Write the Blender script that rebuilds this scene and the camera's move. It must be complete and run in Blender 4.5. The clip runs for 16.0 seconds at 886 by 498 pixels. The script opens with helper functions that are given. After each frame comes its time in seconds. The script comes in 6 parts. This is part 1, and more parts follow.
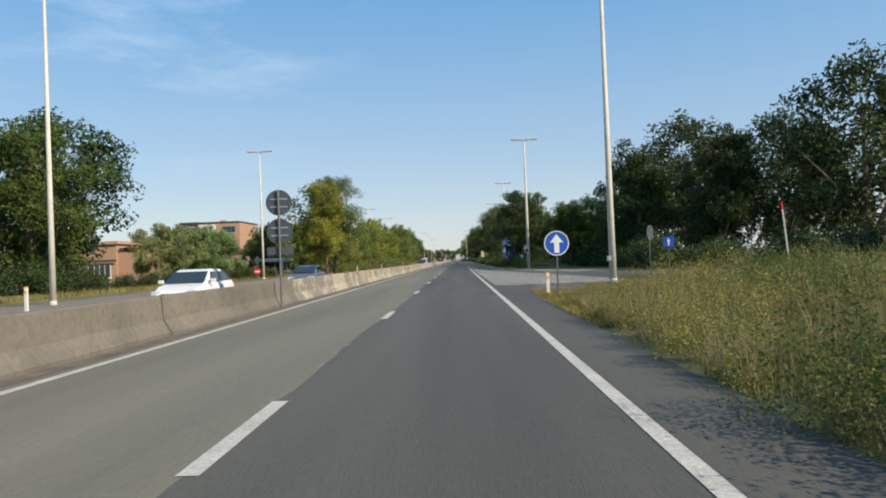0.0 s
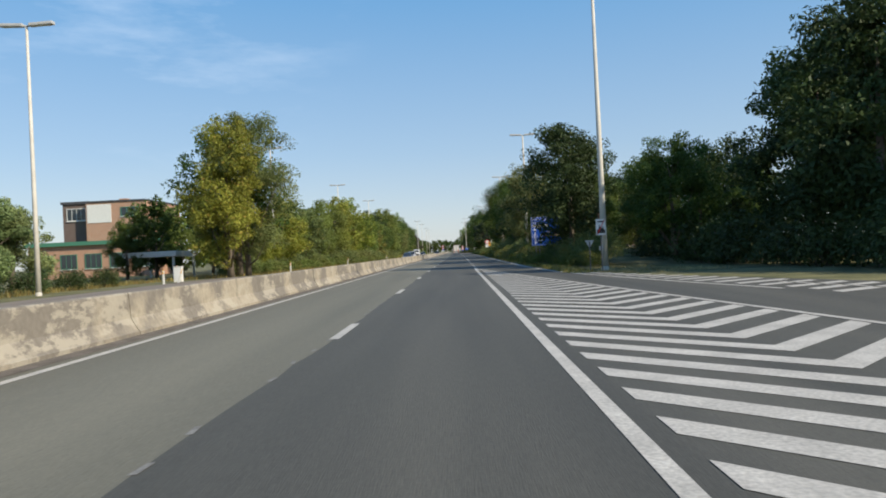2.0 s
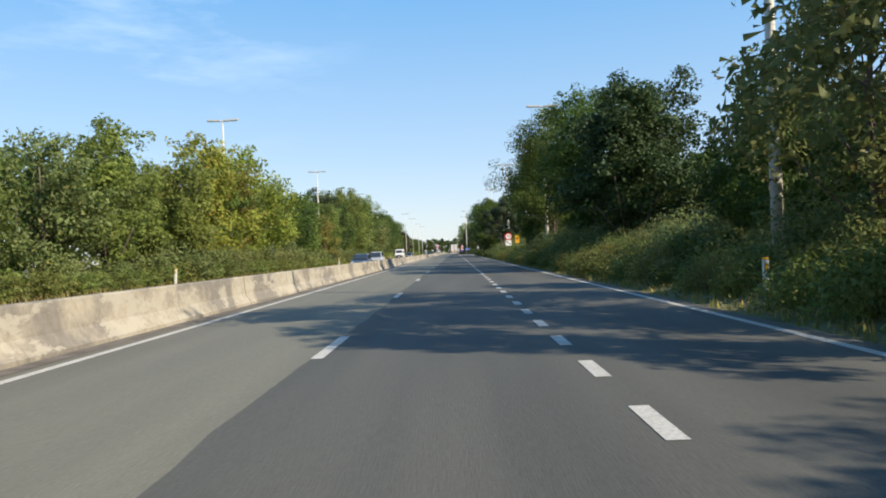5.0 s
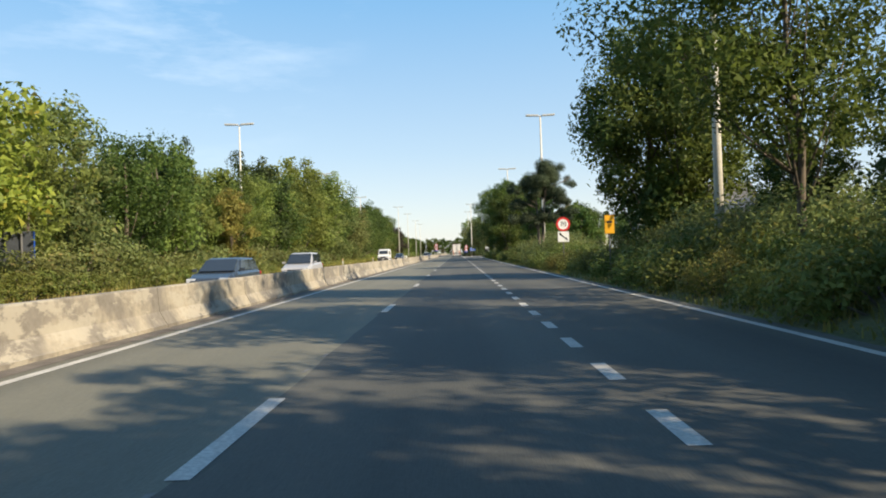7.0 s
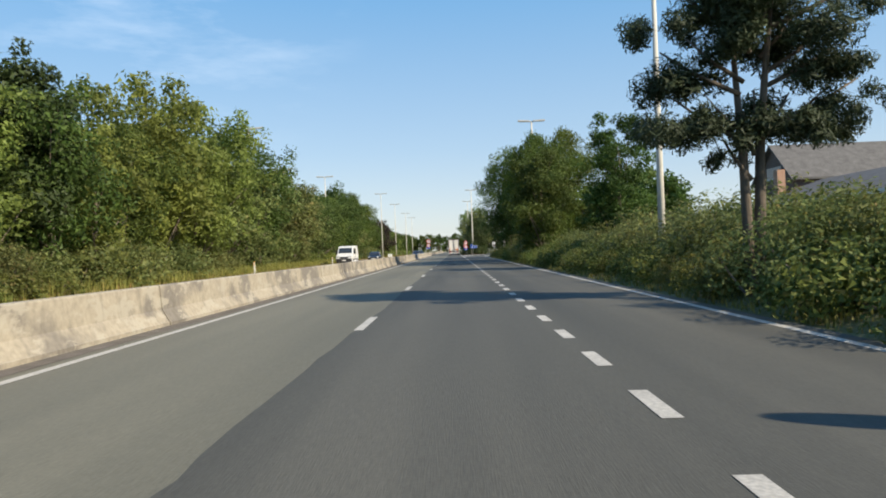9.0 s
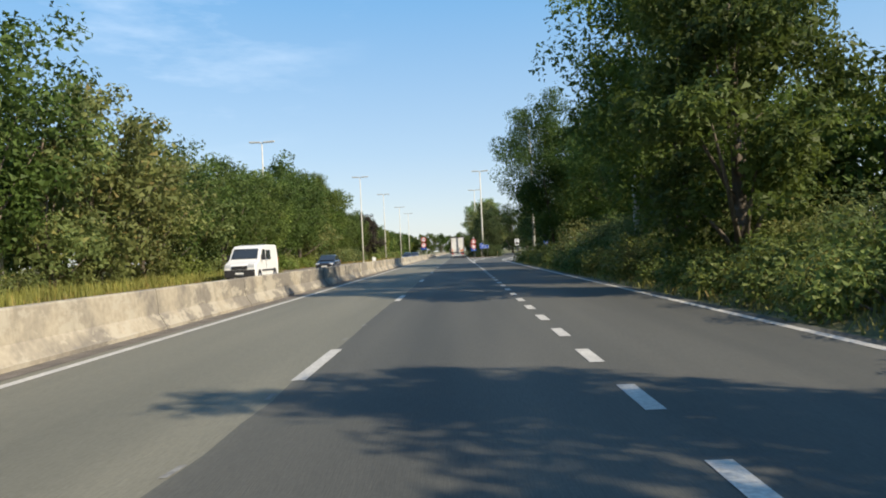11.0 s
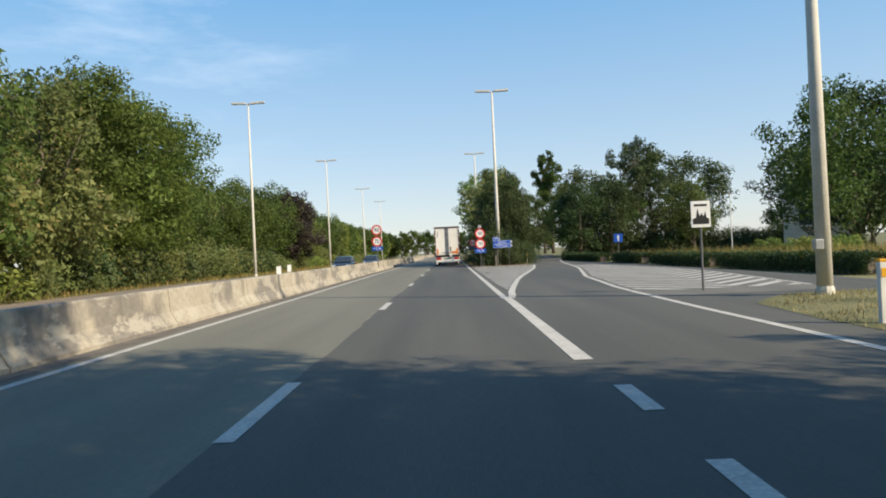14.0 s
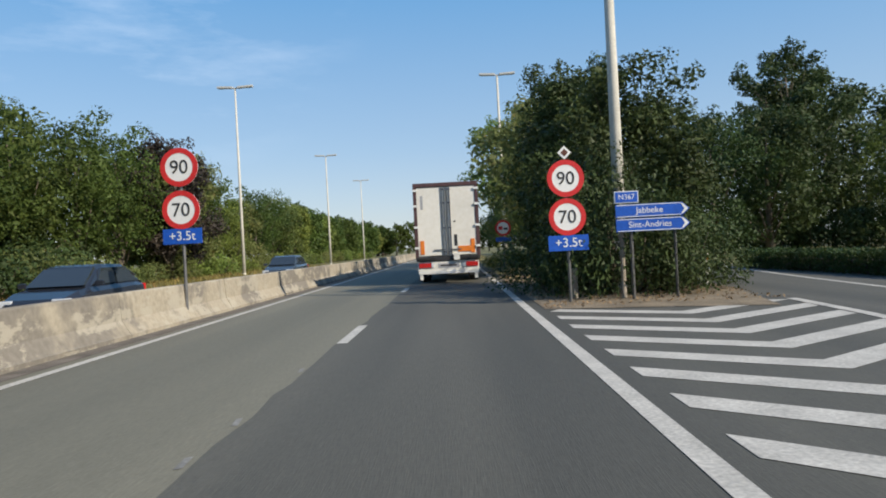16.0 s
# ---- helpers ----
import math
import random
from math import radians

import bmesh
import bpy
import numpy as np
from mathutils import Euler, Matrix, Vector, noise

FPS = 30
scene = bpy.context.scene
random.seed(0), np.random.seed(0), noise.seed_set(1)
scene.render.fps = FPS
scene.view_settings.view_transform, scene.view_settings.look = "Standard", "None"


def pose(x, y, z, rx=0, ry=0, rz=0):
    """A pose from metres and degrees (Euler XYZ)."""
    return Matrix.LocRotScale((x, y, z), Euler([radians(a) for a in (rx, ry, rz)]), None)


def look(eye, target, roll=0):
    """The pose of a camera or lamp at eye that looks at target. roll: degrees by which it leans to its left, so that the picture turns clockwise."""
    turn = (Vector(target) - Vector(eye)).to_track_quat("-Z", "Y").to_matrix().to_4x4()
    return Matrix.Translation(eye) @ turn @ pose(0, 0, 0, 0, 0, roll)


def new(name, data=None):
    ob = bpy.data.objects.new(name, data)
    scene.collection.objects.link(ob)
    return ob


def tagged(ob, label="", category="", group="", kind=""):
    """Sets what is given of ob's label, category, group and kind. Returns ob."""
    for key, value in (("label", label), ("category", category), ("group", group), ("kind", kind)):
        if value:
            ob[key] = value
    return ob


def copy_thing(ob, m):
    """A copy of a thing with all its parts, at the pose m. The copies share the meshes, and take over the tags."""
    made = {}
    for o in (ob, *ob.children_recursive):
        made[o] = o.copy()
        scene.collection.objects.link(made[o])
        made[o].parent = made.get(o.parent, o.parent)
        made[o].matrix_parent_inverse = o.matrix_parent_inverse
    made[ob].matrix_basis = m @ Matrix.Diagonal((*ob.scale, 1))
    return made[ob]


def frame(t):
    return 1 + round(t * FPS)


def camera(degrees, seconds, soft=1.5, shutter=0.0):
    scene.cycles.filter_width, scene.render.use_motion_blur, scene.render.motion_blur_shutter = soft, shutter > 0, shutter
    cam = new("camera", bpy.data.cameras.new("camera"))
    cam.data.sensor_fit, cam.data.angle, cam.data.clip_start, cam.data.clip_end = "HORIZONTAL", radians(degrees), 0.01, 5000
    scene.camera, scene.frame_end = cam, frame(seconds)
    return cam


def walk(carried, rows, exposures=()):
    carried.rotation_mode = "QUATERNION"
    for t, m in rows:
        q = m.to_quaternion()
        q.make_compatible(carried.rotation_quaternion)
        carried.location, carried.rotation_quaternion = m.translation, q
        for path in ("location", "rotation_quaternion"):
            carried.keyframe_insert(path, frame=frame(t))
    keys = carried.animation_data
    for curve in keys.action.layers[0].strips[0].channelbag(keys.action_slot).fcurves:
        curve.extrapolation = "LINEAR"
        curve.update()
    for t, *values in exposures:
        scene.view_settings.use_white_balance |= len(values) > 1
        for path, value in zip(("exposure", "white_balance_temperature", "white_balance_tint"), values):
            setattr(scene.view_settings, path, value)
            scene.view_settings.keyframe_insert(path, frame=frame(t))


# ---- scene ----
# ---- camera ----
cam = camera(65.0, 16.0, soft=1.9)
EYE = 1.41
# seconds, across, along, yaw, pitch, roll
PATH = [
    (0.0, 0.162, -1.547, 1.290, 0.886, 2.261),
    (0.5, 0.169, 9.031, 0.805, 1.001, 1.687),
    (1.0, 0.234, 19.720, 0.624, 1.089, 2.150),
    (1.5, 0.343, 30.541, 1.023, 0.452, 2.478),
    (2.0, 0.420, 41.405, 1.217, 0.177, 2.712),
    (2.5, 0.428, 52.188, 1.100, 0.107, 3.173),
    (3.0, 0.423, 62.886, 1.179, -0.010, 2.991),
    (3.5, 0.424, 73.749, 1.330, -0.084, 2.711),
    (4.0, 0.351, 84.680, 1.263, -0.029, 2.498),
    (6.5, 0.132, 138.037, 0.971, 0.443, 1.849),
    (7.0, 0.098, 148.754, 1.205, 0.281, 1.867),
    (7.5, 0.022, 159.375, 1.029, 0.137, 2.017),
    (8.0, -0.023, 169.782, 0.855, 0.128, 1.663),
    (8.5, 0.014, 180.138, 0.913, 0.072, 1.845),
    (9.0, 0.058, 190.573, 0.978, 0.077, 2.074),
    (11.5, 0.185, 243.421, 1.386, 0.184, 2.496),
    (12.0, 0.206, 254.128, 1.697, -0.048, 1.791),
    (12.5, 0.133, 264.964, 1.170, 0.070, 2.296),
    (13.0, 0.157, 275.862, 0.999, 0.178, 2.841),
    (13.5, 0.088, 286.774, 0.695, 0.251, 2.221),
    (14.0, 0.093, 297.770, 0.607, 0.271, 2.629),
    (14.5, 0.102, 308.788, 0.918, 0.219, 2.688),
    (15.0, 0.054, 319.923, 0.834, 0.188, 2.634),
    (15.5, 0.009, 331.091, 0.559, 0.101, 2.361),
    (16.0, 0.102, 342.327, 1.041, -0.046, 2.884),]
walk(cam, [(t, pose(x, y, EYE, 90 + p, r, yw)) for t, x, y, yw, p, r in PATH],
     exposures=[(0.0, 0.45, 7260, 10), (2.0, 0.40, 7020, 10), (3.2, 0.46, 7000, 10), (4.0, 0.73, 7000, 10), (6.5, 0.76, 7450, 10), (7.5, 0.88, 8000, 10), (8.5, 0.68, 7450, 10), (9.2, 0.60, 7300, 10),
                (11.3, 0.72, 7300, 10), (12.0, 0.97, 7600, 10), (13.5, 0.90, 7650, 10), (14.0, 0.64, 7500, 10), (14.4, 0.45, 7020, 10), (16.0, 0.38, 6870, 10)])

# ---- sky and sun ----
SUN_AZ, SUN_EL = 121.0, 34.0
world = bpy.data.worlds.new("sky")
scene.world = world
world.use_nodes = True
wn, wl = world.node_tree.nodes, world.node_tree.links
wn.clear()
sky = wn.new("ShaderNodeTexSky")
sky.sky_type, sky.sun_disc = "NISHITA", False
sky.sun_elevation, sky.sun_rotation = radians(SUN_EL), radians(SUN_AZ)
sky.air_density, sky.dust_density, sky.ozone_density = 1.0, 0.5, 3.4
geo = wn.new("ShaderNodeTexCoord")
# thin high cloud, drawn out along the wind
cmap = wn.new("ShaderNodeMapping")
cmap.inputs["Scale"].default_value = (2.2, 2.2, 9.0)
cmap.inputs["Location"].default_value = (1.35, 0.4, 0.2)
cn = wn.new("ShaderNodeTexNoise")
cn.inputs["Scale"].default_value, cn.inputs["Detail"].default_value, cn.inputs["Roughness"].default_value = 1.6, 7.0, 0.62
cr = wn.new("ShaderNodeMapRange")
cr.inputs["From Min"].default_value, cr.inputs["From Max"].default_value = 0.50, 0.74
cr.inputs["To Max"].default_value = 0.20
cm = wn.new("ShaderNodeMixRGB")
cm.inputs["Color2"].default_value = (7.5, 8.2, 9.2, 1)
bgn = wn.new("ShaderNodeBackground")
bgn.inputs["Strength"].default_value = 0.129
wo = wn.new("ShaderNodeOutputWorld")
wl.new(geo.outputs["Generated"], cmap.inputs["Vector"])
wl.new(cmap.outputs["Vector"], cn.inputs["Vector"])
wl.new(cn.outputs["Fac"], cr.inputs["Value"])
cd = wn.new("ShaderNodeVectorMath")
cd.operation = "DOT_PRODUCT"
cd.inputs[1].default_value = Vector((-0.36, 0.86, 0.37)).normalized()
wl.new(geo.outputs["Generated"], cd.inputs[0])
ck = wn.new("ShaderNodeMapRange")
ck.interpolation_type = "SMOOTHSTEP"
ck.inputs["From Min"].default_value, ck.inputs["From Max"].default_value = 0.955, 0.998
wl.new(cd.outputs["Value"], ck.inputs["Value"])
cx = wn.new("ShaderNodeMath")
cx.operation = "MULTIPLY"
wl.new(cr.outputs["Result"], cx.inputs[0])
wl.new(ck.outputs["Result"], cx.inputs[1])
wl.new(cx.outputs["Value"], cm.inputs["Fac"])
hs_ = wn.new("ShaderNodeHueSaturation")
hs_.inputs["Saturation"].default_value = 1.10
wl.new(sky.outputs["Color"], hs_.inputs["Color"])
# summer haze, palest along the horizon
gz = wn.new("ShaderNodeSeparateXYZ")
wl.new(geo.outputs["Generated"], gz.inputs["Vector"])
hz = wn.new("ShaderNodeValToRGB")
for k_, (at_, tone_) in enumerate(((0.0, (3.5, 3.95, 4.5)), (0.14, (2.2, 3.3, 4.75)), (0.36, (0.85, 2.45, 4.75)), (1.0, (0.35, 1.15, 3.1)))):
    el_ = hz.color_ramp.elements[k_] if k_ < 2 else hz.color_ramp.elements.new(at_)
    el_.position, el_.color = at_, (*[c / 5 for c in tone_], 1)
wl.new(gz.outputs["Z"], hz.inputs["Fac"])
hm = wn.new("ShaderNodeMixRGB")
hm.blend_type = "MULTIPLY"
hm.inputs["Fac"].default_value, hm.inputs["Color2"].default_value = 1.0, (5, 5, 5, 1)
wl.new(hz.outputs["Color"], hm.inputs["Color1"])
ha = wn.new("ShaderNodeMixRGB")
ha.inputs["Fac"].default_value = 0.78
wl.new(hs_.outputs["Color"], ha.inputs["Color1"])
wl.new(hm.outputs["Color"], ha.inputs["Color2"])
wl.new(ha.outputs["Color"], cm.inputs["Color1"])
wl.new(cm.outputs["Color"], bgn.inputs["Color"])
wl.new(bgn.outputs["Background"], wo.inputs["Surface"])

sun = new("sun", bpy.data.lights.new("sun", "SUN"))
sun.data.energy, sun.data.angle, sun.data.color = 4.25, radians(0.6), (1.0, 0.93, 0.81)
a, e = radians(SUN_AZ), radians(SUN_EL)
sun.matrix_world = look((0, 0, 0), (-math.sin(a) * math.cos(e), -math.cos(a) * math.cos(e), -math.sin(e)))
sun.location = (80, -60, 60)


# ---- materials ----
def mat(name, color, rough=0.8, metal=0.0, var=0.25, scale=4.0, bump=0.0, fine=60.0, hue=None, spec=0.4, stretch=(1, 1, 1), stain=0.0):
    """A surface with two scales of colour change, from noise in world space, and fine relief."""
    m = bpy.data.materials.new(name)
    m.use_nodes = True
    n, l = m.node_tree.nodes, m.node_tree.links
    b = n["Principled BSDF"]
    b.inputs["Roughness"].default_value, b.inputs["Metallic"].default_value = rough, metal
    b.inputs["Specular IOR Level"].default_value = spec
    g = n.new("ShaderNodeNewGeometry")
    mp = n.new("ShaderNodeMapping")
    mp.inputs["Scale"].default_value = stretch
    l.new(g.outputs["Position"], mp.inputs["Vector"])
    big = n.new("ShaderNodeTexNoise")
    big.inputs["Scale"].default_value, big.inputs["Detail"].default_value = scale, 5
    small = n.new("ShaderNodeTexNoise")
    small.inputs["Scale"].default_value, small.inputs["Detail"].default_value = fine, 3
    for k in (big, small):
        l.new(mp.outputs["Vector"], k.inputs["Vector"])
    r1 = n.new("ShaderNodeValToRGB")
    c1 = [c * (1 - var) for c in color]
    c2 = [min(1, c * (1 + var)) for c in (hue or color)]
    r1.color_ramp.elements[0].position, r1.color_ramp.elements[1].position = 0.3, 0.7
    r1.color_ramp.elements[0].color, r1.color_ramp.elements[1].color = (*c1, 1), (*c2, 1)
    l.new(big.outputs["Fac"], r1.inputs["Fac"])
    mx = n.new("ShaderNodeMixRGB")
    mx.blend_type = "OVERLAY"
    mx.inputs["Fac"].default_value = 0.35 if stain == 0 else stain
    l.new(r1.outputs["Color"], mx.inputs["Color1"])
    l.new(small.outputs["Fac"], mx.inputs["Color2"])
    l.new(mx.outputs["Color"], b.inputs["Base Color"])
    if bump:
        bp = n.new("ShaderNodeBump")
        bp.inputs["Strength"].default_value, bp.inputs["Distance"].default_value = bump, 0.02
        l.new(small.outputs["Fac"], bp.inputs["Height"])
        l.new(bp.outputs["Normal"], b.inputs["Normal"])
    return m


def leaf_mat(name, dark, light, back=0.35, tint=None):
    """Foliage: each leaf has its own shade, and some light passes through it."""
    m = bpy.data.materials.new(name)
    m.use_nodes = True
    n, l = m.node_tree.nodes, m.node_tree.links
    b = n["Principled BSDF"]
    b.inputs["Roughness"].default_value, b.inputs["Specular IOR Level"].default_value = 0.58, 0.24
    g = n.new("ShaderNodeNewGeometry")
    o = n.new("ShaderNodeObjectInfo")
    ramp = n.new("ShaderNodeValToRGB")
    ramp.color_ramp.elements[0].color, ramp.color_ramp.elements[1].color = (*[d + 0.3 * (q - d) for d, q in zip(dark, light)], 1), (*light, 1)
    if tint:
        k = ramp.color_ramp.elements.new(0.88)
        k.color = (*light, 1)
        ramp.color_ramp.elements[2].color = (*tint, 1)
    l.new(g.outputs["Random Per Island"], ramp.inputs["Fac"])
    ns = n.new("ShaderNodeTexNoise")
    ns.inputs["Scale"].default_value, ns.inputs["Detail"].default_value = 0.35, 3
    l.new(g.outputs["Position"], ns.inputs["Vector"])
    hs = n.new("ShaderNodeHueSaturation")
    mr = n.new("ShaderNodeMapRange")
    mr.inputs["From Min"].default_value, mr.inputs["From Max"].default_value = 0.3, 0.7
    mr.inputs["To Min"].default_value, mr.inputs["To Max"].default_value = 0.65, 1.35
    l.new(ns.outputs["Fac"], mr.inputs["Value"])
    l.new(mr.outputs["Result"], hs.inputs["Value"])
    hr = n.new("ShaderNodeMapRange")
    hr.inputs["To Min"].default_value, hr.inputs["To Max"].default_value = 0.475, 0.52
    l.new(o.outputs["Random"], hr.inputs["Value"])
    l.new(hr.outputs["Result"], hs.inputs["Hue"])
    l.new(ramp.outputs["Color"], hs.inputs["Color"])
    l.new(hs.outputs["Color"], b.inputs["Base Color"])
    tr = n.new("ShaderNodeBsdfTranslucent")
    l.new(hs.outputs["Color"], tr.inputs["Color"])
    ms = n.new("ShaderNodeMixShader")
    ms.inputs["Fac"].default_value = back
    l.new(b.outputs["BSDF"], ms.inputs[1])
    l.new(tr.outputs["BSDF"], ms.inputs[2])
    l.new(ms.outputs["Shader"], n["Material Output"].inputs["Surface"])
    return m


def road_mat(name, color, var, warm):
    """Worn asphalt: grain, patches, and tracks drawn out along the road."""
    m = mat(name, color, rough=0.8, var=var, scale=0.7, fine=90, bump=0.18, hue=warm, spec=0.4, stretch=(1, 0.05, 1), stain=0.3)
    n, l = m.node_tree.nodes, m.node_tree.links
    b = n["Principled BSDF"]
    src = b.inputs["Base Color"].links[0].from_socket
    g = n.new("ShaderNodeNewGeometry")
    grit = n.new("ShaderNodeTexVoronoi")
    grit.inputs["Scale"].default_value = 45
    l.new(g.outputs["Position"], grit.inputs["Vector"])
    mr = n.new("ShaderNodeMapRange")
    mr.inputs["To Min"].default_value, mr.inputs["To Max"].default_value = 0.9, 1.08
    l.new(grit.outputs["Color"], mr.inputs["Value"])
    mu = n.new("ShaderNodeMixRGB")
    mu.blend_type = "MULTIPLY"
    mu.inputs["Fac"].default_value = 1
    l.new(src, mu.inputs["Color1"])
    l.new(mr.outputs["Result"], mu.inputs["Color2"])
    l.new(mu.outputs["Color"], b.inputs["Base Color"])
    return m


M = {}
M["asphalt_dark"] = road_mat("dark_asphalt", (0.078, 0.077, 0.066), 0.2, (0.088, 0.084, 0.069))
M["asphalt_light"] = road_mat("grey_asphalt", (0.150, 0.144, 0.109), 0.14, (0.165, 0.154, 0.114))
M["asphalt_worn"] = road_mat("worn_asphalt", (0.135, 0.128, 0.108), 0.15, (0.15, 0.138, 0.112))
M["asphalt_brown"] = road_mat("brown_asphalt", (0.20, 0.165, 0.135), 0.15, (0.21, 0.17, 0.13))
M["paint"] = mat("road_paint", (0.47, 0.445, 0.395), rough=0.7, var=0.14, scale=2, fine=25, bump=0.2, stain=0.5)
M["concrete"] = mat("weathered_concrete", (0.225, 0.20, 0.165), rough=0.9, var=0.12, scale=0.55, fine=9, bump=0.5, hue=(0.31, 0.27, 0.205), stain=0.35)
for k_, p_ in enumerate((0.46, 0.56)):
    [q for q in M["concrete"].node_tree.nodes if q.type == "VALTORGB"][0].color_ramp.elements[k_].position = p_
def flaked(m, pale, dark):
    """Weathering on a concrete surface: pale flaked patches and dark runs down from the top."""
    n, l = m.node_tree.nodes, m.node_tree.links
    b_ = n["Principled BSDF"]
    src = b_.inputs["Base Color"].links[0].from_socket
    g = n.new("ShaderNodeNewGeometry")
    for stretch, scale, lo, hi, tone, most in (((1, 0.55, 1.2), 1.7, 0.52, 0.57, pale, 0.75), ((1, 1.6, 0.25), 1.1, 0.56, 0.72, dark, 0.7)):
        mp = n.new("ShaderNodeMapping")
        mp.inputs["Scale"].default_value = stretch
        l.new(g.outputs["Position"], mp.inputs["Vector"])
        nz = n.new("ShaderNodeTexNoise")
        nz.inputs["Scale"].default_value, nz.inputs["Detail"].default_value, nz.inputs["Roughness"].default_value = scale, 9, 0.68
        l.new(mp.outputs["Vector"], nz.inputs["Vector"])
        mr = n.new("ShaderNodeMapRange")
        mr.inputs["From Min"].default_value, mr.inputs["From Max"].default_value, mr.inputs["To Max"].default_value = lo, hi, most
        l.new(nz.outputs["Fac"], mr.inputs["Value"])
        mx = n.new("ShaderNodeMixRGB")
        mx.inputs["Color2"].default_value = (*tone, 1)
        l.new(mr.outputs["Result"], mx.inputs["Fac"])
        l.new(src, mx.inputs["Color1"])
        src = mx.outputs["Color"]
    l.new(src, b_.inputs["Base Color"])


flaked(M["concrete"], (0.40, 0.36, 0.285), (0.13, 0.115, 0.092))
M["concrete_old"] = mat("grimy_concrete", (0.13, 0.115, 0.095), rough=0.9, var=0.15, scale=0.5, fine=9, bump=0.4, hue=(0.17, 0.15, 0.12), stain=0.3)
M["gutter"] = mat("gutter_dirt", (0.14, 0.12, 0.10), rough=0.95, var=0.3, scale=2, fine=40, bump=0.6)
M["pole"] = mat("pole_concrete", (0.55, 0.52, 0.45), rough=0.75, var=0.10, scale=1.5, fine=30, bump=0.15)
M["zinc"] = mat("zinc", (0.42, 0.43, 0.44), rough=0.45, metal=0.7, var=0.12, scale=5, fine=40)
M["lamp"] = mat("lamp_housing", (0.45, 0.45, 0.43), rough=0.5, var=0.1)
M["bark"] = mat("bark", (0.13, 0.105, 0.08), rough=0.95, var=0.35, scale=3, fine=18, bump=0.9, stretch=(1, 1, 0.25))
M["grass"] = mat("verge_grass", (0.105, 0.115, 0.042), rough=0.95, var=0.35, scale=0.5, fine=12, bump=0.9, hue=(0.16, 0.145, 0.065), stain=0.6)
M["litter"] = leaf_mat("dead_leaves", (0.11, 0.075, 0.04), (0.30, 0.21, 0.11), back=0.1)
M["dirt"] = mat("dry_soil", (0.20, 0.158, 0.106), rough=0.95, var=0.3, scale=1.2, fine=20, bump=0.9, stain=0.6)
M["grit"] = mat("gritty_asphalt", (0.112, 0.098, 0.078), rough=0.95, var=0.3, scale=1.1, fine=26, bump=0.8, hue=(0.125, 0.105, 0.076), stain=0.6)
M["leaf_oak"] = leaf_mat("leaf_deep_green", (0.036, 0.066, 0.015), (0.100, 0.150, 0.034), back=0.42)
M["leaf_dark"] = leaf_mat("leaf_dark_green", (0.026, 0.045, 0.014), (0.062, 0.092, 0.028), back=0.25)
M["leaf_mid"] = leaf_mat("leaf_mid_green", (0.050, 0.082, 0.017), (0.130, 0.178, 0.038), back=0.48)
M["leaf_rust"] = leaf_mat("leaf_rusty", (0.13, 0.125, 0.03), (0.27, 0.22, 0.06), tint=(0.34, 0.18, 0.06))
M["leaf_bright"] = leaf_mat("leaf_fresh_green", (0.092, 0.138, 0.030), (0.225, 0.285, 0.070), back=0.48)
M["leaf_yellow"] = leaf_mat("leaf_turning", (0.115, 0.158, 0.024), (0.285, 0.315, 0.052), tint=(0.36, 0.27, 0.055))
M["leaf_willow"] = leaf_mat("leaf_willow", (0.11, 0.155, 0.055), (0.25, 0.31, 0.125))
M["leaf_olive"] = leaf_mat("leaf_olive", (0.086, 0.120, 0.038), (0.212, 0.242, 0.082), back=0.45, tint=(0.270, 0.225, 0.080))
M["leaf_copper"] = leaf_mat("leaf_copper", (0.032, 0.027, 0.024), (0.075, 0.056, 0.046))
M["needle"] = leaf_mat("pine_needles", (0.022, 0.040, 0.020), (0.060, 0.088, 0.042), back=0.15)
M["leaf_hedge"] = leaf_mat("leaf_bramble", (0.052, 0.088, 0.019), (0.180, 0.210, 0.052), tint=(0.225, 0.200, 0.066))
M["blade"] = leaf_mat("dry_grass_blades", (0.17, 0.16, 0.065), (0.40, 0.33, 0.165), tint=(0.43, 0.33, 0.19))
M["leaf_weed"] = leaf_mat("leaf_weeds", (0.11, 0.12, 0.028), (0.30, 0.275, 0.07), tint=(0.40, 0.30, 0.09))
M["weed"] = leaf_mat("verge_weeds", (0.130, 0.140, 0.034), (0.315, 0.285, 0.085), tint=(0.392, 0.261, 0.087))


# ---- building helpers ----
def link_mesh(name, me, material, parent=None):
    me.materials.append(material)
    ob = new(name, me)
    if parent is not None:
        ob.parent = parent
    return ob


def part(name, bm, material, parent=None, label="", smooth=False):
    """One bmesh as one mesh object under a thing or a part."""
    me = bpy.data.meshes.new(name)
    bmesh.ops.recalc_face_normals(bm, faces=bm.faces)
    bm.to_mesh(me)
    bm.free()
    if smooth:
        me.polygons.foreach_set("use_smooth", [True] * len(me.polygons))
    ob = link_mesh(name, me, material, parent)
    if label:
        ob["label"] = label
    return ob


def thing(name, label, category, group="", kind="", m=None):
    ob = new(name)
    ob.empty_display_size = 0.2
    if m is not None:
        ob.matrix_basis = m
    return tagged(ob, label, category, group, kind)


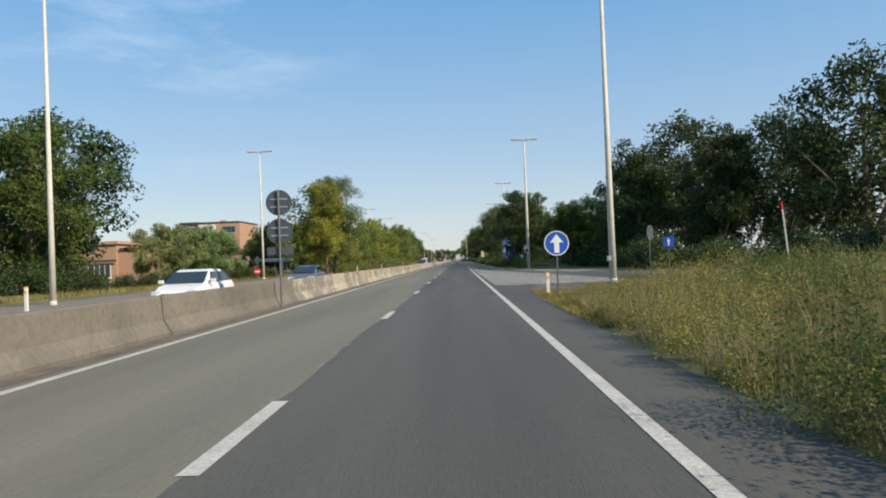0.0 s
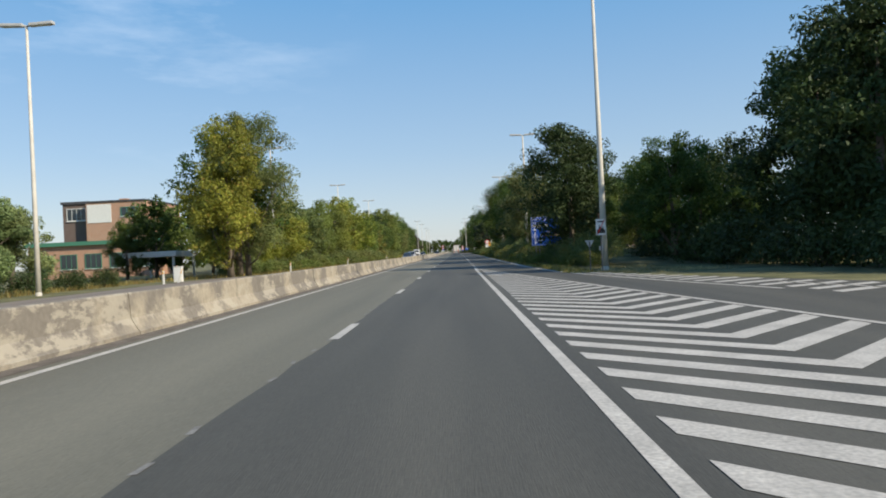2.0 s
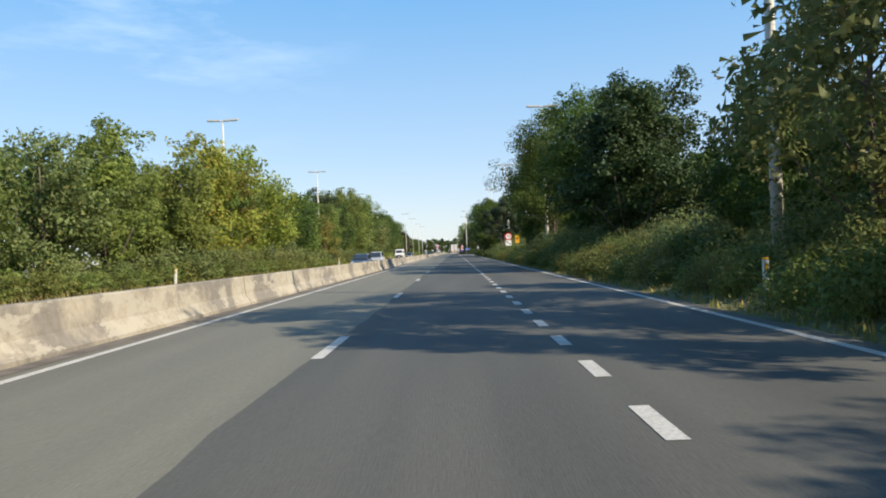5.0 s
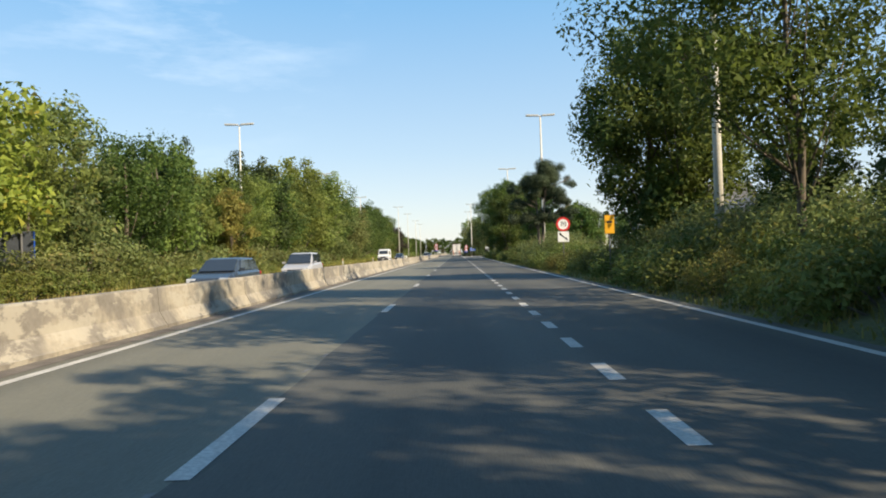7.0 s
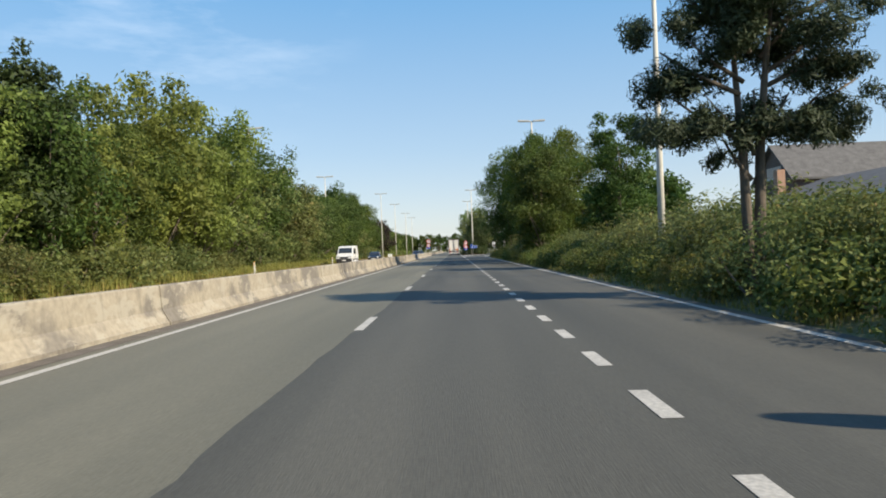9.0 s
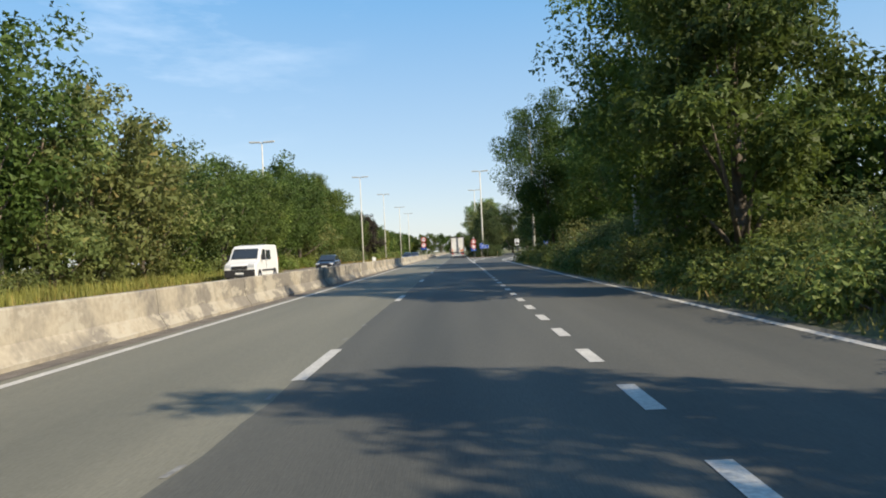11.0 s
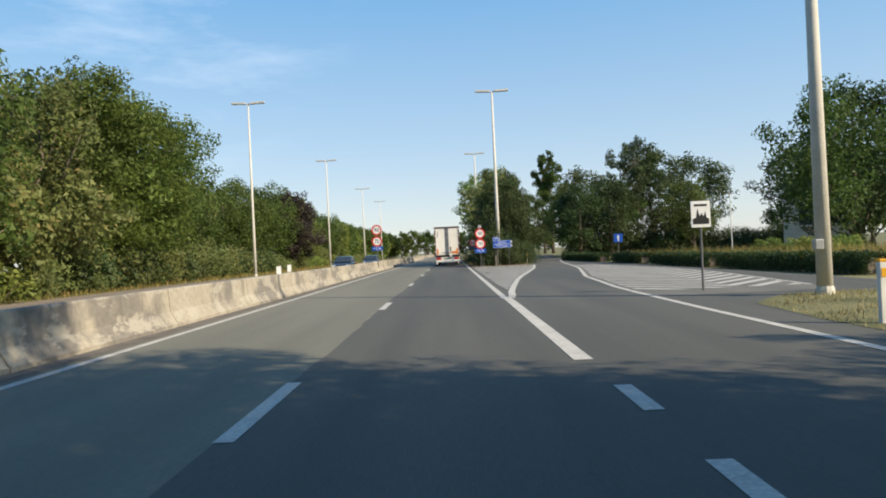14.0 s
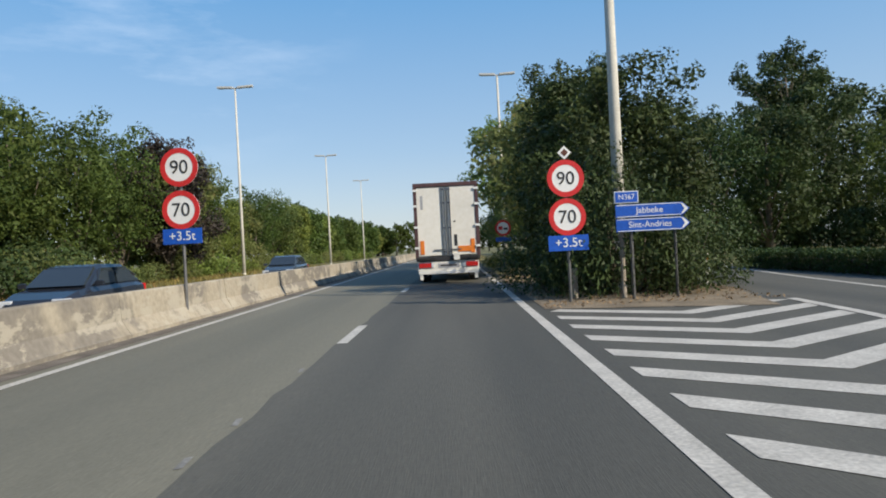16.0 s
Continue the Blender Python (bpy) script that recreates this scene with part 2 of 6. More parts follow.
def box(bm, x0, x1, y0, y1, z0, z1, bevel=0.0):
    r = bmesh.ops.create_cube(bm, size=1.0, matrix=Matrix.LocRotScale(((x0 + x1) / 2, (y0 + y1) / 2, (z0 + z1) / 2), None, (abs(x1 - x0), abs(y1 - y0), abs(z1 - z0))))
    if bevel:
        es = list({ed for v in r["verts"] for ed in v.link_edges})
        bmesh.ops.bevel(bm, geom=es, offset=bevel, segments=2, affect="EDGES", profile=0.7)
    return bm


def boxed(*args, **kw):
    return box(bmesh.new(), *args, **kw)


def tube(bm, pts, radii, seg=8, caps=True):
    """A tapered tube along a line of points."""
    rings = []
    for i, p in enumerate(pts):
        p = Vector(p)
        d = (Vector(pts[min(i + 1, len(pts) - 1)]) - Vector(pts[max(i - 1, 0)])).normalized()
        u = d.orthogonal().normalized() if abs(d.z) < 0.95 else Vector((1, 0, 0))
        u = (u - d * u.dot(d)).normalized()
        w = d.cross(u)
        rings.append([bm.verts.new(p + (u * math.cos(2 * math.pi * k / seg) + w * math.sin(2 * math.pi * k / seg)) * radii[i]) for k in range(seg)])
    for r1, r2 in zip(rings, rings[1:]):
        for k in range(seg):
            bm.faces.new((r1[k], r1[(k + 1) % seg], r2[(k + 1) % seg], r2[k]))
    if caps:
        bm.faces.new(rings[0])
        bm.faces.new(rings[-1])
    return bm


def poly(bm, pts, z):
    return bm.faces.new([bm.verts.new((x, y, z)) for x, y in pts])


def prism(bm, pts, z0, z1):
    """A flat outline in x and y, raised from z0 to z1."""
    lo = [bm.verts.new((x, y, z0)) for x, y in pts]
    hi = [bm.verts.new((x, y, z1)) for x, y in pts]
    bm.faces.new(lo)
    bm.faces.new(hi)
    for i in range(len(pts)):
        j = (i + 1) % len(pts)
        bm.faces.new((lo[i], lo[j], hi[j], hi[i]))
    return bm


def slab_xz(bm, pts, y0, y1):
    """A flat outline in x and z, from y0 to y1."""
    lo = [bm.verts.new((x, y0, z)) for x, z in pts]
    hi = [bm.verts.new((x, y1, z)) for x, z in pts]
    bm.faces.new(lo)
    bm.faces.new(hi)
    for i in range(len(pts)):
        j = (i + 1) % len(pts)
        bm.faces.new((lo[i], lo[j], hi[j], hi[i]))
    return bm


def disc_pts(r, n=32, cx=0.0, cz=0.0):
    return [(cx + r * math.cos(2 * math.pi * k / n), cz + r * math.sin(2 * math.pi * k / n)) for k in range(n)]


def ring_xz(bm, r0, r1, y0, y1, cz=0.0, n=36):
    """A flat ring, facing along y."""
    loops = []
    for r, y in ((r0, y0), (r1, y0), (r1, y1), (r0, y1)):
        loops.append([bm.verts.new((x, y, z)) for x, z in disc_pts(r, n, 0, cz)])
    for i in range(4):
        a1, a2 = loops[i], loops[(i + 1) % 4]
        for k in range(n):
            bm.faces.new((a1[k], a1[(k + 1) % n], a2[(k + 1) % n], a2[k]))
    return bm


def leaf_mesh(name, centers, normals, size, aspect, rng, curl=0.25):
    """One small pointed leaf for each centre, facing its normal; size may differ from leaf to leaf."""
    n = len(centers)
    nr = normals / np.maximum(np.linalg.norm(normals, axis=1, keepdims=True), 1e-6)
    rnd = rng.normal(size=(n, 3))
    u = rnd - (rnd * nr).sum(1, keepdims=True) * nr
    u /= np.maximum(np.linalg.norm(u, axis=1, keepdims=True), 1e-6)
    w = np.cross(nr, u)
    s = (size * rng.uniform(0.6, 1.35, n))[:, None]
    v = np.empty((n, 3, 3))
    v[:, 0] = centers - u * s * 0.45 + w * s * aspect * 0.5 + nr * s * curl * 0.3
    v[:, 1] = centers - u * s * 0.45 - w * s * aspect * 0.5 + nr * s * curl * 0.3
    v[:, 2] = centers + u * s * 0.55 - nr * s * curl * 0.5
    me = bpy.data.meshes.new(name)
    me.vertices.add(n * 3)
    me.vertices.foreach_set("co", v.reshape(-1).astype(np.float32))
    me.loops.add(n * 3)
    me.loops.foreach_set("vertex_index", np.arange(n * 3, dtype=np.int32))
    me.polygons.add(n)
    me.polygons.foreach_set("loop_start", np.arange(0, n * 3, 3, dtype=np.int32))
    me.update(calc_edges=True)
    me.validate()
    return me


def lobe_points(rng, lobes, count, inner=0.25, up=0.35):
    """Leaf places spread over a set of lobes (x, y, z, radius), most of them near each lobe's skin."""
    lobes = np.array(lobes)
    wgt = lobes[:, 3] ** 2
    which = rng.choice(len(lobes), count, p=wgt / wgt.sum())
    d = rng.normal(size=(count, 3))
    d /= np.linalg.norm(d, axis=1, keepdims=True)
    rad = np.where(rng.uniform(size=count) < inner, rng.uniform(0.2, 0.8, count), rng.uniform(0.75, 1.12, count))
    c = lobes[which, :3] + d * (lobes[which, 3] * rad)[:, None] * np.array([1, 1, 0.8])
    nrm = d + rng.normal(size=(count, 3)) * 0.55 + np.array([0, 0, up])
    return c, nrm


def tree(name, height, radius, base, leaf, count, size, seed, label, lean=0.0, lobes_n=34, trunk_r=0.22, open_=0.0, at=None, limbs_n=12):
    """A broadleaved tree: tapered trunk with limbs, and a crown of leaf clumps with an uneven outline."""
    rng = np.random.default_rng(seed)
    ch = height - base
    lobes = []
    for i in range(lobes_n):
        f = (i + 0.5) / lobes_n
        z = base + ch * (0.06 + 0.88 * f)
        prof = math.sin(math.pi * min(1, 0.15 + 0.76 * f)) ** 0.6
        rr = radius * prof * rng.uniform(0.2, 0.95)
        an = rng.uniform(0, 2 * math.pi)
        lr = radius * rng.uniform(0.24, 0.42) * (0.65 + 0.5 * prof) * (1 - open_ * 0.4)
        lobes.append((rr * math.cos(an) + lean * f, rr * math.sin(an), z, lr))
    # each limb's mass breaks up into smaller sprays
    sprays = []
    for lx, ly, lz, lr in lobes:
        for _ in range(6):
            d = rng.normal(size=3)
            d /= np.linalg.norm(d)
            k = rng.uniform(0.45, 1.0)
            sprays.append((lx + d[0] * lr * k, ly + d[1] * lr * k, lz + d[2] * lr * k * 0.8 + 0.08 * lr, lr * rng.uniform(0.28, 0.55)))
    c, nr = lobe_points(rng, sprays, count, inner=0.12)
    c2, nr2 = lobe_points(rng, lobes, count // 6, inner=1.0)
    size = np.concatenate([np.full(len(c), size), np.full(len(c2), size * 1.4)])
    c, nr = np.concatenate([c, c2]), np.concatenate([nr, nr2])
    keep = c[:, 2] > base * 0.6
    c, nr, size = c[keep], nr[keep], size[keep]
    ob = thing(name, label, "tree")
    bm = bmesh.new()
    top = Vector((lean * 0.7, 0, base + ch * 0.75))
    pts, rad = [], []
    for i in range(7):
        f = i / 6
        pts.append(Vector((top.x * f + rng.normal() * 0.12 * f, rng.normal() * 0.12 * f, top.z * f)))
        rad.append(trunk_r * (1.25 if i == 0 else 1.0) * (1 - 0.82 * f))
    tube(bm, pts, rad, 8)
    for i in rng.choice(lobes_n, min(limbs_n, lobes_n), replace=False):
        lx, ly, lz, lr = lobes[i]
        z0 = max(base * 0.55, lz - rng.uniform(0.25, 0.5) * ch)
        f = min(0.95, z0 / top.z)
        s = Vector((top.x * f, 0, top.z * f))
        en = Vector((lx, ly, lz))
        mid = s.lerp(en, 0.5) + Vector((0, 0, -0.05 * ch * rng.uniform(-0.5, 1)))
        r0 = trunk_r * (1 - 0.8 * f) * 0.42
        tube(bm, [s, mid, en], [r0, r0 * 0.6, r0 * 0.2], 5)
    part("trunk", bm, M["bark"], ob, smooth=True)
    cr_ = link_mesh("crown", leaf_mesh("crown", c, nr, size, 0.62, rng), M[leaf], ob)
    if at is not None:
        ob.matrix_basis = at
    return ob


def bush(name, length, depth, height, leaf, count, size, seed, label, category="bush", stem=0.035):
    """A broad bush: a clump of twigs under a mound of leaves."""
    rng = np.random.default_rng(seed)
    lobes = []
    for i in range(16):
        x = rng.uniform(-0.5, 0.5) * depth
        y = rng.uniform(-0.5, 0.5) * length
        hh = height * (1 - 0.45 * abs(2 * x / depth) ** 2) * rng.uniform(0.55, 0.92)
        lobes.append((x, y, hh * 0.85, height * rng.uniform(0.20, 0.36)))
        lobes.append((x * 1.15, y * 1.05, hh * 0.38, height * rng.uniform(0.22, 0.36)))
    c, nr = lobe_points(rng, lobes, count, inner=0.15, up=0.5)
    keep = c[:, 2] > 0.02
    ob = thing(name, label, category)
    bm = bmesh.new()
    crown = bm.verts.new((0, 0, -0.12))    # rootstock from which all stems rise
    for i in range(9):
        lx, ly, lz, lr = lobes[2 * i]
        s = Vector((lx * 0.3, ly * 0.5, -0.03))
        had = len(bm.verts)
        tube(bm, [s, Vector((lx * 0.7, ly * 0.8, lz * 0.55)), Vector((lx, ly, lz))], [stem, stem * 0.7, stem * 0.3], 5)
        bm.verts.ensure_lookup_table()
        bm.faces.new((crown, bm.verts[had], bm.verts[had + 1]))
    part("stem", bm, M["bark"], ob, "branching woody stem")
    link_mesh("foliage", leaf_mesh("foliage", c[keep], nr[keep], size, 0.6, rng), M[leaf], ob)
    return ob


def put(ob, x, y, z=0.0, turn=0.0, s=1.0, sz=None):
    """Place a thing, or a copy of it."""
    ob.matrix_basis = Matrix.LocRotScale((x, y, z), Euler((0, 0, radians(turn))), (s, s, sz or s))
    return ob


def copy_at(ob, x, y, z=0.0, turn=0.0, s=1.0, sz=None):
    c = copy_thing(ob, pose(x, y, z, 0, 0, turn))
    c.scale = (s, s, sz or s)
    return c


# ---- ground and roads ----
Y0, Y1 = -70.0, 640.0


def mound(x, y):
    """Height of the verge: a low rise beside the start, a bank along the bushes, flat under the roads."""
    def s(v, a, b):
        k = min(1.0, max(0.0, (v - a) / (b - a)))
        return k * k * (3 - 2 * k)
    h = 0.62 * s(x, 2.6, 6.0) * (1 - s(y, 8, 25)) * (1 - s(x, 16, 30))
    h += 0.8 * s(x, 6.0, 9.5) * s(y, 92, 108) * (1 - s(y, 285, 300)) * (1 - s(x, 30, 60))
    h += 0.2 * s(x, 2.3, 3.4) * (1 - s(x, 5.5, 6.8)) * s(y, 372, 378) * (1 - s(y, 450, 460))
    return h - 0.05


bm = bmesh.new()
xs = [-3000, -900, -300, -120, -60, -40, -30, -24, -20, -15, -7, -3, 2.0, 2.6, 3.2, 4, 5, 6, 7, 8, 9.5, 12, 16, 22, 30, 45, 60, 120, 300, 900, 3000]
ys = [-3000, -600, -200] + list(range(-72, 480, 6)) + [500, 560, 640, 900, 1600, 4500]
grid = [[bm.verts.new((x, y, mound(x, y) if -80 < y < 500 else -0.05)) for x in xs] for y in ys]
for i in range(len(ys) - 1):
    for j in range(len(xs) - 1):
        bm.faces.new((grid[i][j], grid[i][j + 1], grid[i + 1][j + 1], grid[i + 1][j]))
tagged(part("ground", bm, M["grass"], smooth=True), "grassy ground with dry summer patches", "ground", kind="structure")


def strip(name, left, right, rows, material, z, label, category="road"):
    """A strip of surface between two edges, each a function of the distance along the road."""
    b = bmesh.new()
    pr = None
    for y in rows:
        cur = (b.verts.new((left(y), y, z)), b.verts.new((right(y), y, z)))
        if pr:
            b.faces.new((pr[0], pr[1], cur[1], cur[0]))
        pr = cur
    return tagged(part(name, b, material), label, category, kind="structure")


def ease(pts):
    """A function through (y, x) points, straight between them."""
    py, px = [p[0] for p in pts], [p[1] for p in pts]
    return lambda y: float(np.interp(y, py, px))


right_edge = ease([(-70, 2.8), (17, 2.8), (24, 3.1), (27, 3.3), (30, 5.2), (33, 9.0), (36, 26), (58, 30), (61, 12.4), (66, 10.4), (72, 8.2), (80, 6.4), (92, 5.6),
                   (300, 5.6), (306, 5.9), (306.4, 13.0), (345, 13.0), (373.9, 12.9), (376, 2.1), (640, 2.1)])
rows = sorted(set(list(range(-70, 641, 5)) + [17, 24, 27, 30, 33, 36, 58, 61, 66, 72, 80, 92, 306, 306.4, 308, 314, 318, 376]))
rj = random.Random(21)
seam_rows = sorted(set(rows + [round(-70 + 0.9 * k, 2) for k in range(600)]))
SEAM = {y: -1.8 + rj.uniform(-0.035, 0.035) + 0.03 * math.sin(y * 0.37) for y in seam_rows}
strip("road", lambda y: SEAM[y], right_edge, seam_rows, M["asphalt_dark"], 0.0, "dark worn asphalt of the driving lane", "road")
strip("road", lambda y: -5.95, lambda y: SEAM[y], seam_rows, M["asphalt_light"], 0.0, "older grey asphalt of the passing lane", "road")
strip("road", ease([(-70, -20.5), (98, -20.5), (112, -15.2), (285, -15.2), (300, -20.0), (350, -19.0), (380, -15.5), (640, -15.5)]), lambda y: -6.9, rows, M["asphalt_brown"], 0.0, "brownish asphalt of the opposite carriageway", "road")
strip("road", ease([(374, 8.0), (400, 9.6), (432, 13.5)]), ease([(374, 12.9), (400, 15.0), (432, 20.0)]), [374, 382, 390, 400, 410, 420, 432], M["asphalt_dark"], 0.004, "dark asphalt of the exit road behind the island", "road")
strip("gutter", lambda y: -6.15, lambda y: -5.72, rows, M["gutter"], 0.006, "dusty gutter strip along the barrier", "gutter")


# ---- road markings ----
def mark(pts, z=0.006):
    bmk = bmesh.new()
    poly(bmk, pts, z)
    return bmk


def band(line, w, z=0.006):
    """A painted line of width w along points (x, y)."""
    b = bmesh.new()
    pr = None
    for i, (x, y) in enumerate(line):
        x1, y1 = line[max(i - 1, 0)]
        x2, y2 = line[min(i + 1, len(line) - 1)]
        d = Vector((x2 - x1, y2 - y1)).normalized()
        nx, ny = -d.y * w / 2, d.x * w / 2
        cur = (b.verts.new((x + nx, y + ny, z)), b.verts.new((x - nx, y - ny, z)))
        if pr:
            b.faces.new((pr[0], pr[1], cur[1], cur[0]))
        pr = cur
    return b


def line_thing(name, bmk, label):
    return tagged(part(name, bmk, M["paint"]), label, "road marking", kind="structure")


line_thing("edge_line", band([(-5.43, y) for y in range(-70, 641, 10)], 0.17), "white edge line beside the concrete barrier")
line_thing("edge_line", band([(1.65, -70), (1.65, 93.5)], 0.16), "white edge line of the driving lane")
line_thing("edge_line", band([(1.68, 306.4), (1.68, 317.9)], 0.24), "broad white line before the exit wedge")
line_thing("edge_line", band([(1.61, 317.95), (1.61, 640)], 0.19), "white edge line of the driving lane")
lane = tagged(new("lane_marking"), "white broken lane line", "road marking", kind="structure")
me_dash = bpy.data.meshes.new("dash")
b = mark([(-0.085, 0), (0.085, 0), (0.085, 2.5), (-0.085, 2.5)])
b.to_mesh(me_dash)
b.free()
me_dash.materials.append(M["paint"])
for k in range(-5, 52):
    o = new("dash", me_dash)
    o.parent = lane
    o.location = (-1.75, 12.5 * k + 3.18, 0)
me_short = bpy.data.meshes.new("short_dash")
b = mark([(-0.09, 0), (0.09, 0), (0.09, 1.1), (-0.09, 1.1)])
b.to_mesh(me_short)
b.free()
me_short.materials.append(M["paint"])
lane2 = tagged(new("lane_marking"), "short white dashes of the weaving lane", "road marking", kind="structure")
y = 96.15
while y < 306:
    o = new("short_dash", me_short)
    o.parent = lane2
    o.location = (1.75, y, 0)
    y += 2.5

GORE1 = lambda y: 1.75 + 0.13 * (91 - y)
GORE2 = ease([(318, 1.86), (319, 1.92), (320.8, 2.05), (324, 2.42), (327, 2.78), (329.5, 3.09), (332.4, 3.5), (339, 4.62), (345, 5.62), (348.5, 6.15), (354, 6.8), (358.5, 7.2), (361.4, 7.4)])
line_thing("edge_line", band([(GORE1(y), y) for y in (33.5, 50, 70, 87.5)] + [(1.74, 91.2), (1.70, 94.7)], 0.17, 0.010), "white line closing the hatched wedge")
line_thing("edge_line", band([(1.80, 317.9), (1.92, 319)] + [(GORE2(y), y) for y in range(321, 358, 3)], 0.22, 0.010), "white line along the exit lane")
ramp_edge = ease([(60, 9.0), (64.7, 8.0), (73.2, 6.6), (80, 5.8), (90, 5.3), (110, 5.2), (295, 5.25), (312, 5.3), (320, 5.45), (330, 6.3), (343, 8.4), (364, 10.6), (375, 12.2)])
line_thing("edge_line", band([(ramp_edge(y), y) for y in list(range(60, 300, 5)) + list(range(300, 376, 3))], 0.17), "white edge line of the outer lane")


def chevrons(y_first, y_last, step, width, bound, lean, y_min, y_max, name, label, left=lambda y: 1.97, mid=0.5, z=0.006):
    """Painted chevrons pointing against the traffic, clipped to the wedge between two lines."""
    b = bmesh.new()
    ya = y_first
    rng = random.Random(3)
    while ya < y_last:
        yc = min(max(ya, y_min), y_max)
        xm = left(yc) - 0.22 + (bound(yc) - left(yc) + 0.22) * mid
        slope = lean(ya)
        for side in (-1, 1):
            q = []
            for yy in (0.0, width):
                x, y = xm, ya + yy
                s0 = max(0.0, (y_min - y) / slope)
                # run outwards until the bound is met
                s = 0.0
                while s < 12:
                    xx, yv = xm + side * s, y + slope * s
                    if (side < 0 and xx < left(yv)) or (side > 0 and xx > bound(yv) - 0.16) or yv > y_max:
                        break
                    s += 0.04
                q.append((s0, s, x, y))
            (a0, a1, ax, ay), (b0, b1, bx, by) = q
            if a1 <= a0 + 0.05 or b1 <= b0 + 0.05:
                continue
            pts = [(ax + side * a0, ay + slope * a0), (ax + side * a1, ay + slope * a1), (bx + side * b1, by + slope * b1), (bx + side * b0, by + slope * b0)]
            poly(b, pts, z)
        ya += step
    return line_thing(name, b, label)


chevrons(26.08, 89.5, 1.2527, 0.54, GORE1, lambda y: 1.0, 33.5, 90.0, "chevron_marking", "worn white chevrons on the merging wedge")
chevrons(319.8, 357.0, 1.407, 0.56, GORE2, ease([(319, 1.1), (340, 1.1), (350, 0.7)]), 319.0, 357.0, "chevron_marking", "white chevrons on the exit wedge")
# hatching between the side roads
b = bmesh.new()
for k in range(16):
    y = 58.0 + k * 1.15
    x0 = ramp_edge(y) + 0.45
    x1 = max(x0, 12.2 - (y - 58) * 0.28)
    if x1 - x0 > 0.3:
        poly(b, [(x0, y), (x1, y + 0.55 * (x1 - x0)), (x1, y + 0.55 * (x1 - x0) + 0.5), (x0, y + 0.5)], 0.006)
line_thing("hatch_marking", b, "white hatching between the merging side roads")
SIDE = ease([(316, 10.2), (322, 11.0), (329, 11.8), (337, 11.9), (344, 11.2), (352, 10.7)])
strip("road", lambda y: ramp_edge(y) + 0.05, SIDE, [316 + 2 * k for k in range(19)], M["asphalt_worn"], 0.004, "pale worn asphalt under the hatching", "road")
chevrons(313.5, 350, 1.32, 0.5, SIDE, lambda y: 1.15, 318.2, 351.0, "chevron_marking", "white hatching between exit lane and side road", left=lambda y: ramp_edge(y) + 0.3, mid=0.6, z=0.008)
line_thing("edge_line", band([(SIDE(y), y) for y in range(318, 352, 3)], 0.12, 0.009), "white line along the side road")
line_thing("edge_line", band([(13.6, 40), (12.6, 50), (10.2, 63)], 0.14), "white line along the side road")
line_thing("edge_line", band([(-15.0, y) if 108 < y < 290 else (-17.0, y) for y in range(-70, 641, 6)], 0.15), "white line of the opposite carriageway")

# soil and paving
b = bmesh.new()
rg = random.Random(4)
tip = [(3.2, 26.0), (4.8, 25.9), (6.8, 26.0), (7.8, 26.2), (8.6, 27.4), (9.2, 29.0), (9.4, 31.0), (9.3, 33.0), (7.0, 33.1), (4.6, 32.8), (3.9, 32.2), (3.5, 31.0), (3.2, 28.2)]


def ragged(ring, step, spread):
    """The ring of corners with many small uneven steps between them."""
    out = []
    for (xa, ya), (xb, yb) in zip(ring, ring[1:] + ring[:1]):
        n = max(1, int(math.hypot(xb - xa, yb - ya) / step))
        out += [(xa + (xb - xa) * k / n + rg.uniform(-spread, spread), ya + (yb - ya) * k / n + rg.uniform(-spread, spread)) for k in range(n)]
    return out


poly(b, ragged(tip, 0.14, 0.07), 0.006)
tagged(part("gravel_patch", b, M["grit"]), "gritty worn asphalt at the island's tip", "gravel", kind="structure")
b = bmesh.new()
for k in range(2600):
    (xa, ya), (xb, yb) = rg.choice(list(zip(tip, tip[1:] + tip[:1])))
    f, r = rg.random(), rg.uniform(0.008, 0.03)
    x, y = xa + (xb - xa) * f + rg.gauss(0, 0.28), ya + (yb - ya) * f + rg.gauss(0, 0.28)
    top = b.verts.new((x + rg.uniform(-r, r) * 0.4, y, 0.004 + r * 0.6))
    base = [b.verts.new((x + r * math.cos(a + 0.4 * rg.random()), y + r * math.sin(a), 0.003)) for a in (0, 1.6, 3.1, 4.7)]
    for m in range(4):
        b.faces.new((base[m], base[(m + 1) % 4], top))
tagged(part("loose_grit", b, M["grit"]), "loose grit scattered over the asphalt edge", "grit", kind="stuff")
b = bmesh.new()
poly(b, [(1.95, 357.2), (6.3, 355.8), (7.4, 361), (7.2, 374), (2.0, 374)], 0.012)
tagged(part("soil_patch", b, M["dirt"]), "dry bare soil on the traffic island", "soil", kind="structure")
b = bmesh.new()
rim = [(6.3, 303), (6.25, 305.5), (6.2, 308), (6.2, 309.5), (6.4, 311), (6.7, 312.6), (7.4, 313.8), (8.4, 314.9), (9.4, 315.2), (10.6, 314.9), (11.8, 315.1), (12.9, 314.6), (12.9, 303)]
poly(b, [(x + rg.uniform(-0.15, 0.15), y + rg.uniform(-0.2, 0.2)) for x, y in rim], 0.006)
tagged(part("soil_patch", b, M["grass"]), "dry grass round the lamp post", "grass", kind="structure")

